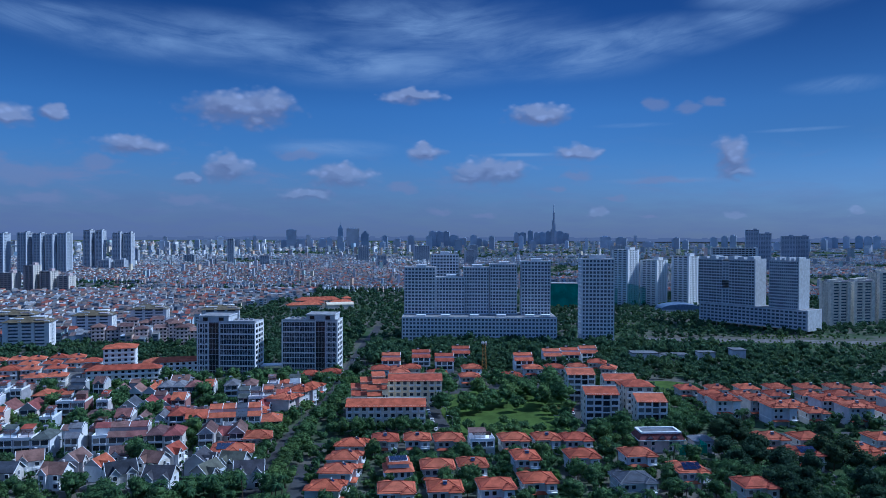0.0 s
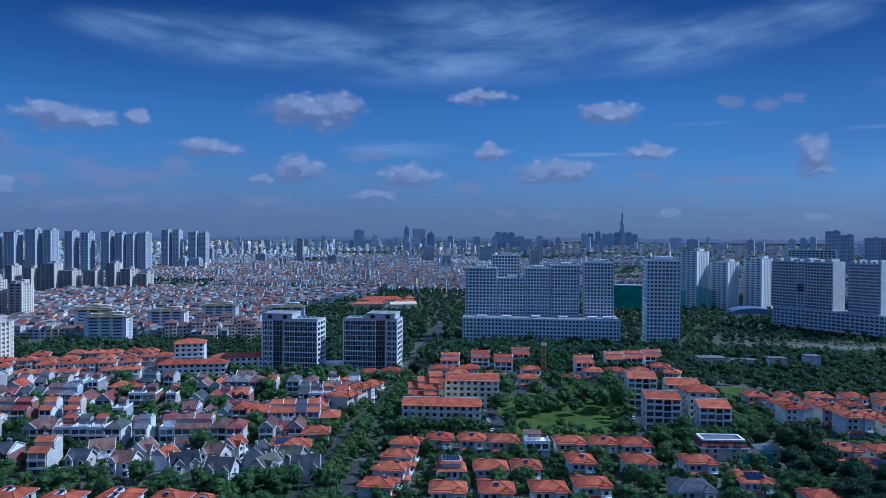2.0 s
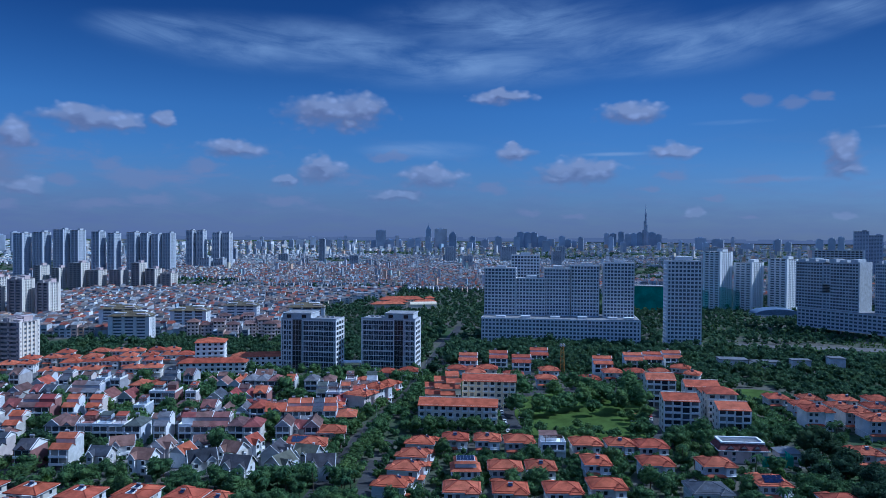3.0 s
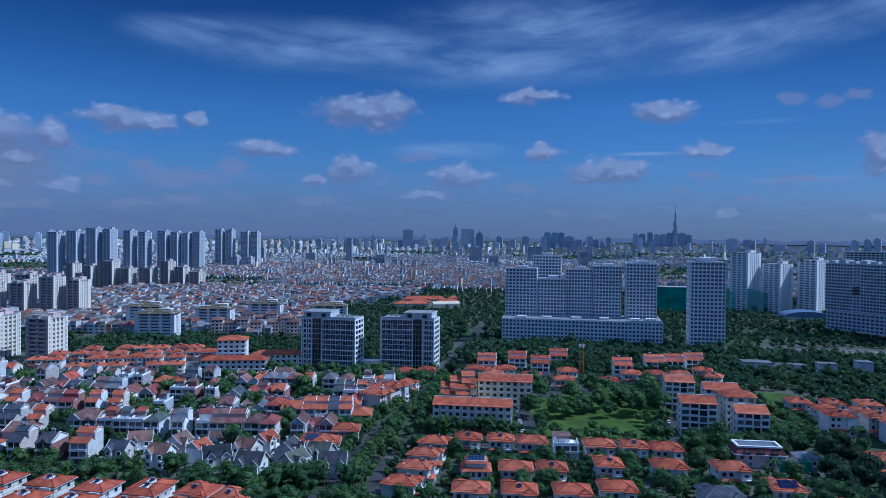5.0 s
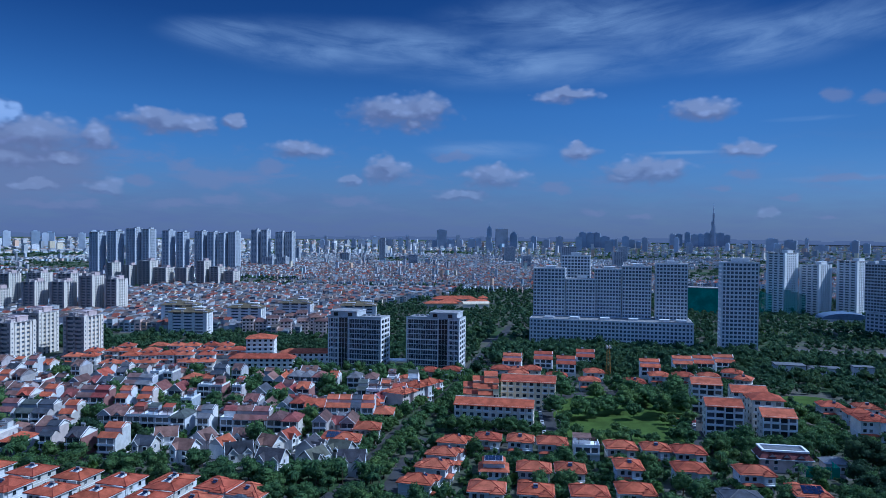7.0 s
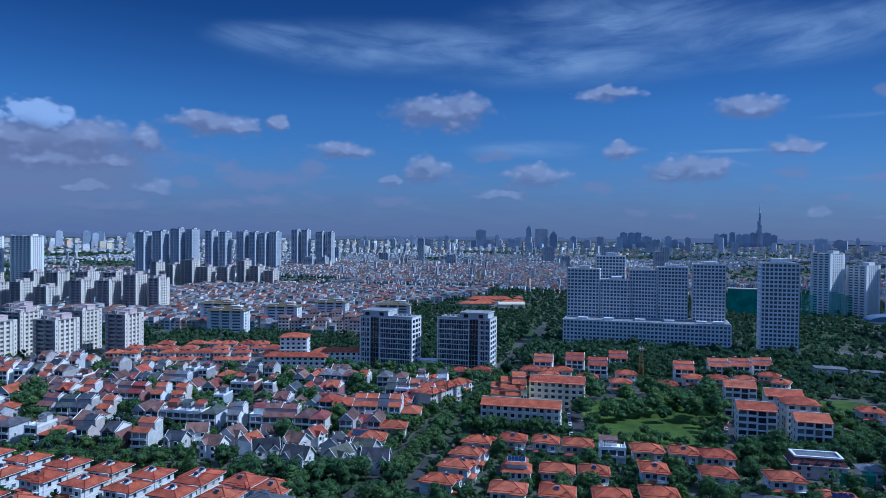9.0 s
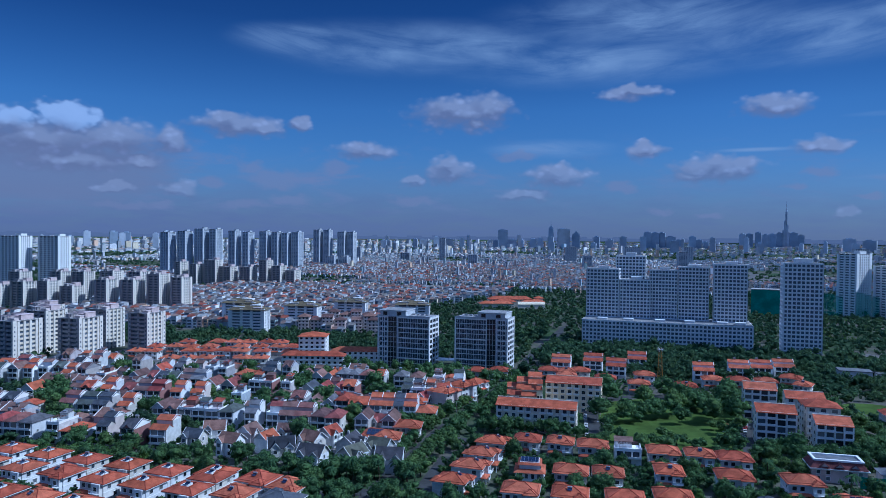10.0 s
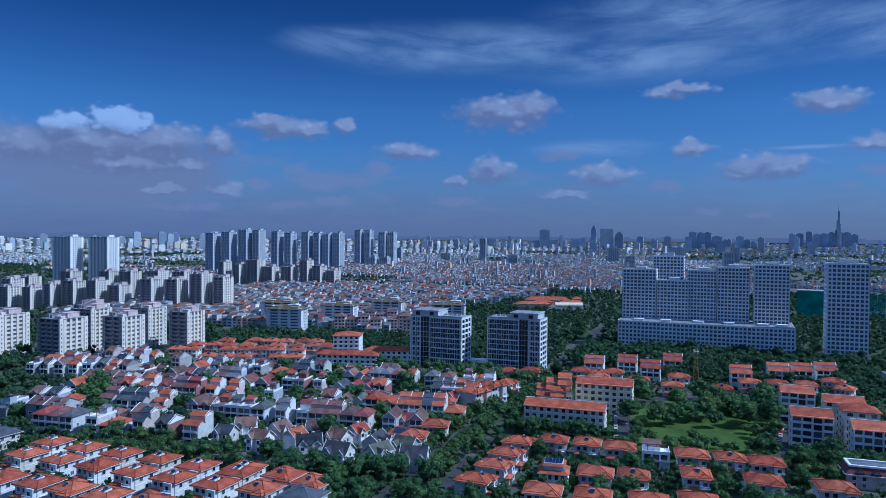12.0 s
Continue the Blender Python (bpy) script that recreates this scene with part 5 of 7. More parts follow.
e = thing("residential_tower", 199.8, 612, TURN, "slim grey concrete tower with square windows, standing among trees", "apartment building")
frame_block(e, 28.6, 20, 0, 23, 3.3, 9, 6, WALL_STONE, GLASS_BLUE, 0.38, 0.30, 0.5)
plant_room(e, 1, 0, 77, 13, 8, 3.0, WALL_STONE)
claim(200.5, 612, 34, 24, TURN)


# two office blocks of dark glass in white frames
def office(x, y, rz, w, d, high_left):
    e = thing("office_block", x, y, rz, "dark glass office block with white frame and floor lines", "office building", "twin office blocks")
    fh, floors = 3.65, 10
    h = fh * floors
    part("core", Shape().box(-w / 2 + 0.7, -d / 2 + 0.7, 0, w / 2 - 0.5, d / 2 - 0.5, h).mesh("core", GLASS_DARK), e)
    panes = Shape()
    for k in range(floors * 2):
        for i in range(44):
            px, pz = -w / 2 + 0.6 + i * (w - 1.2) / 44, k * fh / 2
            panes.face([(px, -d / 2 + 0.5, pz), (px + (w - 1.2) / 44 - 0.06, -d / 2 + 0.5, pz), (px + (w - 1.2) / 44 - 0.06, -d / 2 + 0.5, pz + fh / 2 - 0.06), (px, -d / 2 + 0.5, pz + fh / 2 - 0.06)])
    part("curtain_wall", panes.mesh("curtain_wall", GLASS_OFFICE), e)["kind"] = "stuff"
    sgn = -1 if high_left else 1
    fin = box_mesh("frame_fin", 0.9, 0.9, h + 0.6, WALL_WHITE)
    for fx in (-w / 2 + 0.45, w / 2 - 0.45, sgn * (w / 2 - 8.5), sgn * (w / 2 - 15.5)):
        part("frame_fin", fin, e, fx, -d / 2 + 0.4)
        part("frame_fin", fin, e, fx, d / 2 - 0.4)
    for k in range(1, floors + 1):
        thick = 0.85 if k % 2 == 0 else 0.4
        part("floor_band", Shape().box(-w / 2 + 0.1, -d / 2 + 0.15, 0, w / 2 - 0.1, d / 2 - 0.15, thick, 0, True).mesh("floor_band", WALL_WHITE), e, 0, 0, fh * k - thick)
    mull = box_mesh("mullion", 0.16, 0.3, h, WALL_STONE)
    for i in range(1, 22):
        part("mullion", mull, e, -w / 2 + i * w / 22, -d / 2 + 0.45)
    # the glass bay, a storey taller, with its own crown
    bx = sgn * (w / 2 - 12)
    part("glass_bay", Shape().box(-3.3, -0.6, 0, 3.3, 4, h + 0.2).mesh("glass_bay", GLASS_DARK), e, bx, -d / 2)
    bars = Shape()
    for k in range(floors + 1):
        bars.box(-3.3, -0.7, min(fh * k, h - 0.2), 3.3, -0.6, min(fh * k, h - 0.2) + 0.22, 0, True)
    for px in (-3.3, -1.15, 1.0, 3.1):
        bars.box(px, -0.72, 0, px + 0.16, -0.62, h, 0, True)
    part("glazing_grid", bars.mesh("glazing_grid", WALL_GREY), e, bx, -d / 2)
    crown = Shape().box(-10, -d / 2 + 0.2, 0, 10, d / 2 - 1, 4.2)
    crown.box(-10.5, -d / 2 - 0.3, 4.2, 10.5, d / 2 - 0.6, 4.7, 0, True)
    crown.box(-9.9, -d / 2 + 0.4, 4.7, 9.9, d / 2 - 1.3, 4.76, 1)
    part("crown", crown.mesh("crown", WALL_PALE, ROOFTOP), e, sgn * (w / 2 - 12), 0, h + 0.1)
    open_ = box_mesh("window", 3.2, 0.3, 2.6, GLASS_DARK)
    for dx in (-6.0, 5.0):
        part("window", open_, e, sgn * (w / 2 - 12) + dx, -d / 2 + 0.15, h + 1.0)
    # ladder of small windows at the ends
    for k in range(floors):
        for dx in (2.0, 5.6):
            part("window_frame", Shape().box(-1.1, -0.25, 0.2, 1.1, 0.2, 0.5, 0, True).box(-1.3, -0.25, 0.2, -1.1, 0.2, 3.2, 0, True).box(1.1, -0.25, 0.2, 1.3, 0.2, 3.2, 0, True).mesh("window_frame", WALL_WHITE), e, sgn * (w / 2 - dx - 0.9), -d / 2 + 0.25, fh * k)
    gable = Shape()
    for k in range(floors):
        gable.box(-0.1, -d / 2 + 0.9, fh * k + 2.3, 0.3, d / 2 - 0.9, fh * k + 3.65, 0, True)
    for y0 in (-d / 2 + 0.5, -d / 6, d / 6, d / 2 - 1.7):
        gable.box(-0.1, y0, 0, 0.45, y0 + 1.2, h, 0, True)
    part("end_frame", gable.mesh("end_frame", WALL_WHITE), e, w / 2 - 0.5, 0, 0)
    part("parapet", Shape().box(-w / 2, -d / 2, 0, w / 2, d / 2, 0.5, 0, True).box(-w / 2, -d / 2, 0.5, w / 2, -d / 2 + 0.3, 1.3).mesh("parapet", WALL_PALE), e, 0, 0, h)
    part("roof_deck", Shape().box(-w / 2 + 0.4, -d / 2 + 0.4, 0.5, w / 2 - 0.4, d / 2 - 0.4, 0.56).mesh("roof_deck", ROOFTOP), e, 0, 0, h)
    for i in range(5):
        part("roof_unit", box_mesh("roof_unit", 2.2, 1.6, 1.3, METAL), e, -sgn * (2 + i * 3.6) + sgn * 2, 1.5, h + 0.5)
    claim(x, y, w + 6, d + 8, rz)


office(-97.7, 506, -8, 40.5, 20, True)
office(-41.7, 511, -8, 39.5, 20, False)
e = thing("canopy", -68, 512, 5, "low white entrance canopy linking the office blocks", "canopy")
part("roof", Shape().box(-12, -5, 4.2, 12, 5, 4.9, 0, True).mesh("roof", WALL_WHITE), e)
for x in (-10, -3.5, 3.5, 10):
    part("post", box_mesh("post", 0.5, 0.5, 4.2, WALL_GREY), e, x, -4)
claim(-68, 505, 26, 30)


# ---- balcony towers ----
def balcony_tower(name, x, y, rz, w, d, h, label, wall, group, fh=3.2, dark=GLASS_BLUE, deep=True):
    """An apartment tower: plain end walls, recessed balconies between fins, stepped roof with a plant room."""
    e = thing(name, x, y, rz, label, "apartment tower", group)
    floors = max(4, int(h / fh))
    near = y < 620
    # cream towers: front and left walls darker taupe, right and back cream
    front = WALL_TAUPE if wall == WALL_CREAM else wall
    # beyond 1250 m haze is put into a paler, bluer glass colour
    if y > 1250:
        dark = GLASS_HAZED
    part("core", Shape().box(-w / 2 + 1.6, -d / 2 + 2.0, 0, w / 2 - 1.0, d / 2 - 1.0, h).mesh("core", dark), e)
    rest = Shape()
    # the front: plain bays between deep balcony slots; the sides: corner piers, thin fins and recessed bays
    n = max(3, int(w / (3.6 if deep else 5.0))) | 1
    m = max(3, int(d / 4.2)) | 1
    bw, bd = w / n, d / m
    for i in range(0, n, 2):
        x0, x1 = -w / 2 + i * bw + (0.02 if i == 0 else 0.26 * bw), -w / 2 + (i + 1) * bw - (0.02 if i == n - 1 else 0.26 * bw)
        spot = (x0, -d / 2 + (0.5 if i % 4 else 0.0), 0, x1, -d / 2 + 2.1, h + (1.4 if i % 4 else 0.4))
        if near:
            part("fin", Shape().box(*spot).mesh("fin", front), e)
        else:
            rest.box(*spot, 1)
        rest.box(x0, d / 2 - 1.2, 0, x1, d / 2, h)
    for i in range(m + 1):
        if i in (0, m):
            y0, y1 = (-d / 2 + 0.02, -d / 2 + d * 0.13) if i == 0 else (d / 2 - d * 0.13, d / 2 - 0.02)
        else:
            y0, y1 = -d / 2 + (i - 0.2) * bd, -d / 2 + (i + 0.2) * bd
        if near:
            part("fin", Shape().box(w / 2 - 1.2, y0, 0, w / 2 + (0.02 if i in (0, m) else -0.1), y1, h + 0.8).mesh("fin", wall), e)
        else:
            rest.box(w / 2 - 1.2, y0, 0, w / 2 + (0.02 if i in (0, m) else -0.1), y1, h + 0.8)
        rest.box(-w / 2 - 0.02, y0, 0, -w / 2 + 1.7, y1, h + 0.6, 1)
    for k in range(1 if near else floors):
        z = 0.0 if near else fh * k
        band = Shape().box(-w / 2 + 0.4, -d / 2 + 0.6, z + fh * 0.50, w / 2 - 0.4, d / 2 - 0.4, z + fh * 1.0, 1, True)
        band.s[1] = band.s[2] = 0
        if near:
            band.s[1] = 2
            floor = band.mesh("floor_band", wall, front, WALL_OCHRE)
        else:
            rest.f.extend(tuple(i + len(rest.v) for i in q) for q in band.f)
            rest.v.extend(band.v)
            rest.s.extend(band.s)
    if near:
        glass = Shape()
        for i in range(0, n, 2):
            sx = -w / 2 + (i + 0.5) * bw
            glass.box(sx - 0.5, -d / 2 + (0.5 if i % 4 else 0.0) - 0.04, 1.0, sx + 0.5, -d / 2 + 0.6, 2.3, 0, True)
        for sy in (-d * 0.435, d * 0.435):
            glass.box(w / 2 - 0.1, sy - 0.4, 1.0, w / 2 + 0.06, sy + 0.4, 2.2, 0, True)
        glass = glass.mesh("glazing_strip", GLASS_BLUE)
        for k in range(floors):
            part("floor_band", floor, e, 0, 0, fh * k)
            part("glazing_strip", glass, e, 0, 0, fh * k)["kind"] = "stuff"
        part("back_fin", rest.mesh("back_fin", wall, front), e)
        for px, py, pw, pd in ((-w * 0.25, d * 0.22, w * 0.34, d * 0.3), (w * 0.12, -d * 0.3, w * 0.4, d * 0.22)):
            # open roof frames over the terraces
            f = Shape()
            for qx in (-pw / 2, pw / 2):
                for qy in (-pd / 2, pd / 2):
                    f.box(qx - 0.15, qy - 0.15, 0, qx + 0.15, qy + 0.15, 3.2)
                f.box(qx - 0.15, -pd / 2 - 0.6, 3.2, qx + 0.15, pd / 2 + 0.6, 3.55, 0, True)
            for q in range(6):
                f.box(-pw / 2 - 0.6, -pd / 2 + q * pd / 5 - 0.1, 3.56, pw / 2 + 0.6, -pd / 2 + q * pd / 5 + 0.1, 3.8, 0, True)
            part("roof_frame", f.mesh("roof_frame", WALL_PINK), e, px, py, h + 0.5)["kind"] = "stuff"
    else:
        part("facade_relief", rest.mesh("facade_relief", wall, front), e)["kind"] = "stuff"
    part("roof_deck", Shape().box(-w / 2 + 0.05, -d / 2 + 0.05, 0, w / 2 - 0.05, d / 2 - 0.05, 0.6).mesh("roof_deck", ROOFTOP), e, 0, 0, h)
    house = WALL_PINK if wall == WALL_CREAM else wall
    plant_room(e, w * 0.2, d * 0.1, h + 0.6, w * 0.3, d * 0.42, 3.4, house)
    if y < 900:
        plant_room(e, -w * 0.24, -d * 0.12, h + 0.6, w * 0.28, d * 0.36, 2.2, front)
        plant_room(e, w * 0.3, -d * 0.32, h + 0.6, w * 0.24, d * 0.16, 1.6, WALL_BLUSH)
        plant_room(e, -w * 0.05, d * 0.34, h + 0.6, w * 0.5, d * 0.14, 1.8, ROOFTOP)
    claim(x, y, w + 4, d + 4, rz)
    return e


G1, G2, G3, G4 = "cream towers by the trees", "cream tower estate", "tall grey tower group", "white-ended towers"
WL = "cream eleven-storey tower with ribbed balconies"
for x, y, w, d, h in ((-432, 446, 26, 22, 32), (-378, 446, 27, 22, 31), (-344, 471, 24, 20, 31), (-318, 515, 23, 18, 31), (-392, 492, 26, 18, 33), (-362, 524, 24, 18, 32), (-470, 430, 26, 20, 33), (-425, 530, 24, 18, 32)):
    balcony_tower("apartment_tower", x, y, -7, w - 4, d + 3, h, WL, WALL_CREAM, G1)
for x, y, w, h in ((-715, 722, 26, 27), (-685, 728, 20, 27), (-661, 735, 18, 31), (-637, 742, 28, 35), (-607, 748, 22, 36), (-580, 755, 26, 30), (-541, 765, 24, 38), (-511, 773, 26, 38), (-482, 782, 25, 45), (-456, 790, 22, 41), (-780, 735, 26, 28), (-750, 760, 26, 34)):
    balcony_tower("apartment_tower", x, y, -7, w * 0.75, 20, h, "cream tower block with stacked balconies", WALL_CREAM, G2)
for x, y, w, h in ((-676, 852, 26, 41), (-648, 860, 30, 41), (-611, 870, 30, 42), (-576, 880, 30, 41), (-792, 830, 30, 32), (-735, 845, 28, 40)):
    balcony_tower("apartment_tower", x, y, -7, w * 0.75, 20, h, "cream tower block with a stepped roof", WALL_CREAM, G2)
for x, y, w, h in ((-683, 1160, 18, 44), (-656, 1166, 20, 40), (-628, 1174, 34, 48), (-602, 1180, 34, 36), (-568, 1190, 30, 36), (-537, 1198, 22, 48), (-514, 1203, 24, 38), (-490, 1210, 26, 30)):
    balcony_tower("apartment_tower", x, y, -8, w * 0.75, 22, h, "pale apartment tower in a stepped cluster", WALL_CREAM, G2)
for x, y, w, h in ((-887, 1005, 50, 88), (-829, 1022, 52, 88)):
    balcony_tower("residential_tower", x, y, -2, w * 0.75, 28, h, "tall white tower with strong horizontal balcony lines", WALL_WHITE, "white twin towers", 3.3)
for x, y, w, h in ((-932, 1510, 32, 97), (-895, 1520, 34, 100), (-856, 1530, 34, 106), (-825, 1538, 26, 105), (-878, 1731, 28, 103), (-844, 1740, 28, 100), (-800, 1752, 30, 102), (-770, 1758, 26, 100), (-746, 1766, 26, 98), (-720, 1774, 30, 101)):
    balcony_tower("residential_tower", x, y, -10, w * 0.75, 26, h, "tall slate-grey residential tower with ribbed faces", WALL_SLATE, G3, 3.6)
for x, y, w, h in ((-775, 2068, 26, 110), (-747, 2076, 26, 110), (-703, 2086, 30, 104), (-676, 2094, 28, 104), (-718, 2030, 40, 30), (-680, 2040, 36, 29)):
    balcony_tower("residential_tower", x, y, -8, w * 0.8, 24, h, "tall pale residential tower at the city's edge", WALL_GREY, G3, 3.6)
# slab and towers on the right, with bright end walls
for x, y, h in ((362, 972, 78), (402, 967, 64), (446, 962, 69)):
    balcony_tower("residential_tower", x, y, -52, 26, 30, h, "dark-sided tower with bright white balcony ends", WALL_WHITE, G4, 3.2)
for x in (327, 368):
    # tall ball-stop nets before the towers
    e = thing("net_screen", x, 944, 4, "tall sheer green net between steel poles", "net", "net screens")
    for i in range(4):
        part("post", Shape().tube((0, 0, 0), (0, 0, 33), 0.25, 0.16, 6).mesh("post", METAL), e, -14 + i * 9.33)
        if i < 3:
            panel = Shape()
            panel.face([(0.2, 0, 3), (9.1, 0, 3), (9.1, 0, 32 - 3 * i), (0.2, 0, 32 - 2 * i)])
            part("net_panel", panel.mesh("net_panel", NET_SHEER), e, -14 + i * 9.33)


def complex_block(x, y, rz, w, d, h, z0, hole):
    e = thing("residential_slab", x, y, rz, "long grey residential slab with blank white end walls", "apartment building", "residential slabs", z0)
    if hole:
        a = w * 0.12
        frame_block(e, w / 2 - a / 2 - 0.1, d, 0, int(h / 3.2), 3.2, 9, 3, WALL_GREY, GLASS_BLUE, 0.42, 0.14, 0.4, False, -w / 4 - a / 4, 0, "f")
        frame_block(e, w / 2 - a / 2 - 0.1, d, 0, int(h / 3.2), 3.2, 9, 3, WALL_GREY, GLASS_BLUE, 0.42, 0.14, 0.4, False, w / 4 + a / 4, 0, "f")
        for z, n in ((0, 5), (h - 22, 6)):
            frame_block(e, a, d - 1, z, n, 3.2, 2, 2, WALL_GREY, GLASS_BLUE, 0.42, 0.2, 0.4, False, 0, 0, "f")
    else:
        frame_block(e, w, d, 0, int(h / 3.2), 3.2, 14, 3, WALL_GREY, GLASS_BLUE, 0.42, 0.14, 0.4, False, 0, 0, "f")
    part("end_wall", Shape().box(w / 2 + 0.02, -d / 2 - 0.6, 0, w / 2 + 1.2, d / 2 + 0.4, h + 2).mesh("end_wall", WALL_PALE), e, label="blank pale end wall")
    for i in range(6):
        part("roof_frame", Shape().box(0, -d / 3, 0, w / 9, d / 3, 2.6 + (i % 2)).mesh("roof_frame", WALL_PALE), e, -w / 2 + 1 + i * w / 6, 0, int(h / 3.2) * 3.2 + 1)
    claim(x, y, w + 6, d + 6, rz)


e = thing("podium_block", 412, 716, -58, "long grey podium with glazed floors on stilts", "podium")
frame_block(e, 118, 30, 4, 5, 3.6, 26, 6, WALL_GREY, GLASS_BLUE, 0.45, 0.25, 0.4, False, 0, 0, "fr")
for i in range(14):
    part("column", box_mesh("column", 1.0, 1.0, 4.0, CONCRETE), e, -56 + i * 8.6, -13.5)
    part("column", box_mesh("column", 1.0, 1.0, 4.0, CONCRETE), e, -56 + i * 8.6, 13.5)
part("end_wall", Shape().box(59.02, -15.5, 3, 60.2, 15.2, 24).mesh("end_wall", WALL_PALE), e)
claim(412, 716, 126, 38, -58)
complex_block(396, 742, -58, 66, 22, 48, 23.5, True)
complex_block(431, 690, -58, 30, 22, 49, 23.5, False)
e = thing("apartment_slab", 565, 1050, -20, "far slab block with white horizontal floors", "apartment building")
frame_block(e, 64, 20, 0, 24, 3.3, 12, 4, WALL_GREY, GLASS_DARK, 0.45, 0.25, 0.4)
part("end_wall", Shape().box(32.02, -10.5, 0, 34, 10.4, 81).mesh("end_wall", WALL_WHITE), e)
for x, y, w, h in ((505, 722, 24, 48), (541, 733, 26, 48), (578, 742, 26, 57), (622, 756, 30, 58)):
    balcony_tower("apartment_tower", x, y, 4, w, 18, h, "cream slab tower with red rooftop rooms", WALL_APT, "cream slabs by the boulevard", deep=False)
# walls in the hazed skyline colour, so these towers look veiled
for x, y, w, h in ((1078, 1895, 36, 118), (1112, 1890, 36, 108), (1180, 1885, 38, 101), (1218, 1882, 38, 101)):
    balcony_tower("residential_tower", x, y, -30, w, 30, h, "dark residential tower beyond the suburbs", SKYLINE, "dark far towers", 3.6)
for x, y, w, h in ((206, 2733, 60, 60), (413, 2787, 36, 62), (-17, 2675, 40, 58), (-612, 2519, 36, 31), (-779, 2475, 25, 50), (-480, 2554, 22, 86), (330, 2300, 30, 52), (905, 2500, 44, 66), (40, 2150, 28, 40), (-320, 2250, 30, 36)):
    x, y, z, k = drawn_in(x, y, 0.0)
    balcony_tower("residential_tower", x, y, 4, w * k, 26 * k, h * k + z, "lone pale tower above the dense city", WALL_GREY if w > 50 else WALL_PALE, "lone towers", 3.6)

# flats with brown hipped roofs and pink walk-ups
for x, y, rz, w in ((-291, 640, 6, 36), (-256, 690, 6, 34), (-222, 745, 6, 34), (-150, 735, 8, 36), (-330, 700, 6, 36)):
    e = balcony_tower("apartment_block", x, y, rz, w, 18, 22, "white eight-storey flats with a brown hip roof", WALL_WHITE, "brown-roofed flats", 2.9, deep=False)
    part("roof", Shape().hip(-w / 2, -9, w / 2, 9, 22.3, 26.6, over=1.0).mesh("roof", ROOF_OLIVE), e)
for x, y, n in ((-238, 650, 4), (-190, 668, 3), (-226, 702, 4), (-165, 642, 2), (-158, 694, 3)):
    for i in range(n):
        apartment("apartment_block", x + 11.2 * i, y + 2.8 * i + (i % 2) * 1.5, 14, 10.6, 13, (5, 4, 5, 4)[(i + n) % 4], "pinkish walk-up house with a broken brown roofline", WALL_BLUSH, ROOF_BROWN, 3, "hip" if (i + n) % 3 else "mono")

# school under broad orange roofs
e = thing("school", -62, 950, 14, "broad low school under layered orange tile roofs", "school")
for cx, cy, w, d, h, rise in ((-4, 13, 58, 15, 11, 4.0), (-26, -9, 42, 12, 7, 3.2), (26, 6, 30, 13, 8, 3.4), (36, 16, 10, 10, 12, 3.2), (-12, 2, 26, 12, 8.5, 3.0)):
    part("wall", Shape().box(cx - w / 2, cy - d / 2, 0, cx + w / 2, cy + d / 2, h).mesh("wall", WALL_CREAM), e)
    part("roof", Shape().hip(cx - w / 2, cy - d / 2, cx + w / 2, cy + d / 2, h + 0.1, h + rise, over=1.6).mesh("roof", ROOF_RED), e)
    for k in range(int(h / 3.6)):
        strip_ = Shape()
        for i in range(int(w / 4)):
            strip_.box(cx - w / 2 + 1.0 + 4 * i, cy - d / 2 - 0.06, 1.0, cx - w / 2 + 3.6 + 4 * i, cy - d / 2 + 0.1, 2.6, 0, True)
        part("glazing_strip", strip_.mesh("glazing_strip", GLASS_BLUE), e, 0, 0, 3.6 * k)["kind"] = "stuff"
v = Shape()
for i in range(12):
    a0, a1 = math.pi * i / 12, math.pi * (i + 1) / 12
    v.face([(-18, 7 * math.cos(a0), 3.4 * math.sin(a0)), (-18, 7 * math.cos(a1), 3.4 * math.sin(a1)), (18, 7 * math.cos(a1), 3.4 * math.sin(a1)), (18, 7 * math.cos(a0), 3.4 * math.sin(a0))])
part("vault_roof", v.mesh("vault_roof", WALL_SAND), e, 20, -13, 6.0)
part("wall", Shape().box(2.4, -19.6, 0, 37.6, -6.4, 6.05).mesh("wall", WALL_CREAM), e)
claim(-62, 950, 96, 50, 14)

# vaulted hall and low buildings among the trees
e = thing("sports_hall", 404, 888, -8, "blue vaulted sheet-metal hall", "hall")
v = Shape()
for i in range(14):
    a0, a1 = math.pi * i / 14, math.pi * (i + 1) / 14
    v.face([(-28 * math.cos(a0), -16, 7 * math.sin(a0) + 3), (-28 * math.cos(a1), -16, 7 * math.sin(a1) + 3), (-28 * math.cos(a1), 16, 7 * math.sin(a1) + 3), (-28 * math.cos(a0), 16, 7 * math.sin(a0) + 3)])
    v.face([(-28 * math.cos(a0), -16, 3), (-28 * math.cos(a1), -16, 3), (-28 * math.cos(a1), -16, 7 * math.sin(a1) + 3), (-28 * math.cos(a0), -16, 7 * math.sin(a0) + 3)])
part("vault", v.mesh("vault", BLUE_SHEET), e)
part("wall", Shape().box(-28, -15.8, 0, 28, 15.8, 3.1).mesh("wall", WALL_GREY), e)
claim(404, 888, 62, 38)
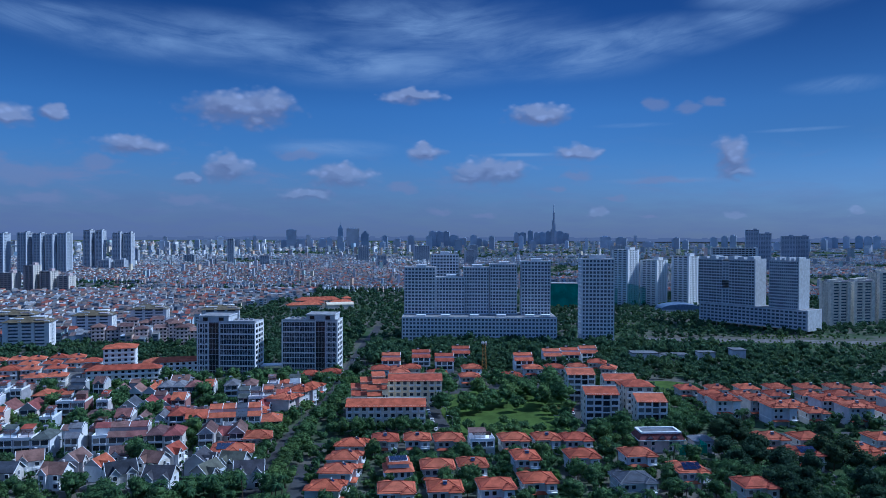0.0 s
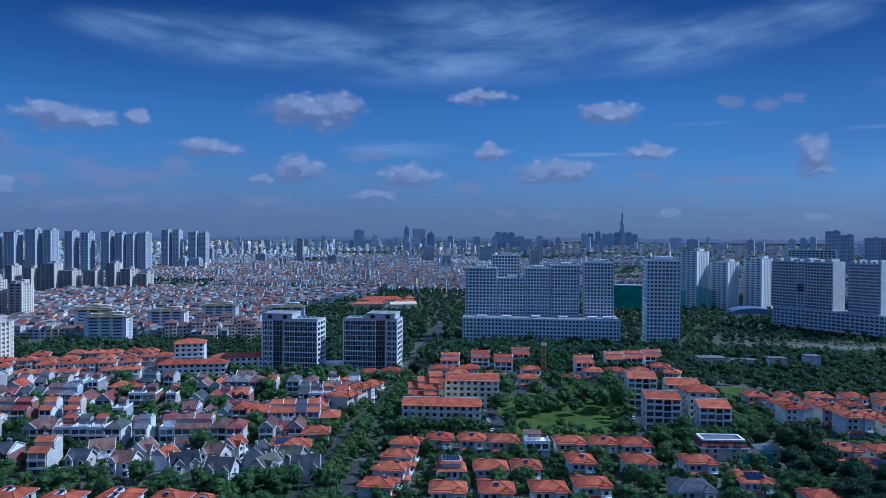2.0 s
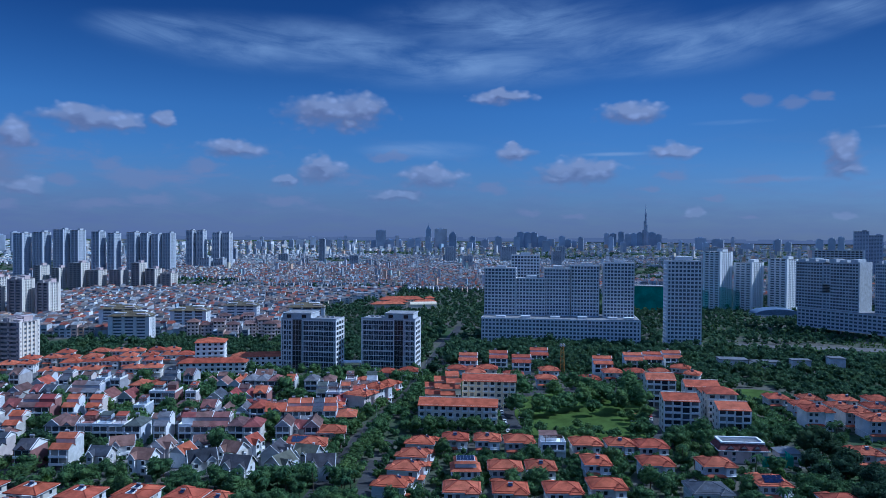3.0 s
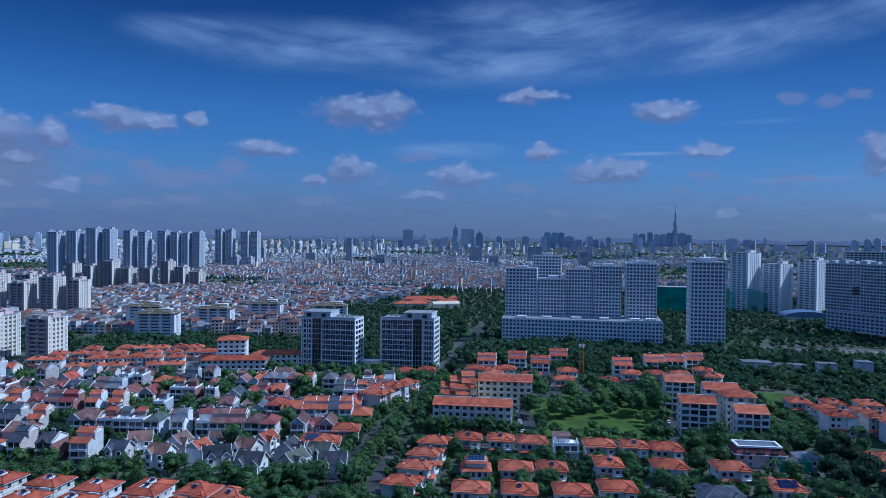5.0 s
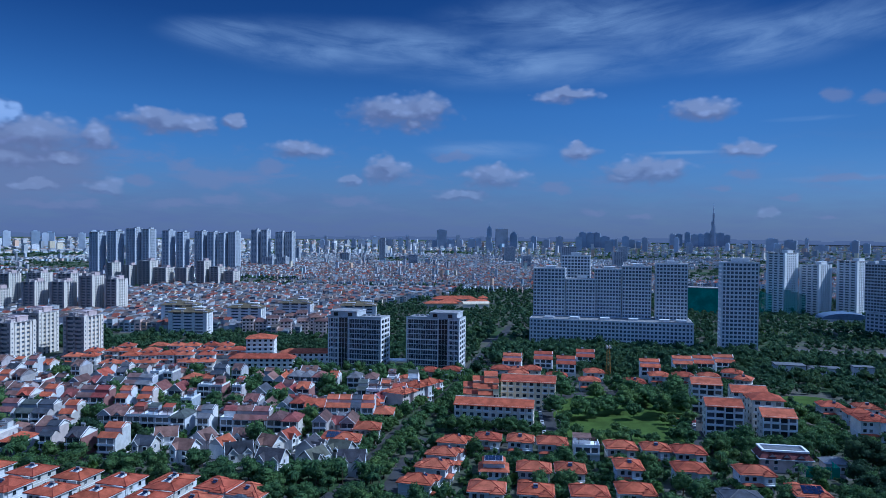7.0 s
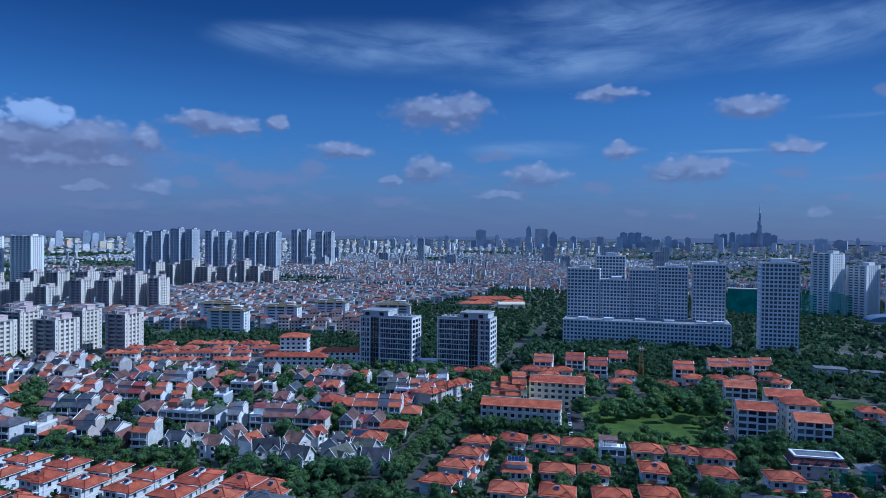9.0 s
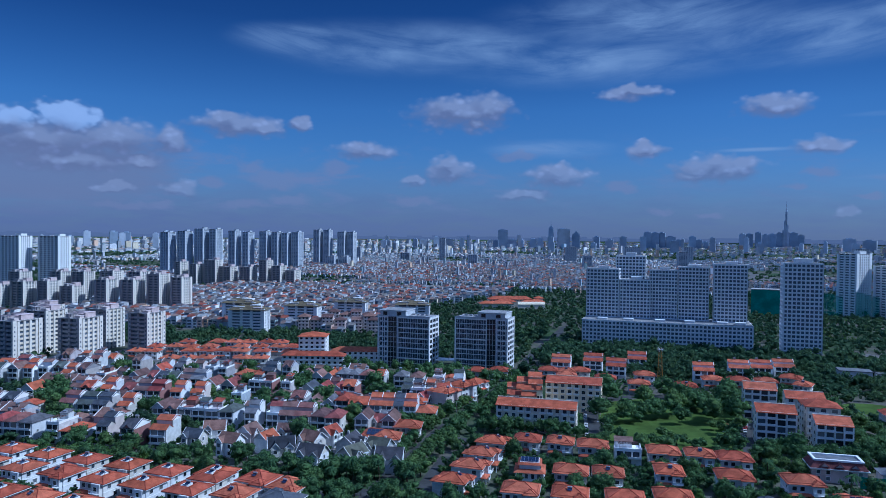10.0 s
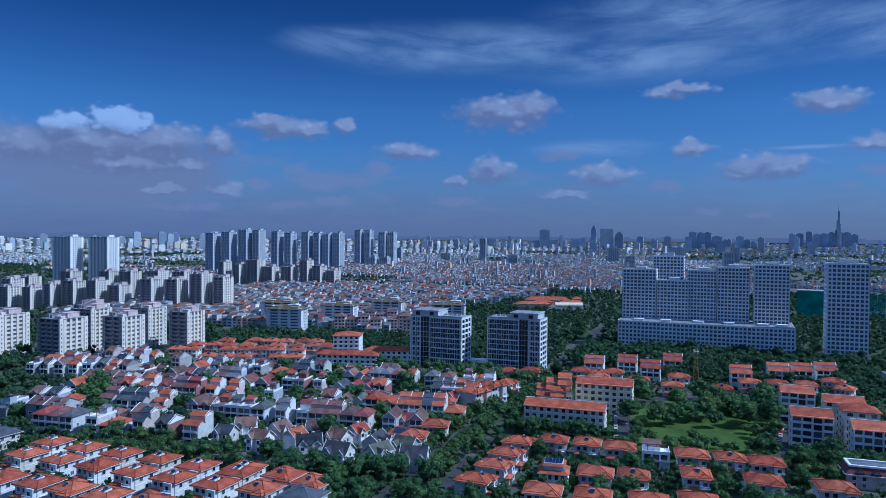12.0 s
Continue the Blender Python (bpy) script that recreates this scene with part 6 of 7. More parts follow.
for x, y, w, d, h in ((212, 532, 20, 12, 6), (236, 531, 20, 10, 4.5), (284, 523, 10, 10, 9), (260, 527, 13, 8, 6.5)):
    e = thing("low_building", x, y, -6, "low flat-roofed white service building among trees", "building", "service buildings")
    part("wall", Shape().box(-w / 2, -d / 2, 0, w / 2, d / 2, h).mesh("wall", WALL_PALE), e)
    part("roof", Shape().box(-w / 2 - 0.4, -d / 2 - 0.4, h, w / 2 + 0.4, d / 2 + 0.4, h + 0.5, 0, True).mesh("roof", SHEET_GREY), e)
    windows(e, [(-w / 2 + 2 + i * 3, -d / 2, 1.2, 0) for i in range(int(w / 3.2))], 1.6, 1.4)
    claim(x, y - 6, w + 2, d + 16)
e = thing("construction_block", 262, 955, -12, "block wrapped in green construction netting", "building site")
part("safety_net", Shape().box(-24, -10, 0, 24, 10, 32).mesh("safety_net", NET), e)
part("roof_deck", Shape().box(-24.4, -10.4, 32, 24.4, 10.4, 33, 0, True).mesh("roof_deck", CONCRETE), e)
claim(262, 955, 52, 26)

# building yard beside the pink villa
e = thing("site_fence", 140, 301, -3, "green netting fence on thin poles round a building yard", "fence")
for i in range(5):
    part("post", Shape().tube((0, 0, 0), (0, 0, 5.2), 0.07, 0.07, 6).mesh("post", METAL), e, i * 3.2 - 6.4, -5)
    if i < 4:
        part("net_panel", Shape().box(0.1, -0.03, 0.2, 3.1, 0.03, 4.8, 0, True).mesh("net_panel", NET), e, i * 3.2 - 6.4, -5)
for i in range(4):
    part("post", Shape().tube((0, 0, 0), (0, 0, 5.2), 0.07, 0.07, 6).mesh("post", METAL), e, 6.4, -2 + i * 3)
    part("net_panel", Shape().box(-0.03, -2.9, 0.2, 0.03, -0.1, 4.8, 0, True).mesh("net_panel", NET), e, 6.4, -2 + i * 3)
claim(140, 301, 14, 12)
e = thing("workshop", 149, 308, -3, "small grey workshop under a low grey roof", "house")
part("wall", Shape().box(-4.5, -4, 0, 4.5, 4, 3.8).mesh("wall", WALL_GREY), e)
part("roof", Shape().hip(-4.5, -4, 4.5, 4, 3.9, 5.8, over=0.7).mesh("roof", surface("grey_sheet", (0.24, 0.25, 0.27), 0.6, 0.05, 0.3, 0.9)), e)
windows(e, [(-2, -4, 1.2, 0), (2, -4, 1.2, 0)], 1.4, 1.4)
claim(149, 308, 11, 10)
# guard house at the park road
e = thing("guard_house", 99, 371, -6, "small guard house with a red tile roof", "guard house")
part("wall", Shape().box(-2, -1.6, 0, 2, 1.6, 2.6).mesh("wall", WALL_VILLA), e)
part("roof", Shape().hip(-2, -1.6, 2, 1.6, 2.7, 4.0, over=0.7).mesh("roof", ROOF_RED), e)
windows(e, [(0, -1.6, 0.9, 0)], 1.6, 1.2)
claim(99, 371, 7, 6)
# small yellow object of unknown kind by the apartments, given a stall's shape
e = thing("kiosk", -6, 344.6, 2, "small yellow object of unclear kind, built as a stall", "kiosk")
part("body", Shape().box(-1.9, -0.9, 0, 1.9, 0.9, 1.1).mesh("body", YELLOW), e)
part("awning", Shape().box(-2.2, -1.6, 2.4, 2.2, 1.0, 2.6, 0, True).mesh("awning", surface("yellow_canvas", (0.62, 0.36, 0.04), 0.8, 0.05, 0.2, 2.0)), e)
for px in (-1.8, 1.8):
    part("post", box_mesh("post", 0.1, 0.1, 1.4, METAL), e, px, -0.8, 1.05)
claim(-6, 344.6, 5, 5)


# ---- street lamps along the avenue and the park ----
def make_lamp():
    e = thing("street_lamp", -12, 510, 0, "grey steel street lamp with a curved arm", "street lamp", "street lamps")
    part("pole", Shape().tube((0, 0, 0), (0, 0, 8.2), 0.11, 0.07, 7).mesh("pole", METAL), e)
    part("arm", Shape().tube((0, 0, 8.1), (1.0, 0, 8.9), 0.06, 0.05, 5).tube((1.0, 0, 8.9), (2.2, 0, 9.0), 0.05, 0.05, 5).mesh("arm", METAL), e)
    part("head", Shape().box(2.0, -0.16, 8.86, 2.8, 0.16, 9.04, 0, True).mesh("head", WALL_GREY), e)
    return e


lamp = make_lamp()
for i in range(11):
    k = i / 10
    copy_thing(lamp, pose(-44 + 33 * k + (4.6 if i % 2 else -4.6), 350 + 150 * k, 0.0, 0, 0, 0 if i % 2 == 0 else 180))
for i in range(5):
    copy_thing(lamp, pose(38.2 - 0.8 * i, 340 + 18 * i, 0.0, 0, 0, 180))

# telecom mast in ochre lattice
e = thing("telecom_mast", 80, 497, 0, "ochre steel lattice mast with white antennas", "mast")
s = Shape()
for sx, sy in ((-1, -1), (1, -1), (1, 1), (-1, 1)):
    s.tube((sx * 1.6, sy * 1.6, 0), (sx * 0.8, sy * 0.8, 21), 0.16, 0.12, 5)
for k in range(9):
    z0, z1 = k * 2.33, (k + 1) * 2.33
    a, b = 1.6 - 0.8 * z0 / 21, 1.6 - 0.8 * z1 / 21
    for p, q in (((-a, -a, z0), (b, -b, z1)), ((a, -a, z0), (b, b, z1)), ((a, a, z0), (-b, b, z1)), ((-a, a, z0), (-b, -b, z1)), ((-b, -b, z1), (b, -b, z1)), ((b, -b, z1), (b, b, z1)), ((b, b, z1), (-b, b, z1)), ((-b, b, z1), (-b, -b, z1))):
        s.tube(p, q, 0.07, 0.07, 4)
part("lattice", s.mesh("lattice", YELLOW), e)
for i in range(6):
    a = 2 * math.pi * i / 6
    part("antenna", box_mesh("antenna", 0.4, 0.25, 2.4, WALL_WHITE), e, 1.7 * math.cos(a), 1.7 * math.sin(a), 19.2, math.degrees(a) + 90)
part("antenna_ring", Shape().box(-1.8, -1.8, 20.2, 1.8, 1.8, 20.4, 0, True).mesh("antenna_ring", METAL), e)
claim(80, 497, 5, 5)
tagged(new("boundary_wall", Shape().box(84, 519, 0, 160, 519.4, 2.6).mesh("boundary_wall", WALL_WHITE)), "long pale boundary wall under trees", "wall", kind="structure")


# ---- the skyline ----
def far_tower(x, y, w, h, label, mat=None, crown=0, spire=0.0):
    x, y, z, k = drawn_in(x, y, 0.0)
    turn = -math.degrees(math.atan2(x - MID_X, y - MID_Y)) + rng.uniform(-12, 12)
    e = thing("far_tower", x, y, turn, label, "tower", "skyline towers")
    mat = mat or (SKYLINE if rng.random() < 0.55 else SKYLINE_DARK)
    top = MID_Z + (h - MID_Z) * k
    w, d = w * k, 30 * k
    s = Shape().box(-w / 2, -d / 2, 0, w / 2, d / 2, top)
    if crown == 0:
        part("plant_room", Shape().box(-w * 0.28, -d * 0.3, 0, w * 0.2, d * 0.3, 5).mesh("plant_room", mat), e, 0, 0, top)
    else:
        for i in range(crown):
            f = 1 - (i + 1) / (crown + 1)
            part("setback", Shape().box(-w / 2 * f, -d / 2 * f, 0, w / 2 * f, d / 2 * f, 9).mesh("setback", mat), e, 0, 0, top + 9 * i)
    part("shaft", s.mesh("shaft", mat), e)
    if spire:
        part("spire", Shape().tube((0, 0, top + 9 * crown), (0, 0, top + 9 * crown + spire), 1.6, 0.3, 6).mesh("spire", mat), e)


GREY_TOWER, BLUE_TOWER = "distant grey high-rise in the haze", "distant blue glass high-rise in the haze"
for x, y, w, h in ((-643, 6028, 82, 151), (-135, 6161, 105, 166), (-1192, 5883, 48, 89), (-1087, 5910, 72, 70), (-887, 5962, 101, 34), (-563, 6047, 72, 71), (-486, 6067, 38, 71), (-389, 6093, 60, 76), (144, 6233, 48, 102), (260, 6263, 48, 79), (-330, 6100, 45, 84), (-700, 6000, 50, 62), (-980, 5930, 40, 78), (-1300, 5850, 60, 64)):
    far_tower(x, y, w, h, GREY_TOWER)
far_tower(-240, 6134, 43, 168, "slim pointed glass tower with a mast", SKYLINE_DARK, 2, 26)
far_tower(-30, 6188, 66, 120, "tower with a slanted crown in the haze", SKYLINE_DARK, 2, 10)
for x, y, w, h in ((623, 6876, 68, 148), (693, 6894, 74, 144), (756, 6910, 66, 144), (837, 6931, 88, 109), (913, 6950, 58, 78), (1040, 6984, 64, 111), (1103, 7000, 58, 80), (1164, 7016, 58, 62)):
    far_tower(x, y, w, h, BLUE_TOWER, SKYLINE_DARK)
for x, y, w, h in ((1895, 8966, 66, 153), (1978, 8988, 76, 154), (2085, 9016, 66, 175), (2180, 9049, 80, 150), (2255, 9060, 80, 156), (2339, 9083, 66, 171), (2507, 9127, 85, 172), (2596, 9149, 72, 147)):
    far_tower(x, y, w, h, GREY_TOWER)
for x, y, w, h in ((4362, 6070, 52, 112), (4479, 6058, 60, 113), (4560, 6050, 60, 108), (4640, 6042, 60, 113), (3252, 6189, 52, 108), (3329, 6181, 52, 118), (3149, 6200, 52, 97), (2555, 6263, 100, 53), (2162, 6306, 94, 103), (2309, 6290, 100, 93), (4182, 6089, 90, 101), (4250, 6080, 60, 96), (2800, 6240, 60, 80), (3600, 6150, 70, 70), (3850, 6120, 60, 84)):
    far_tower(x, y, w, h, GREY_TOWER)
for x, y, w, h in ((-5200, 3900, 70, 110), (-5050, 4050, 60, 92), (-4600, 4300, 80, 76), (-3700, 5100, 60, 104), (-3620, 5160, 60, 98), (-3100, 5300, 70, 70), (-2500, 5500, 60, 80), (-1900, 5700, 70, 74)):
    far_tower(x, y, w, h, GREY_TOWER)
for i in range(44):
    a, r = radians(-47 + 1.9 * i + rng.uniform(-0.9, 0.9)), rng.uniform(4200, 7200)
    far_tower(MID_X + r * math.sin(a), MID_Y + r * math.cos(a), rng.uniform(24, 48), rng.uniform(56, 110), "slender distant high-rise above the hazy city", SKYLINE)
# the tallest: a bundle of stepped shafts under a spire
x, y, z, k = drawn_in(2417, 9109, 0.0)
e = thing("skyscraper", x, y, -15, "very tall stepped skyscraper with a spire, far off in haze", "skyscraper")
zz = lambda h: MID_Z + (h - MID_Z) * k
steps = [(-30, 20, 205), (-14, 20, 320), (0, 22, 420), (14, 20, 270), (30, 18, 180)]
for dx, w, h in steps:
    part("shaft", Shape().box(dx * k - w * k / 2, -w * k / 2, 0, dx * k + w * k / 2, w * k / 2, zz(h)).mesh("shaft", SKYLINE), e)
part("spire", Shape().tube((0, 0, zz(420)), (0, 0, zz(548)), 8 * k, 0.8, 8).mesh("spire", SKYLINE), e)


# a glowing haze-blue ring put in for the last land and towns
def make_rim():
    m = bpy.data.materials.new("far_haze_glow")
    m.use_nodes = True
    b = m.node_tree.nodes["Principled BSDF"]
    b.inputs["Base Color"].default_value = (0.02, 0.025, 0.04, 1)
    # the haze is given as emission; nothing here is a lamp
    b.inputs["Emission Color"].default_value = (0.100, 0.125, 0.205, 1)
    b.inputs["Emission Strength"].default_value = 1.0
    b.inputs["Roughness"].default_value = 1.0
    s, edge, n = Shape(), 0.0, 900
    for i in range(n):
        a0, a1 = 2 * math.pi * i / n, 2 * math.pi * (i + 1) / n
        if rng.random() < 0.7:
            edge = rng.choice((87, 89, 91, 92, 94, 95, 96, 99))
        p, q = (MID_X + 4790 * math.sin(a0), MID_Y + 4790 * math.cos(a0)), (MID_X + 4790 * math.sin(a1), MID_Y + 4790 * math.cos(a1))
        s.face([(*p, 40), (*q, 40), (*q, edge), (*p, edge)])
    tagged(new("backdrop", s.mesh("backdrop", m)), "glowing haze-blue backdrop in place of the distant city", "backdrop", kind="structure")


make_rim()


# ---- joined meshes for what nobody could count ----
def triangle_mesh(name, verts, tris, mats, slots=None, flat=False):
    me = bpy.data.meshes.new(name)
    verts, tris = np.asarray(verts, dtype=np.float32), np.asarray(tris, dtype=np.int32)
    me.vertices.add(len(verts))
    me.vertices.foreach_set("co", verts.ravel())
    me.loops.add(len(tris) * 3)
    me.loops.foreach_set("vertex_index", tris.ravel())
    me.polygons.add(len(tris))
    me.polygons.foreach_set("loop_start", np.arange(0, len(tris) * 3, 3, dtype=np.int32))
    for m in mats:
        me.materials.append(m)
    if slots is not None:
        me.polygons.foreach_set("material_index", np.asarray(slots, dtype=np.int32))
    me.update(calc_edges=True)
    if flat:
        me.shade_flat()
    return me


BOX_V = np.array([(-.5, -.5, 0), (.5, -.5, 0), (.5, .5, 0), (-.5, .5, 0), (-.5, -.5, 1), (.5, -.5, 1), (.5, .5, 1), (-.5, .5, 1)])
BOX_F = np.array([(0, 1, 5), (0, 5, 4), (1, 2, 6), (1, 6, 5), (2, 3, 7), (2, 7, 6), (3, 0, 4), (3, 4, 7), (4, 5, 6), (4, 6, 7)])
ROOF_V = np.array([(-.55, -.55, 0), (.55, -.55, 0), (.55, .55, 0), (-.55, .55, 0), (-.5, 0, 1), (.5, 0, 1)])
ROOF_F = np.array([(0, 1, 5), (0, 5, 4), (1, 2, 5), (2, 3, 4), (2, 4, 5), (3, 0, 4)])


def spread_out(base_v, base_f, x, y, z, turn, sx, sy, sz):
    """Many copies of one small mesh as a single pair of arrays."""
    c, s = np.cos(turn)[:, None], np.sin(turn)[:, None]
    vx, vy, vz = base_v[:, 0][None] * sx[:, None], base_v[:, 1][None] * sy[:, None], base_v[:, 2][None] * sz[:, None]
    v = np.stack([vx * c - vy * s + x[:, None], vx * s + vy * c + y[:, None], vz + z[:, None]], axis=2).reshape(-1, 3)
    f = (base_f[None] + (np.arange(len(x)) * len(base_v))[:, None, None]).reshape(-1, 3)
    return v, f


def free_mask(x, y, gap):
    ok = np.ones(len(x), dtype=bool)
    for cx, cy, hw, hd, a in TAKEN:
        dx, dy = x - cx, y - cy
        u, v = dx * math.cos(a) + dy * math.sin(a), -dx * math.sin(a) + dy * math.cos(a)
        ok &= ~((np.abs(u) < hw + gap) & (np.abs(v) < hd + gap))
    return ok


def waves(x, y, size, seed):
    """A cheap smooth field between -1 and 1, for uneven patches."""
    a = np.sin(x / size + seed) * np.cos(y / size * 1.13 - seed * 0.7)
    return 0.6 * a + 0.4 * np.sin((x + 1.7 * y) / size * 1.9 + seed * 2.1) * np.cos((y - 0.6 * x) / size * 2.3)


nr = np.random.RandomState(5)


def grid_points(x0, y0, x1, y1, step, jitter=0.4):
    gx, gy = np.meshgrid(np.arange(x0, x1, step), np.arange(y0, y1, step))
    gx, gy = gx.ravel().astype(float), gy.ravel().astype(float)
    return gx + nr.uniform(-jitter, jitter, len(gx)) * step, gy + nr.uniform(-jitter, jitter, len(gy)) * step


QUAD_V = np.array([(-.5, 0, 0), (.5, 0, 0), (.5, 0, 1), (-.5, 0, 1)])
QUAD_F = np.array([(0, 1, 2), (0, 2, 3)])


def front_openings(x, y, z, turn, sx, sy, sz, storey):
    """Dark openings, one to a storey, a hand's width proud of each front."""
    out_v, out_f, k = [], [], 0
    for i in range(3):
        ok = sz > storey * (i + 0.9)
        v, f = spread_out(QUAD_V, QUAD_F, (x + np.sin(turn) * (sy / 2 + 0.1))[ok], (y - np.cos(turn) * (sy / 2 + 0.1))[ok], (z + storey * (i + 0.25))[ok], turn[ok], (sx * nr.uniform(0.45, 0.8, len(x)))[ok], sy[ok], np.full(int(ok.sum()), storey * 0.5))
        out_v.append(v), out_f.append(f + k)
        k += len(v)
    return np.concatenate(out_v), np.concatenate(out_f)


def house_mass(name, x, y, z, turn, sx, sy, sz, pitched, storey, panes, label, category):
    """Walls, some pitched roofs and dark openings of many small houses, joined."""
    wv, wf = spread_out(BOX_V, BOX_F, x, y, z, turn, sx, sy, sz)
    rv, rf = spread_out(ROOF_V, ROOF_F, x[pitched], y[pitched], (z + sz)[pitched] - 0.05, turn[pitched], sx[pitched], sy[pitched], nr.uniform(1.0, 2.6, int(pitched.sum())) * (storey / 3.0))
    pv, pf = front_openings(x[panes], y[panes], z[panes], turn[panes], sx[panes], sy[panes], sz[panes], storey)
    slots = np.zeros(len(wf))
    slots[np.tile(np.arange(10) >= 8, len(x)) & np.repeat(nr.rand(len(x)) < 0.82, 10)] = 1
    # openings take pale blue glass, softened as haze would do
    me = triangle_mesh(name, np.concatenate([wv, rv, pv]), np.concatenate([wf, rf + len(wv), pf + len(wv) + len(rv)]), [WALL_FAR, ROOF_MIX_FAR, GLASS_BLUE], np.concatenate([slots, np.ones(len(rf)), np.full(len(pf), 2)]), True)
    tagged(new(name, me), label, category, kind="stuff")


# house quarter in the middle distance: back-to-back rows of narrow houses along tree-lined lanes
LANE = 0.13
u, v = np.meshgrid(np.arange(-700, 300, 5.3), np.arange(560, 1300, 14.5))
row = np.round((v - 560) / 14.5).astype(int)
v = v + np.where(row % 2 == 0, 1.5, -1.5)
u, v, row = u.ravel() + nr.uniform(-0.4, 0.4, u.size), v.ravel() + nr.uniform(-0.9, 0.9, u.size), row.ravel()
x, y = u * math.cos(LANE) - (v - 560) * math.sin(LANE), 640 + u * math.sin(LANE) + (v - 560) * math.cos(LANE)
keep = (x > -600) & (y > 640) & (y < 1215) & (x < -185 + np.clip((y - 900) * 0.45, 0, 95)) & free_mask(x, y, 4) & (nr.rand(len(x)) < 0.86) & (waves(x, y, 60, 1.0) > -0.78)
x, y, row = x[keep], y[keep], row[keep]
turn = LANE + np.where(row % 2 == 0, 0.0, math.pi) + nr.uniform(-0.03, 0.03, len(x))
sx, sy, sz = nr.uniform(4.4, 5.6, len(x)), nr.uniform(9.5, 12.5, len(x)), nr.choice((6.2, 9.2, 9.4, 9.8, 12.2), len(x)) + nr.uniform(-0.5, 0.5, len(x))
house_mass("house_quarter", x, y, np.zeros(len(x)), turn, sx, sy, sz, nr.rand(len(x)) < 0.85, 3.0, row % 2 == 0, "dense rows of narrow white houses with mixed tile roofs", "houses")

# the city beyond, coarser with distance
bx, by, bs, br = [], [], [], []
r = 1230.0
while r < 13000:
    step = (0.0052 if r < 3600 else 0.0095) * r
    a = np.arange(-53, 45, math.degrees(step / r))
    aa = np.radians(a + nr.uniform(-0.12, 0.12, len(a)))
    rr = r + nr.uniform(-0.4, 0.4, len(a)) * step
    bx.append(MID_X + rr * np.sin(aa)), by.append(MID_Y + rr * np.cos(aa)), bs.append(np.full(len(a), step)), br.append(rr)
    r += step * 1.05
x, y, step, rr = (np.concatenate(q) for q in (bx, by, bs, br))
a = np.degrees(np.arctan2(x - MID_X, y - MID_Y))
left = a < 2 + 10 * np.sin(rr / 900)
keep = ~((rr < 1500) & ~left & (a < 20)) & (waves(x, y, 260, 3.3) > np.where(left, np.where(a < -30, -0.1, -0.52), -0.05)) & (waves(x, y, 55, 1.7) > -0.62)
keep &= ~((a < -36) & (rr < 2350) & (waves(x, y, 170, 2.0) > -0.35))
keep &= (nr.rand(len(x)) < np.where(left, 0.86, 0.74)) & ~((x > -640) & (x < -80) & (y < 1310)) & ((rr > 3000) | free_mask(x, y, 6))
x, y, step, rr, left = x[keep], y[keep], step[keep], rr[keep], left[keep]
away = np.where(rr < 2500, rr, 2500 + 2300 * (1 - np.exp(-(rr - 2500) / 2300)))
k = away / rr
count = len(x)
h = 7.0 + 3.6 * nr.rand(count) ** 1.5 + (nr.rand(count) < 0.01) * nr.uniform(4, 18, count) + (rr > 3500) * (nr.rand(count) < 0.03) * nr.uniform(8, 42, count)
px, py, pz = MID_X + (x - MID_X) * k, MID_Y + (y - MID_Y) * k, MID_Z * (1 - k)
turn = np.round(waves(x, y, 300, 0.7) * 2) * 0.35 + nr.uniform(-0.08, 0.08, count)
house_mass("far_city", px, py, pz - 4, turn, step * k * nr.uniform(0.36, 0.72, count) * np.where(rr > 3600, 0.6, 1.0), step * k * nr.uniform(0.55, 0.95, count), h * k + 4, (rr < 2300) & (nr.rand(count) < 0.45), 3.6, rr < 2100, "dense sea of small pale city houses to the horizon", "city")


# ---- trees ----
def ico(level):
    bm = bmesh.new()
    bmesh.ops.create_icosphere(bm, subdivisions=level, radius=1.0)
    v, f = np.array([q.co[:] for q in bm.verts]), np.array([[q.index for q in p.verts] for p in bm.faces])
    bm.free()
    return v, f


ICO_V, ICO_F = ico(1)
DOME_V, DOME_F = ico(2)


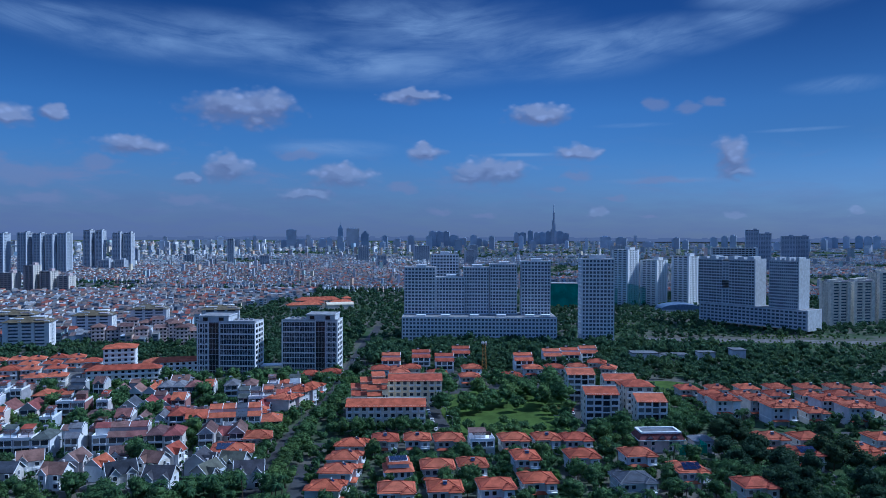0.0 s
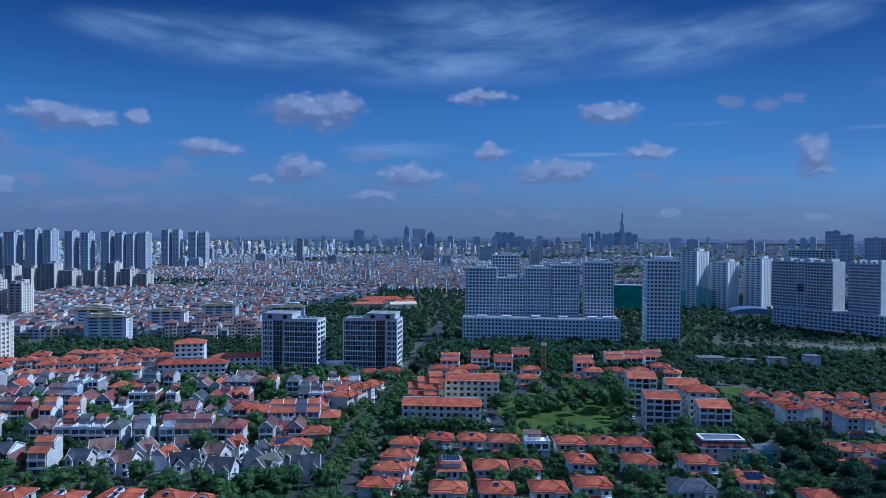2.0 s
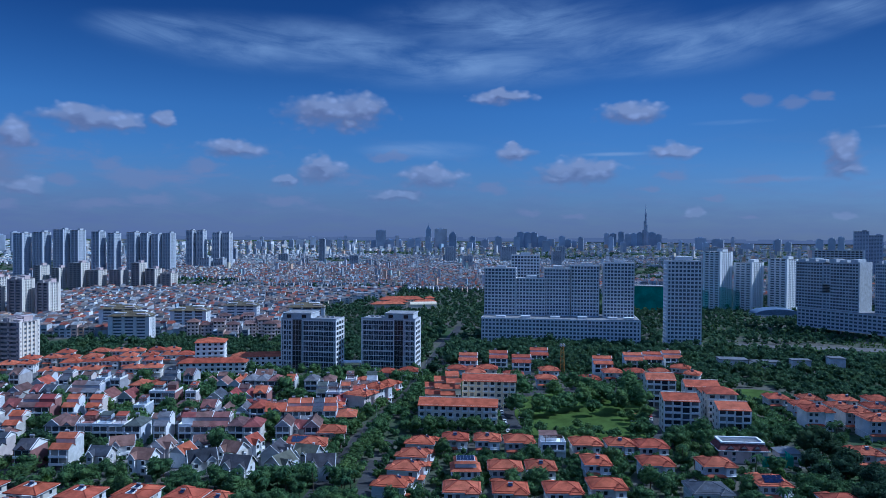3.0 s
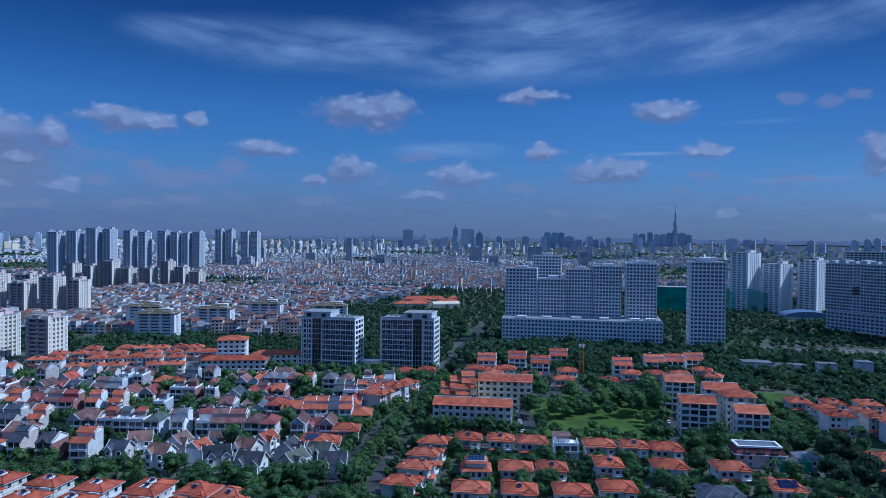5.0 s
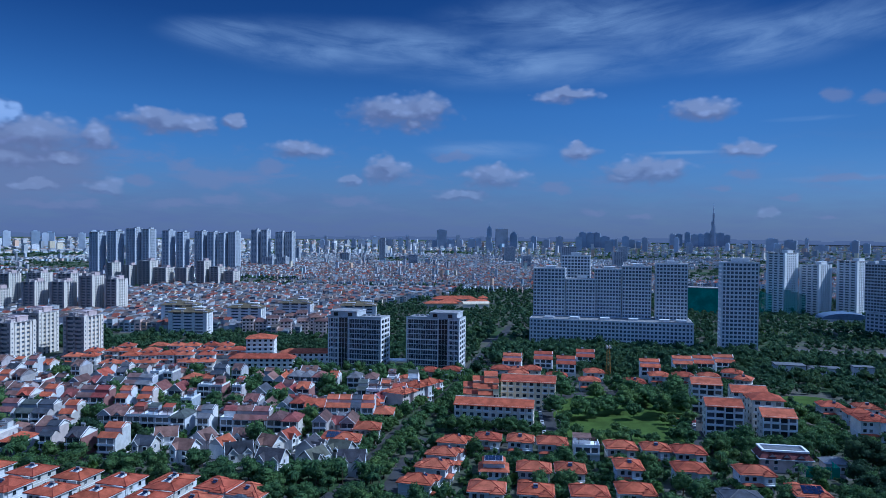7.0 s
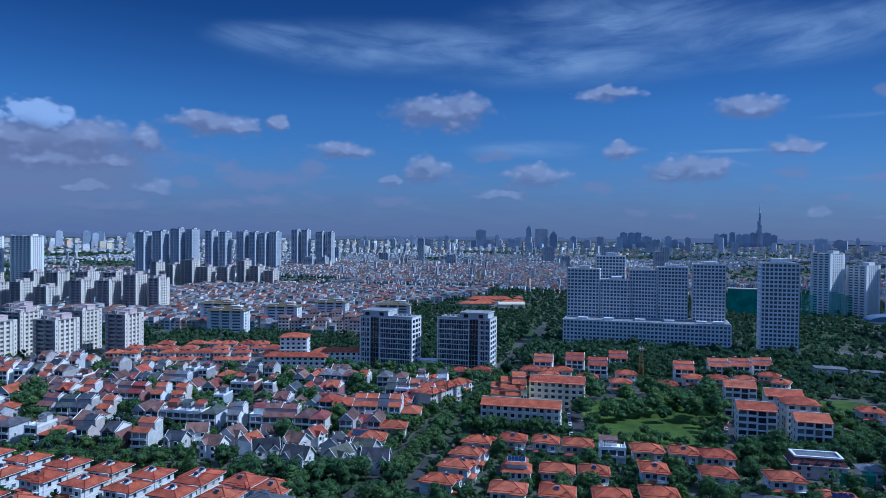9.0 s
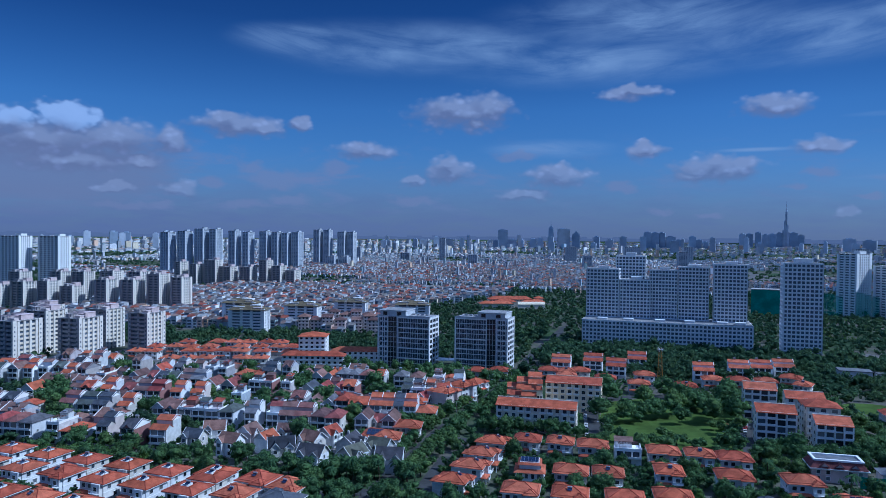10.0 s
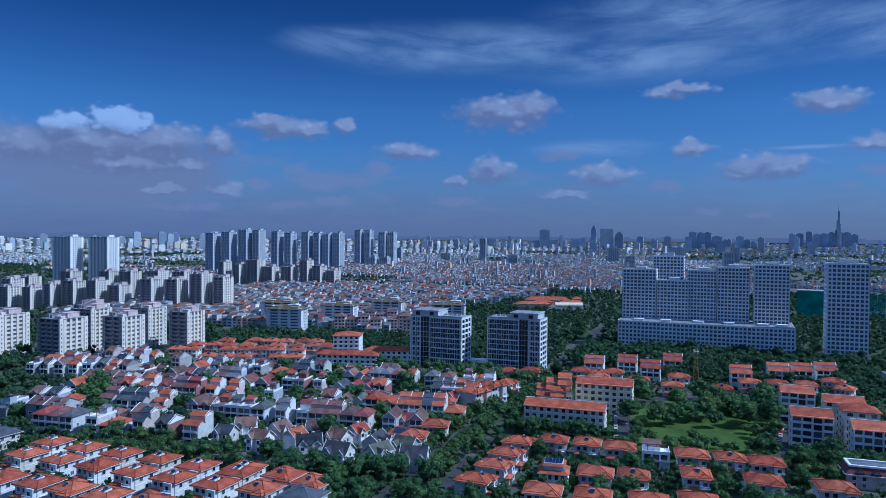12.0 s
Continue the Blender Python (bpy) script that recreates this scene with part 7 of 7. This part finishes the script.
def crown_arrays(rs, lobes, leaves, size, wide=1.0, dome=False):
    """A crown about 1 high and wide: lumpy masses wrapped in leaf clumps, standing from 0.25 up."""
    vs, fs, k = [], [], 0
    centres = []
    if dome:
        c, rad = np.array([0.0, 0.0, 0.48]), np.array([0.40 * wide, 0.40 * wide, 0.34])
        vs.append(DOME_V * (1 + rs.uniform(-0.30, 0.14, (len(DOME_V), 1))) * rad + c), fs.append(DOME_F + k)
        k += len(DOME_V)
        centres.append((c, rad * 1.02))
    for i in range(lobes):
        a, u = rs.uniform(0, 2 * math.pi), rs.uniform(0, 1) ** 0.6
        top = rs.uniform(0.0, 1.0)
        c = np.array([0.28 * u * math.cos(a) * wide, 0.28 * u * math.sin(a) * wide, 0.30 + 0.52 * top * (1 - 0.4 * u)])
        rad = rs.uniform(0.13, 0.22) * np.array([wide, wide, 0.82])
        centres.append((c, rad))
        v = ICO_V * (1 + rs.uniform(-0.28, 0.2, (len(ICO_V), 1))) * rad * 0.86 + c
        vs.append(v), fs.append(ICO_F + k)
        k += len(v)
    for i in range(leaves):
        c, rad = centres[0 if dome and i % 2 else rs.randint(len(centres))]
        d = rs.normal(size=3)
        d /= np.linalg.norm(d)
        if d[2] < -0.5:
            d[2] *= -1
        p = c + d * rad * rs.uniform(0.85, 1.22)
        n = d + rs.normal(size=3) * 0.55
        n /= np.linalg.norm(n)
        u = np.cross(n, (0.3, 0.5, 0.81))
        u /= np.linalg.norm(u)
        w = np.cross(n, u)
        s = size * rs.uniform(0.6, 1.5)
        vs.append(np.array([p - u * s, p + w * s * 0.7, p + u * s, p - w * s * 0.7 + n * s * 0.3])), fs.append(np.array([(0, 1, 2), (0, 2, 3)]) + k)
        k += 4
    return np.concatenate(vs), np.concatenate(fs)


def trunk_mesh(rs, h, r):
    s = Shape().tube((0, 0, 0), (0.02 * h, 0, h * 0.45), r, r * 0.6, 7)
    for i in range(4):
        a = 2 * math.pi * i / 4 + rs.uniform(0, 1)
        s.tube((0.02 * h, 0, h * (0.32 + 0.03 * i)), (0.2 * h * math.cos(a), 0.2 * h * math.sin(a), h * rs.uniform(0.55, 0.7)), r * 0.45, r * 0.15, 5)
    return s.mesh("trunk", BARK)


CROWNS = []


def make_tree(seed, h, wide, leaf, label):
    rs = np.random.RandomState(seed)
    e = thing("tree", 0, -800, 0, label, "tree", "broadleaf trees")
    v, f = crown_arrays(rs, 16, 640, 0.034, wide)
    lean, lean_f = crown_arrays(np.random.RandomState(seed + 90), 14, 300, 0.046, wide)
    CROWNS.append((lean * h, lean_f))
    part("crown", triangle_mesh("crown", v * h, f, [leaf]), e)
    part("trunk", trunk_mesh(rs, h, h * 0.028), e)
    return e


def make_palm(seed, h):
    rs = np.random.RandomState(seed)
    e = thing("palm_tree", 0, -820, 0, "slender palm with drooping green fronds", "palm tree", "palms")
    t = Shape()
    for i in range(4):
        t.tube((0.06 * i * i, 0, h * i / 4), (0.06 * (i + 1) ** 2, 0, h * (i + 1) / 4), 0.2 - 0.02 * i, 0.18 - 0.02 * i, 7)
    part("trunk", t.mesh("trunk", BARK), e)
    s = Shape()
    for i in range(16):
        a, up = 2 * math.pi * i / 16 + rs.uniform(-0.2, 0.2), rs.uniform(0.1, 0.9)
        ln = rs.uniform(2.6, 3.4)
        pts = [Vector((1.0 + ln * q * math.cos(a), ln * q * math.sin(a), h + ln * (up * q - 0.95 * q * q))) for q in (0, 0.35, 0.7, 1.0)]
        side = Vector((-math.sin(a), math.cos(a), 0))
        for j in range(3):
            w0, w1 = (0.25, 0.5, 0.4)[j], (0.5, 0.4, 0.05)[j]
            for sg in (-1, 1):
                droop = Vector((0, 0, -0.25))
                s.face([tuple(pts[j]), tuple(pts[j + 1]), tuple(pts[j + 1] + side * sg * w1 + droop * (w1 / 0.5)), tuple(pts[j] + side * sg * w0 + droop * (w0 / 0.5))])
    part("fronds", s.mesh("fronds", PALM_LEAF), e)
    return e


TREES = [make_tree(1, 8.5, 1.0, LEAF, "round dark green street tree"), make_tree(2, 10.5, 1.1, LEAF, "tall broad dark green tree"), make_tree(3, 7.0, 0.95, LEAF, "small dense green garden tree"),
         make_tree(4, 9.5, 1.25, LEAF, "wide spreading green shade tree"), make_tree(5, 6.5, 1.0, LEAF_LIGHT, "fresh light green garden tree"), make_tree(6, 13.0, 1.05, LEAF_DEEP, "very large dark green tree")]
PALMS = [make_palm(1, 8.0), make_palm(2, 6.5)]
wanted = []


def plant(kind, x, y, size=1.0):
    wanted.append((kind, x, y, rng.uniform(0, 360), size * rng.uniform(0.9, 1.12), size * rng.uniform(0.9, 1.12), size * rng.uniform(0.88, 1.12)))


def plant_all(limit):
    """The nearest trees become things of their own, those farther off one joined grove."""
    wanted.sort(key=lambda q: q[2] if q[0] >= 0 else 0.0)
    for kind, x, y, turn, sx, sy, sz in wanted[:limit]:
        ob = copy_thing(TREES[kind] if kind >= 0 else PALMS[kind], pose(x, y, 0, 0, 0, turn))
        ob.scale = (sx, sy, sz)
    vs, fs, k = [], [], 0
    for kind, x, y, turn, sx, sy, sz in wanted[limit:]:
        v, f = CROWNS[kind]
        a = radians(turn)
        vs.append(np.stack([x + sx * (v[:, 0] * math.cos(a) - v[:, 1] * math.sin(a)), y + sy * (v[:, 0] * math.sin(a) + v[:, 1] * math.cos(a)), sz * v[:, 2]], 1)), fs.append(f + k)
        k += len(v)
    tagged(new("street_trees", triangle_mesh("street_trees", np.concatenate(vs), np.concatenate(fs), [LEAF])), "green street and garden trees among the farther houses", "trees", kind="stuff")


def grove(x0, y0, x1, y1, step, kinds, gap, test=None, size=1.0):
    x, y = grid_points(x0, y0, x1, y1, step)
    ok = free_mask(x, y, gap)
    for px, py in zip(x[ok], y[ok]):
        if test is None or test(px, py):
            plant(rng.choice(kinds), px, py, size)


# big trees at the near corner
for x, y, k in ((158, 304, 1.4), (163, 305, 1.3), (160, 309, 1.2)):
    plant(5, x, y, k)
grove(138, 226, 214, 302, 10.5, [5, 5, 1], 1.6, lambda x, y: x > 134 + (y - 226) * 0.1)
# avenue and side streets
grove(-66, 228, -22, 345, 12.0, [0, 1, 1, 3, 0], 1.8, size=0.92)
grove(-44, 345, -12, 480, 13.5, [0, 2, 0, 3], 1.2, size=0.88)
grove(-125, 450, -20, 476, 12.0, [0, 1, 3, 1], 1.5, size=1.15)
# both sides of the avenue
LINE = [(-50, 215), (-46, 262), (-39, 342), (-25, 420), (-17, 497)]
for (xa, ya), (xb, yb) in zip(LINE, LINE[1:]):
    for i in range(int((yb - ya) / 9)):
        k = (i + 0.5) / int((yb - ya) / 9)
        for side in (-5.6, 5.6):
            x, y = xa + (xb - xa) * k + side, ya + (yb - ya) * k + rng.uniform(-2, 2)
            if is_free(x, y, 0.8):
                plant(rng.choice((0, 1, 3)), x, y, 0.86)
# street trees between the townhouse rows
for k, y in enumerate((299, 309, 333, 343, 367, 377, 401, 411, 437)):
    for i in range(18):
        x = -278 + 13.0 * i + rng.uniform(-5, 5)
        ty = y + 0.03 * (x + 60) + rng.uniform(-1.6, 1.6)
        if x < -52 and is_free(x, ty, 0.6):
            plant(rng.choice((2, 4, 2, 0)) if k % 2 else rng.choice((0, 1, 3, 5)), x, ty, rng.uniform(0.95, 1.35))
grove(-20, 236, 140, 326, 11.0, [2, 4, 0, 2, 0, 1, 3], 1.1)
grove(-205, 256, -95, 278, 10.5, [0, 1, 1, 4, 3], 0.5)
grove(-230, 218, -70, 256, 16.0, [2, 4, 2], 1.8)
# around the park
grove(38, 380, 112, 438, 13.5, [3, 1, 3, 1, 0], 0.3, size=1.4)
for i in range(9):
    plant((2, 0, 4)[i % 3], 39 + 7.2 * i, 337 + 1.8 * (i % 3), 0.95)
for x, y in ((97, 346), (99, 356), (94, 340), (40, 345), (40, 356)):
    plant(0, x, y, 1.05)
for x, y in ((-90, 254), (-84, 259), (-76, 256), (-70, 261), (-66, 267), (-58, 263), (-52, 267), (-38, 266), (-34, 272), (-98, 258), (-60, 243), (-56, 238), (-40, 246), (-36, 238), (-68, 237)):
    plant(rng.choice((0, 1, 1, 3)), x, y, 1.1)
for i in range(8):
    plant((0, 3, 0, 2)[i % 4], -13 + 5.6 * i, 341.5 + 0.6 * (i % 3), 1.05)
for i in range(8):
    plant((3, 0, 1, 0)[i % 4], 107 + 6.5 * i, 327.5 + 1.2 * (i % 3), 1.2)
for i in range(6):
    plant((1, 3, 0)[i % 3], 108 + 8.5 * i + 2 * (i % 2), 319 + 1.5 * (i % 3), 1.1)
grove(38, 330, 104, 338, 15.0, [2, 0, 4], 0.3)
grove(-16, 358, 36, 450, 15.0, [0, 2, 0], 2.0)
grove(95, 335, 175, 440, 14.0, [0, 1, 3], 1.5)
for x, y in ((66, 352), (44, 371), (93, 372)):
    plant(2, x, y)
for x, y in ((-83, 262), (-76, 258), (-70, 262), (-62, 264), (-58, 260), (-66, 256), (-54, 266), (-48, 262), (-90, 256), (-42, 268), (70, 331), (100, 296), (104, 292), (118, 244), (110, 240), (96, 238), (86, 240), (182, 334), (186, 338), (230, 342), (234, 338), (128, 290), (133, 252), (140, 250), (-186, 263), (-150, 262)):
    plant(rng.choice((-1, -2)), x, y, 1.05)
# trees in the pockets between the terraces
for px, py in POCKETS:
    plant(rng.choice((0, 1, 3)), px - 1, py + 3, 1.45)
# single trees among the townhouses
for x, y, k in ((-133, 358, 5), (-128, 354, 1), (-138, 352, 1), (-134, 364, 1), (-175, 299, 1), (-178, 304, 3), (-60, 338, 1), (-52, 345, 4), (-120, 380, 2), (-210, 352, 2), (-186, 372, 0), (-150, 405, 3), (-95, 425, 3), (-85, 428, 1), (-105, 432, 0), (-220, 310, 0), (-140, 298, 2), (-70, 300, 0)):
    plant(k, x, y)
plant_all(290)
for i, base in enumerate(TREES):
    base.matrix_basis = pose(-30 + 4 * i, 455 + 5 * i, 0)
PALMS[0].matrix_basis, PALMS[1].matrix_basis = pose(-34, 262, 0), pose(-36, 258, 0)

# the woods: thousands of trees, joined
WOOD = [crown_arrays(np.random.RandomState(40 + i), 5, 54, 0.078, 1.15) for i in range(8)]
WOOD_FAR = [crown_arrays(np.random.RandomState(80 + i), 2, 22, 0.12, 1.2) for i in range(6)]
BUSH = [crown_arrays(np.random.RandomState(60 + i), 2, 12, 0.13, 1.3) for i in range(4)]
FINE = [crown_arrays(np.random.RandomState(50 + i), 3, 42, 0.085, 1.0) for i in range(6)]


def wood(name, x, y, h, mat, label, base=WOOD):
    vs, fs, k = [], [], 0
    pick = nr.randint(len(base), size=len(x))
    for i, (bv, bf) in enumerate(base):
        m = pick == i
        n = int(m.sum())
        if n:
            s = h[m]
            v, f = spread_out(bv, bf, x[m], y[m], -0.22 * s, nr.uniform(0, 6.28, n), s * nr.uniform(0.82, 1.25, n), s * nr.uniform(0.82, 1.25, n), s * nr.uniform(0.95, 1.35, n))
            vs.append(v), fs.append(f + k)
            k += len(v)
    tagged(new(name, triangle_mesh(name, np.concatenate(vs), np.concatenate(fs), [mat])), label, "trees", kind="stuff")


parts_x, parts_y, parts_h = [], [], []


def woodland(x0, y0, x1, y1, step, low, high, gap, test=None):
    x, y = grid_points(x0, y0, x1, y1, step)
    ok = free_mask(x, y, gap) & (np.abs(np.arctan2(x - MID_X, y - MID_Y) + 0.08) < 0.82)
    if test is not None:
        ok &= test(x, y)
    parts_x.append(x[ok]), parts_y.append(y[ok]), parts_h.append(nr.uniform(low, high, int(ok.sum())))


open_field = lambda x, y: waves(x, y, 38, 0.4) > -0.62
woodland(-8, 530, 330, 620, 7.2, 9, 14, 1.0)
woodland(60, 500, 340, 530, 7.5, 8, 12.5, 1.5)
woodland(165, 410, 340, 500, 8.0, 6, 11, 2.0, lambda x, y: waves(x, y, 30, 2.2) > -0.5)
woodland(330, 330, 640, 600, 10.0, 7, 12, 2.0, open_field)
woodland(-70, 540, -8, 900, 8.5, 6, 10, 1.5, open_field)
woodland(-8, 650, 640, 900, 10.5, 7, 11, 2.0, open_field)
woodland(-150, 525, -70, 640, 8.0, 7, 11, 1.0)
woodland(-420, 545, -190, 640, 8.5, 7, 11, 1.5, lambda x, y: (x > -325) | (waves(x, y, 40, 3.0) > -0.2))
woodland(-330, 520, -250, 550, 8.0, 6, 9, 1.0)
woodland(-420, 320, -288, 385, 8.5, 6, 10, 1.0)
woodland(-210, 560, -130, 640, 8.0, 6, 10, 0.5)
woodland(-180, 640, -70, 930, 9.0, 6, 10, 1.5)
woodland(-600, 640, -110, 1210, 13.0, 6, 9, -3.0, lambda x, y: (x < -185 + np.clip((y - 900) * 0.45, 0, 95)) & (np.mod((y - 640 - 0.13 * x) / 1.017, 29.0) < 11.0))
woodland(-470, 380, -300, 470, 8.5, 7, 12, 2.0, lambda x, y: y > 380 + (-300 - x) * 0.15)
woodland(-620, 480, -430, 640, 11.0, 7, 11, 2.0)
woodland(-900, 560, -600, 1000, 15.0, 7, 11, 3.0)
woodland(-1750, 1000, -860, 1750, 24.0, 8, 13, 3.0)
woodland(-180, 900, 640, 1180, 14.0, 8, 12, 3.0)
woodland(-700, 1195, 500, 1330, 13.0, 8, 13, 3.0, lambda x, y: y < 1215 + (x + 600) * 0.09 + 30)
woodland(640, 400, 1400, 1250, 21.0, 8, 13, 3.0, lambda x, y: waves(x, y, 120, 2.0) > -0.4)
woodland(230, 240, 330, 345, 9.0, 8, 13, 1.5)
woodland(-300, 225, -215, 300, 10.0, 6, 9, 2.0)
px, py, ph = np.concatenate(parts_x), np.concatenate(parts_y), np.concatenate(parts_h)
off = py > 640
wood("woodland", px[~off], py[~off], ph[~off], LEAF_WOOD_SHADED, "dense dark green tropical woodland")
wood("woodland", px[off], py[off], ph[off], LEAF_WOOD_SHADED, "distant dark green woodland between the towers", WOOD_FAR)
# gardens: smaller trees and shrubs that fill the plots between the houses
parts_x, parts_y, parts_h = [], [], []
woodland(-290, 285, -30, 455, 5.6, 4.0, 8.0, -0.3)
woodland(-235, 200, -60, 285, 5.6, 3.0, 7.5, 0.6)
woodland(-25, 232, 185, 330, 5.6, 3.5, 8.0, 0.9)
woodland(-30, 332, 36, 520, 6.5, 3.5, 7.5, 1.0)
woodland(36, 442, 190, 520, 6.5, 3.5, 7.5, 0.8)
woodland(112, 330, 190, 442, 6.5, 3.5, 7.5, 0.8)
woodland(170, 325, 345, 420, 6.5, 3.5, 7.0, 0.8)
wood("garden_greenery", np.concatenate(parts_x), np.concatenate(parts_y), np.concatenate(parts_h), LEAF, "leafy gardens of shrubs and small trees", FINE)
gx, gy = grid_points(-70, 560, 640, 1000, 5.5)
ok = free_mask(gx, gy, 1.0) & ((waves(gx, gy, 38, 0.4) < -0.45) | (nr.rand(len(gx)) < 0.06))
bx, by = grid_points(250, 515, 640, 625, 6.0)
near = (np.abs((by - 576) + (bx - 430) * 0.205) < 24) & (nr.rand(len(bx)) < 0.75)
gx, gy, ok = np.concatenate([gx, bx]), np.concatenate([gy, by]), np.concatenate([ok, near])
wood("undergrowth", gx[ok], gy[ok], nr.uniform(2.2, 4.5, int(ok.sum())), LEAF_LIGHT, "light green undergrowth in clearings", BUSH)

# far clumps of trees between the city blocks
SIMPLE = [crown_arrays(np.random.RandomState(70 + i), 2, 10, 0.16, 1.7) for i in range(3)]
fx, fy, fh = [], [], []
for i in range(11000):
    a, rr = radians(nr.uniform(-58, 54)), 1250 * (5.2 ** nr.rand())
    x, y = MID_X + rr * math.sin(a), MID_Y + rr * math.cos(a)
    if float(waves(np.array(x), np.array(y), 260, 3.3)) < ((-0.42 if math.degrees(a) > -30 else 0.0) if math.degrees(a) < 2 else 0.12) and is_free(x, y, 8):
        px, py, pz, k = drawn_in(x, y, 0.0)
        fx.append(px), fy.append(py), fh.append(nr.uniform(8, 12) * (0.9 + rr / 9000) * k + pz)
wood("far_trees", np.array(fx), np.array(fy), np.array(fh), LEAF_WOOD_SHADED, "far dark clumps of trees in the city", SIMPLE)


# ---- parked cars ----
def make_car(mat, label):
    e = thing("car", 0, -850, 0, label, "car", "parked cars")
    s = Shape()
    prof = [(-2.1, 0.35), (-2.15, 0.8), (-1.3, 0.95), (-0.7, 1.45), (0.9, 1.45), (1.6, 0.95), (2.1, 0.85), (2.15, 0.35)]
    for (x0, z0), (x1, z1) in zip(prof, prof[1:]):
        s.face([(x0, -0.85, z0), (x0, 0.85, z0), (x1, 0.85, z1), (x1, -0.85, z1)])
    s.face([(px, -0.85, pz) for px, pz in prof])
    s.face([(px, 0.85, pz) for px, pz in reversed(prof)])
    part("body", s.mesh("body", mat), e)
    g = Shape()
    for sy in (-0.87, 0.87):
        g.face([(-1.05, sy, 0.98), (-0.62, sy, 1.38), (0.82, sy, 1.38), (1.35, sy, 0.98)])
    g.face([(-1.32, -0.72, 0.97), (-1.32, 0.72, 0.97), (-0.74, 0.72, 1.43), (-0.74, -0.72, 1.43)])
    part("side_windows", g.mesh("side_windows", GLASS_DARK), e)
    wheel = Shape().tube((0, -0.12, 0), (0, 0.12, 0), 0.34, 0.34, 12).mesh("wheel", RUBBER)
    for wx in (-1.35, 1.35):
        for wy in (-0.78, 0.78):
            part("wheel", wheel, e, wx, wy, 0.34)
    return e


CARS = [make_car(m, "parked %s car on the park road" % c) for m, c in zip(CAR, ("white", "dark", "silver", "red"))]
for i in range(9):
    copy_thing(CARS[i % 3], pose(30.8 - 0.1 * i, 346 + 6.2 * i, 0.06, 0, 0, 90 + rng.uniform(-4, 4)))
for i in range(8):
    copy_thing(CARS[(0, 2, 1, 0, 3)[i % 5]], pose(103 + 1.55 * i, 352 + 6.4 * i, 0.065, 0, 0, 76 + rng.uniform(-5, 5)))
for i, c in enumerate(CARS):
    c.matrix_basis = pose(-14 + 9 * i, 326.5 + 0.5 * i, 0.07, 0, 0, 3)
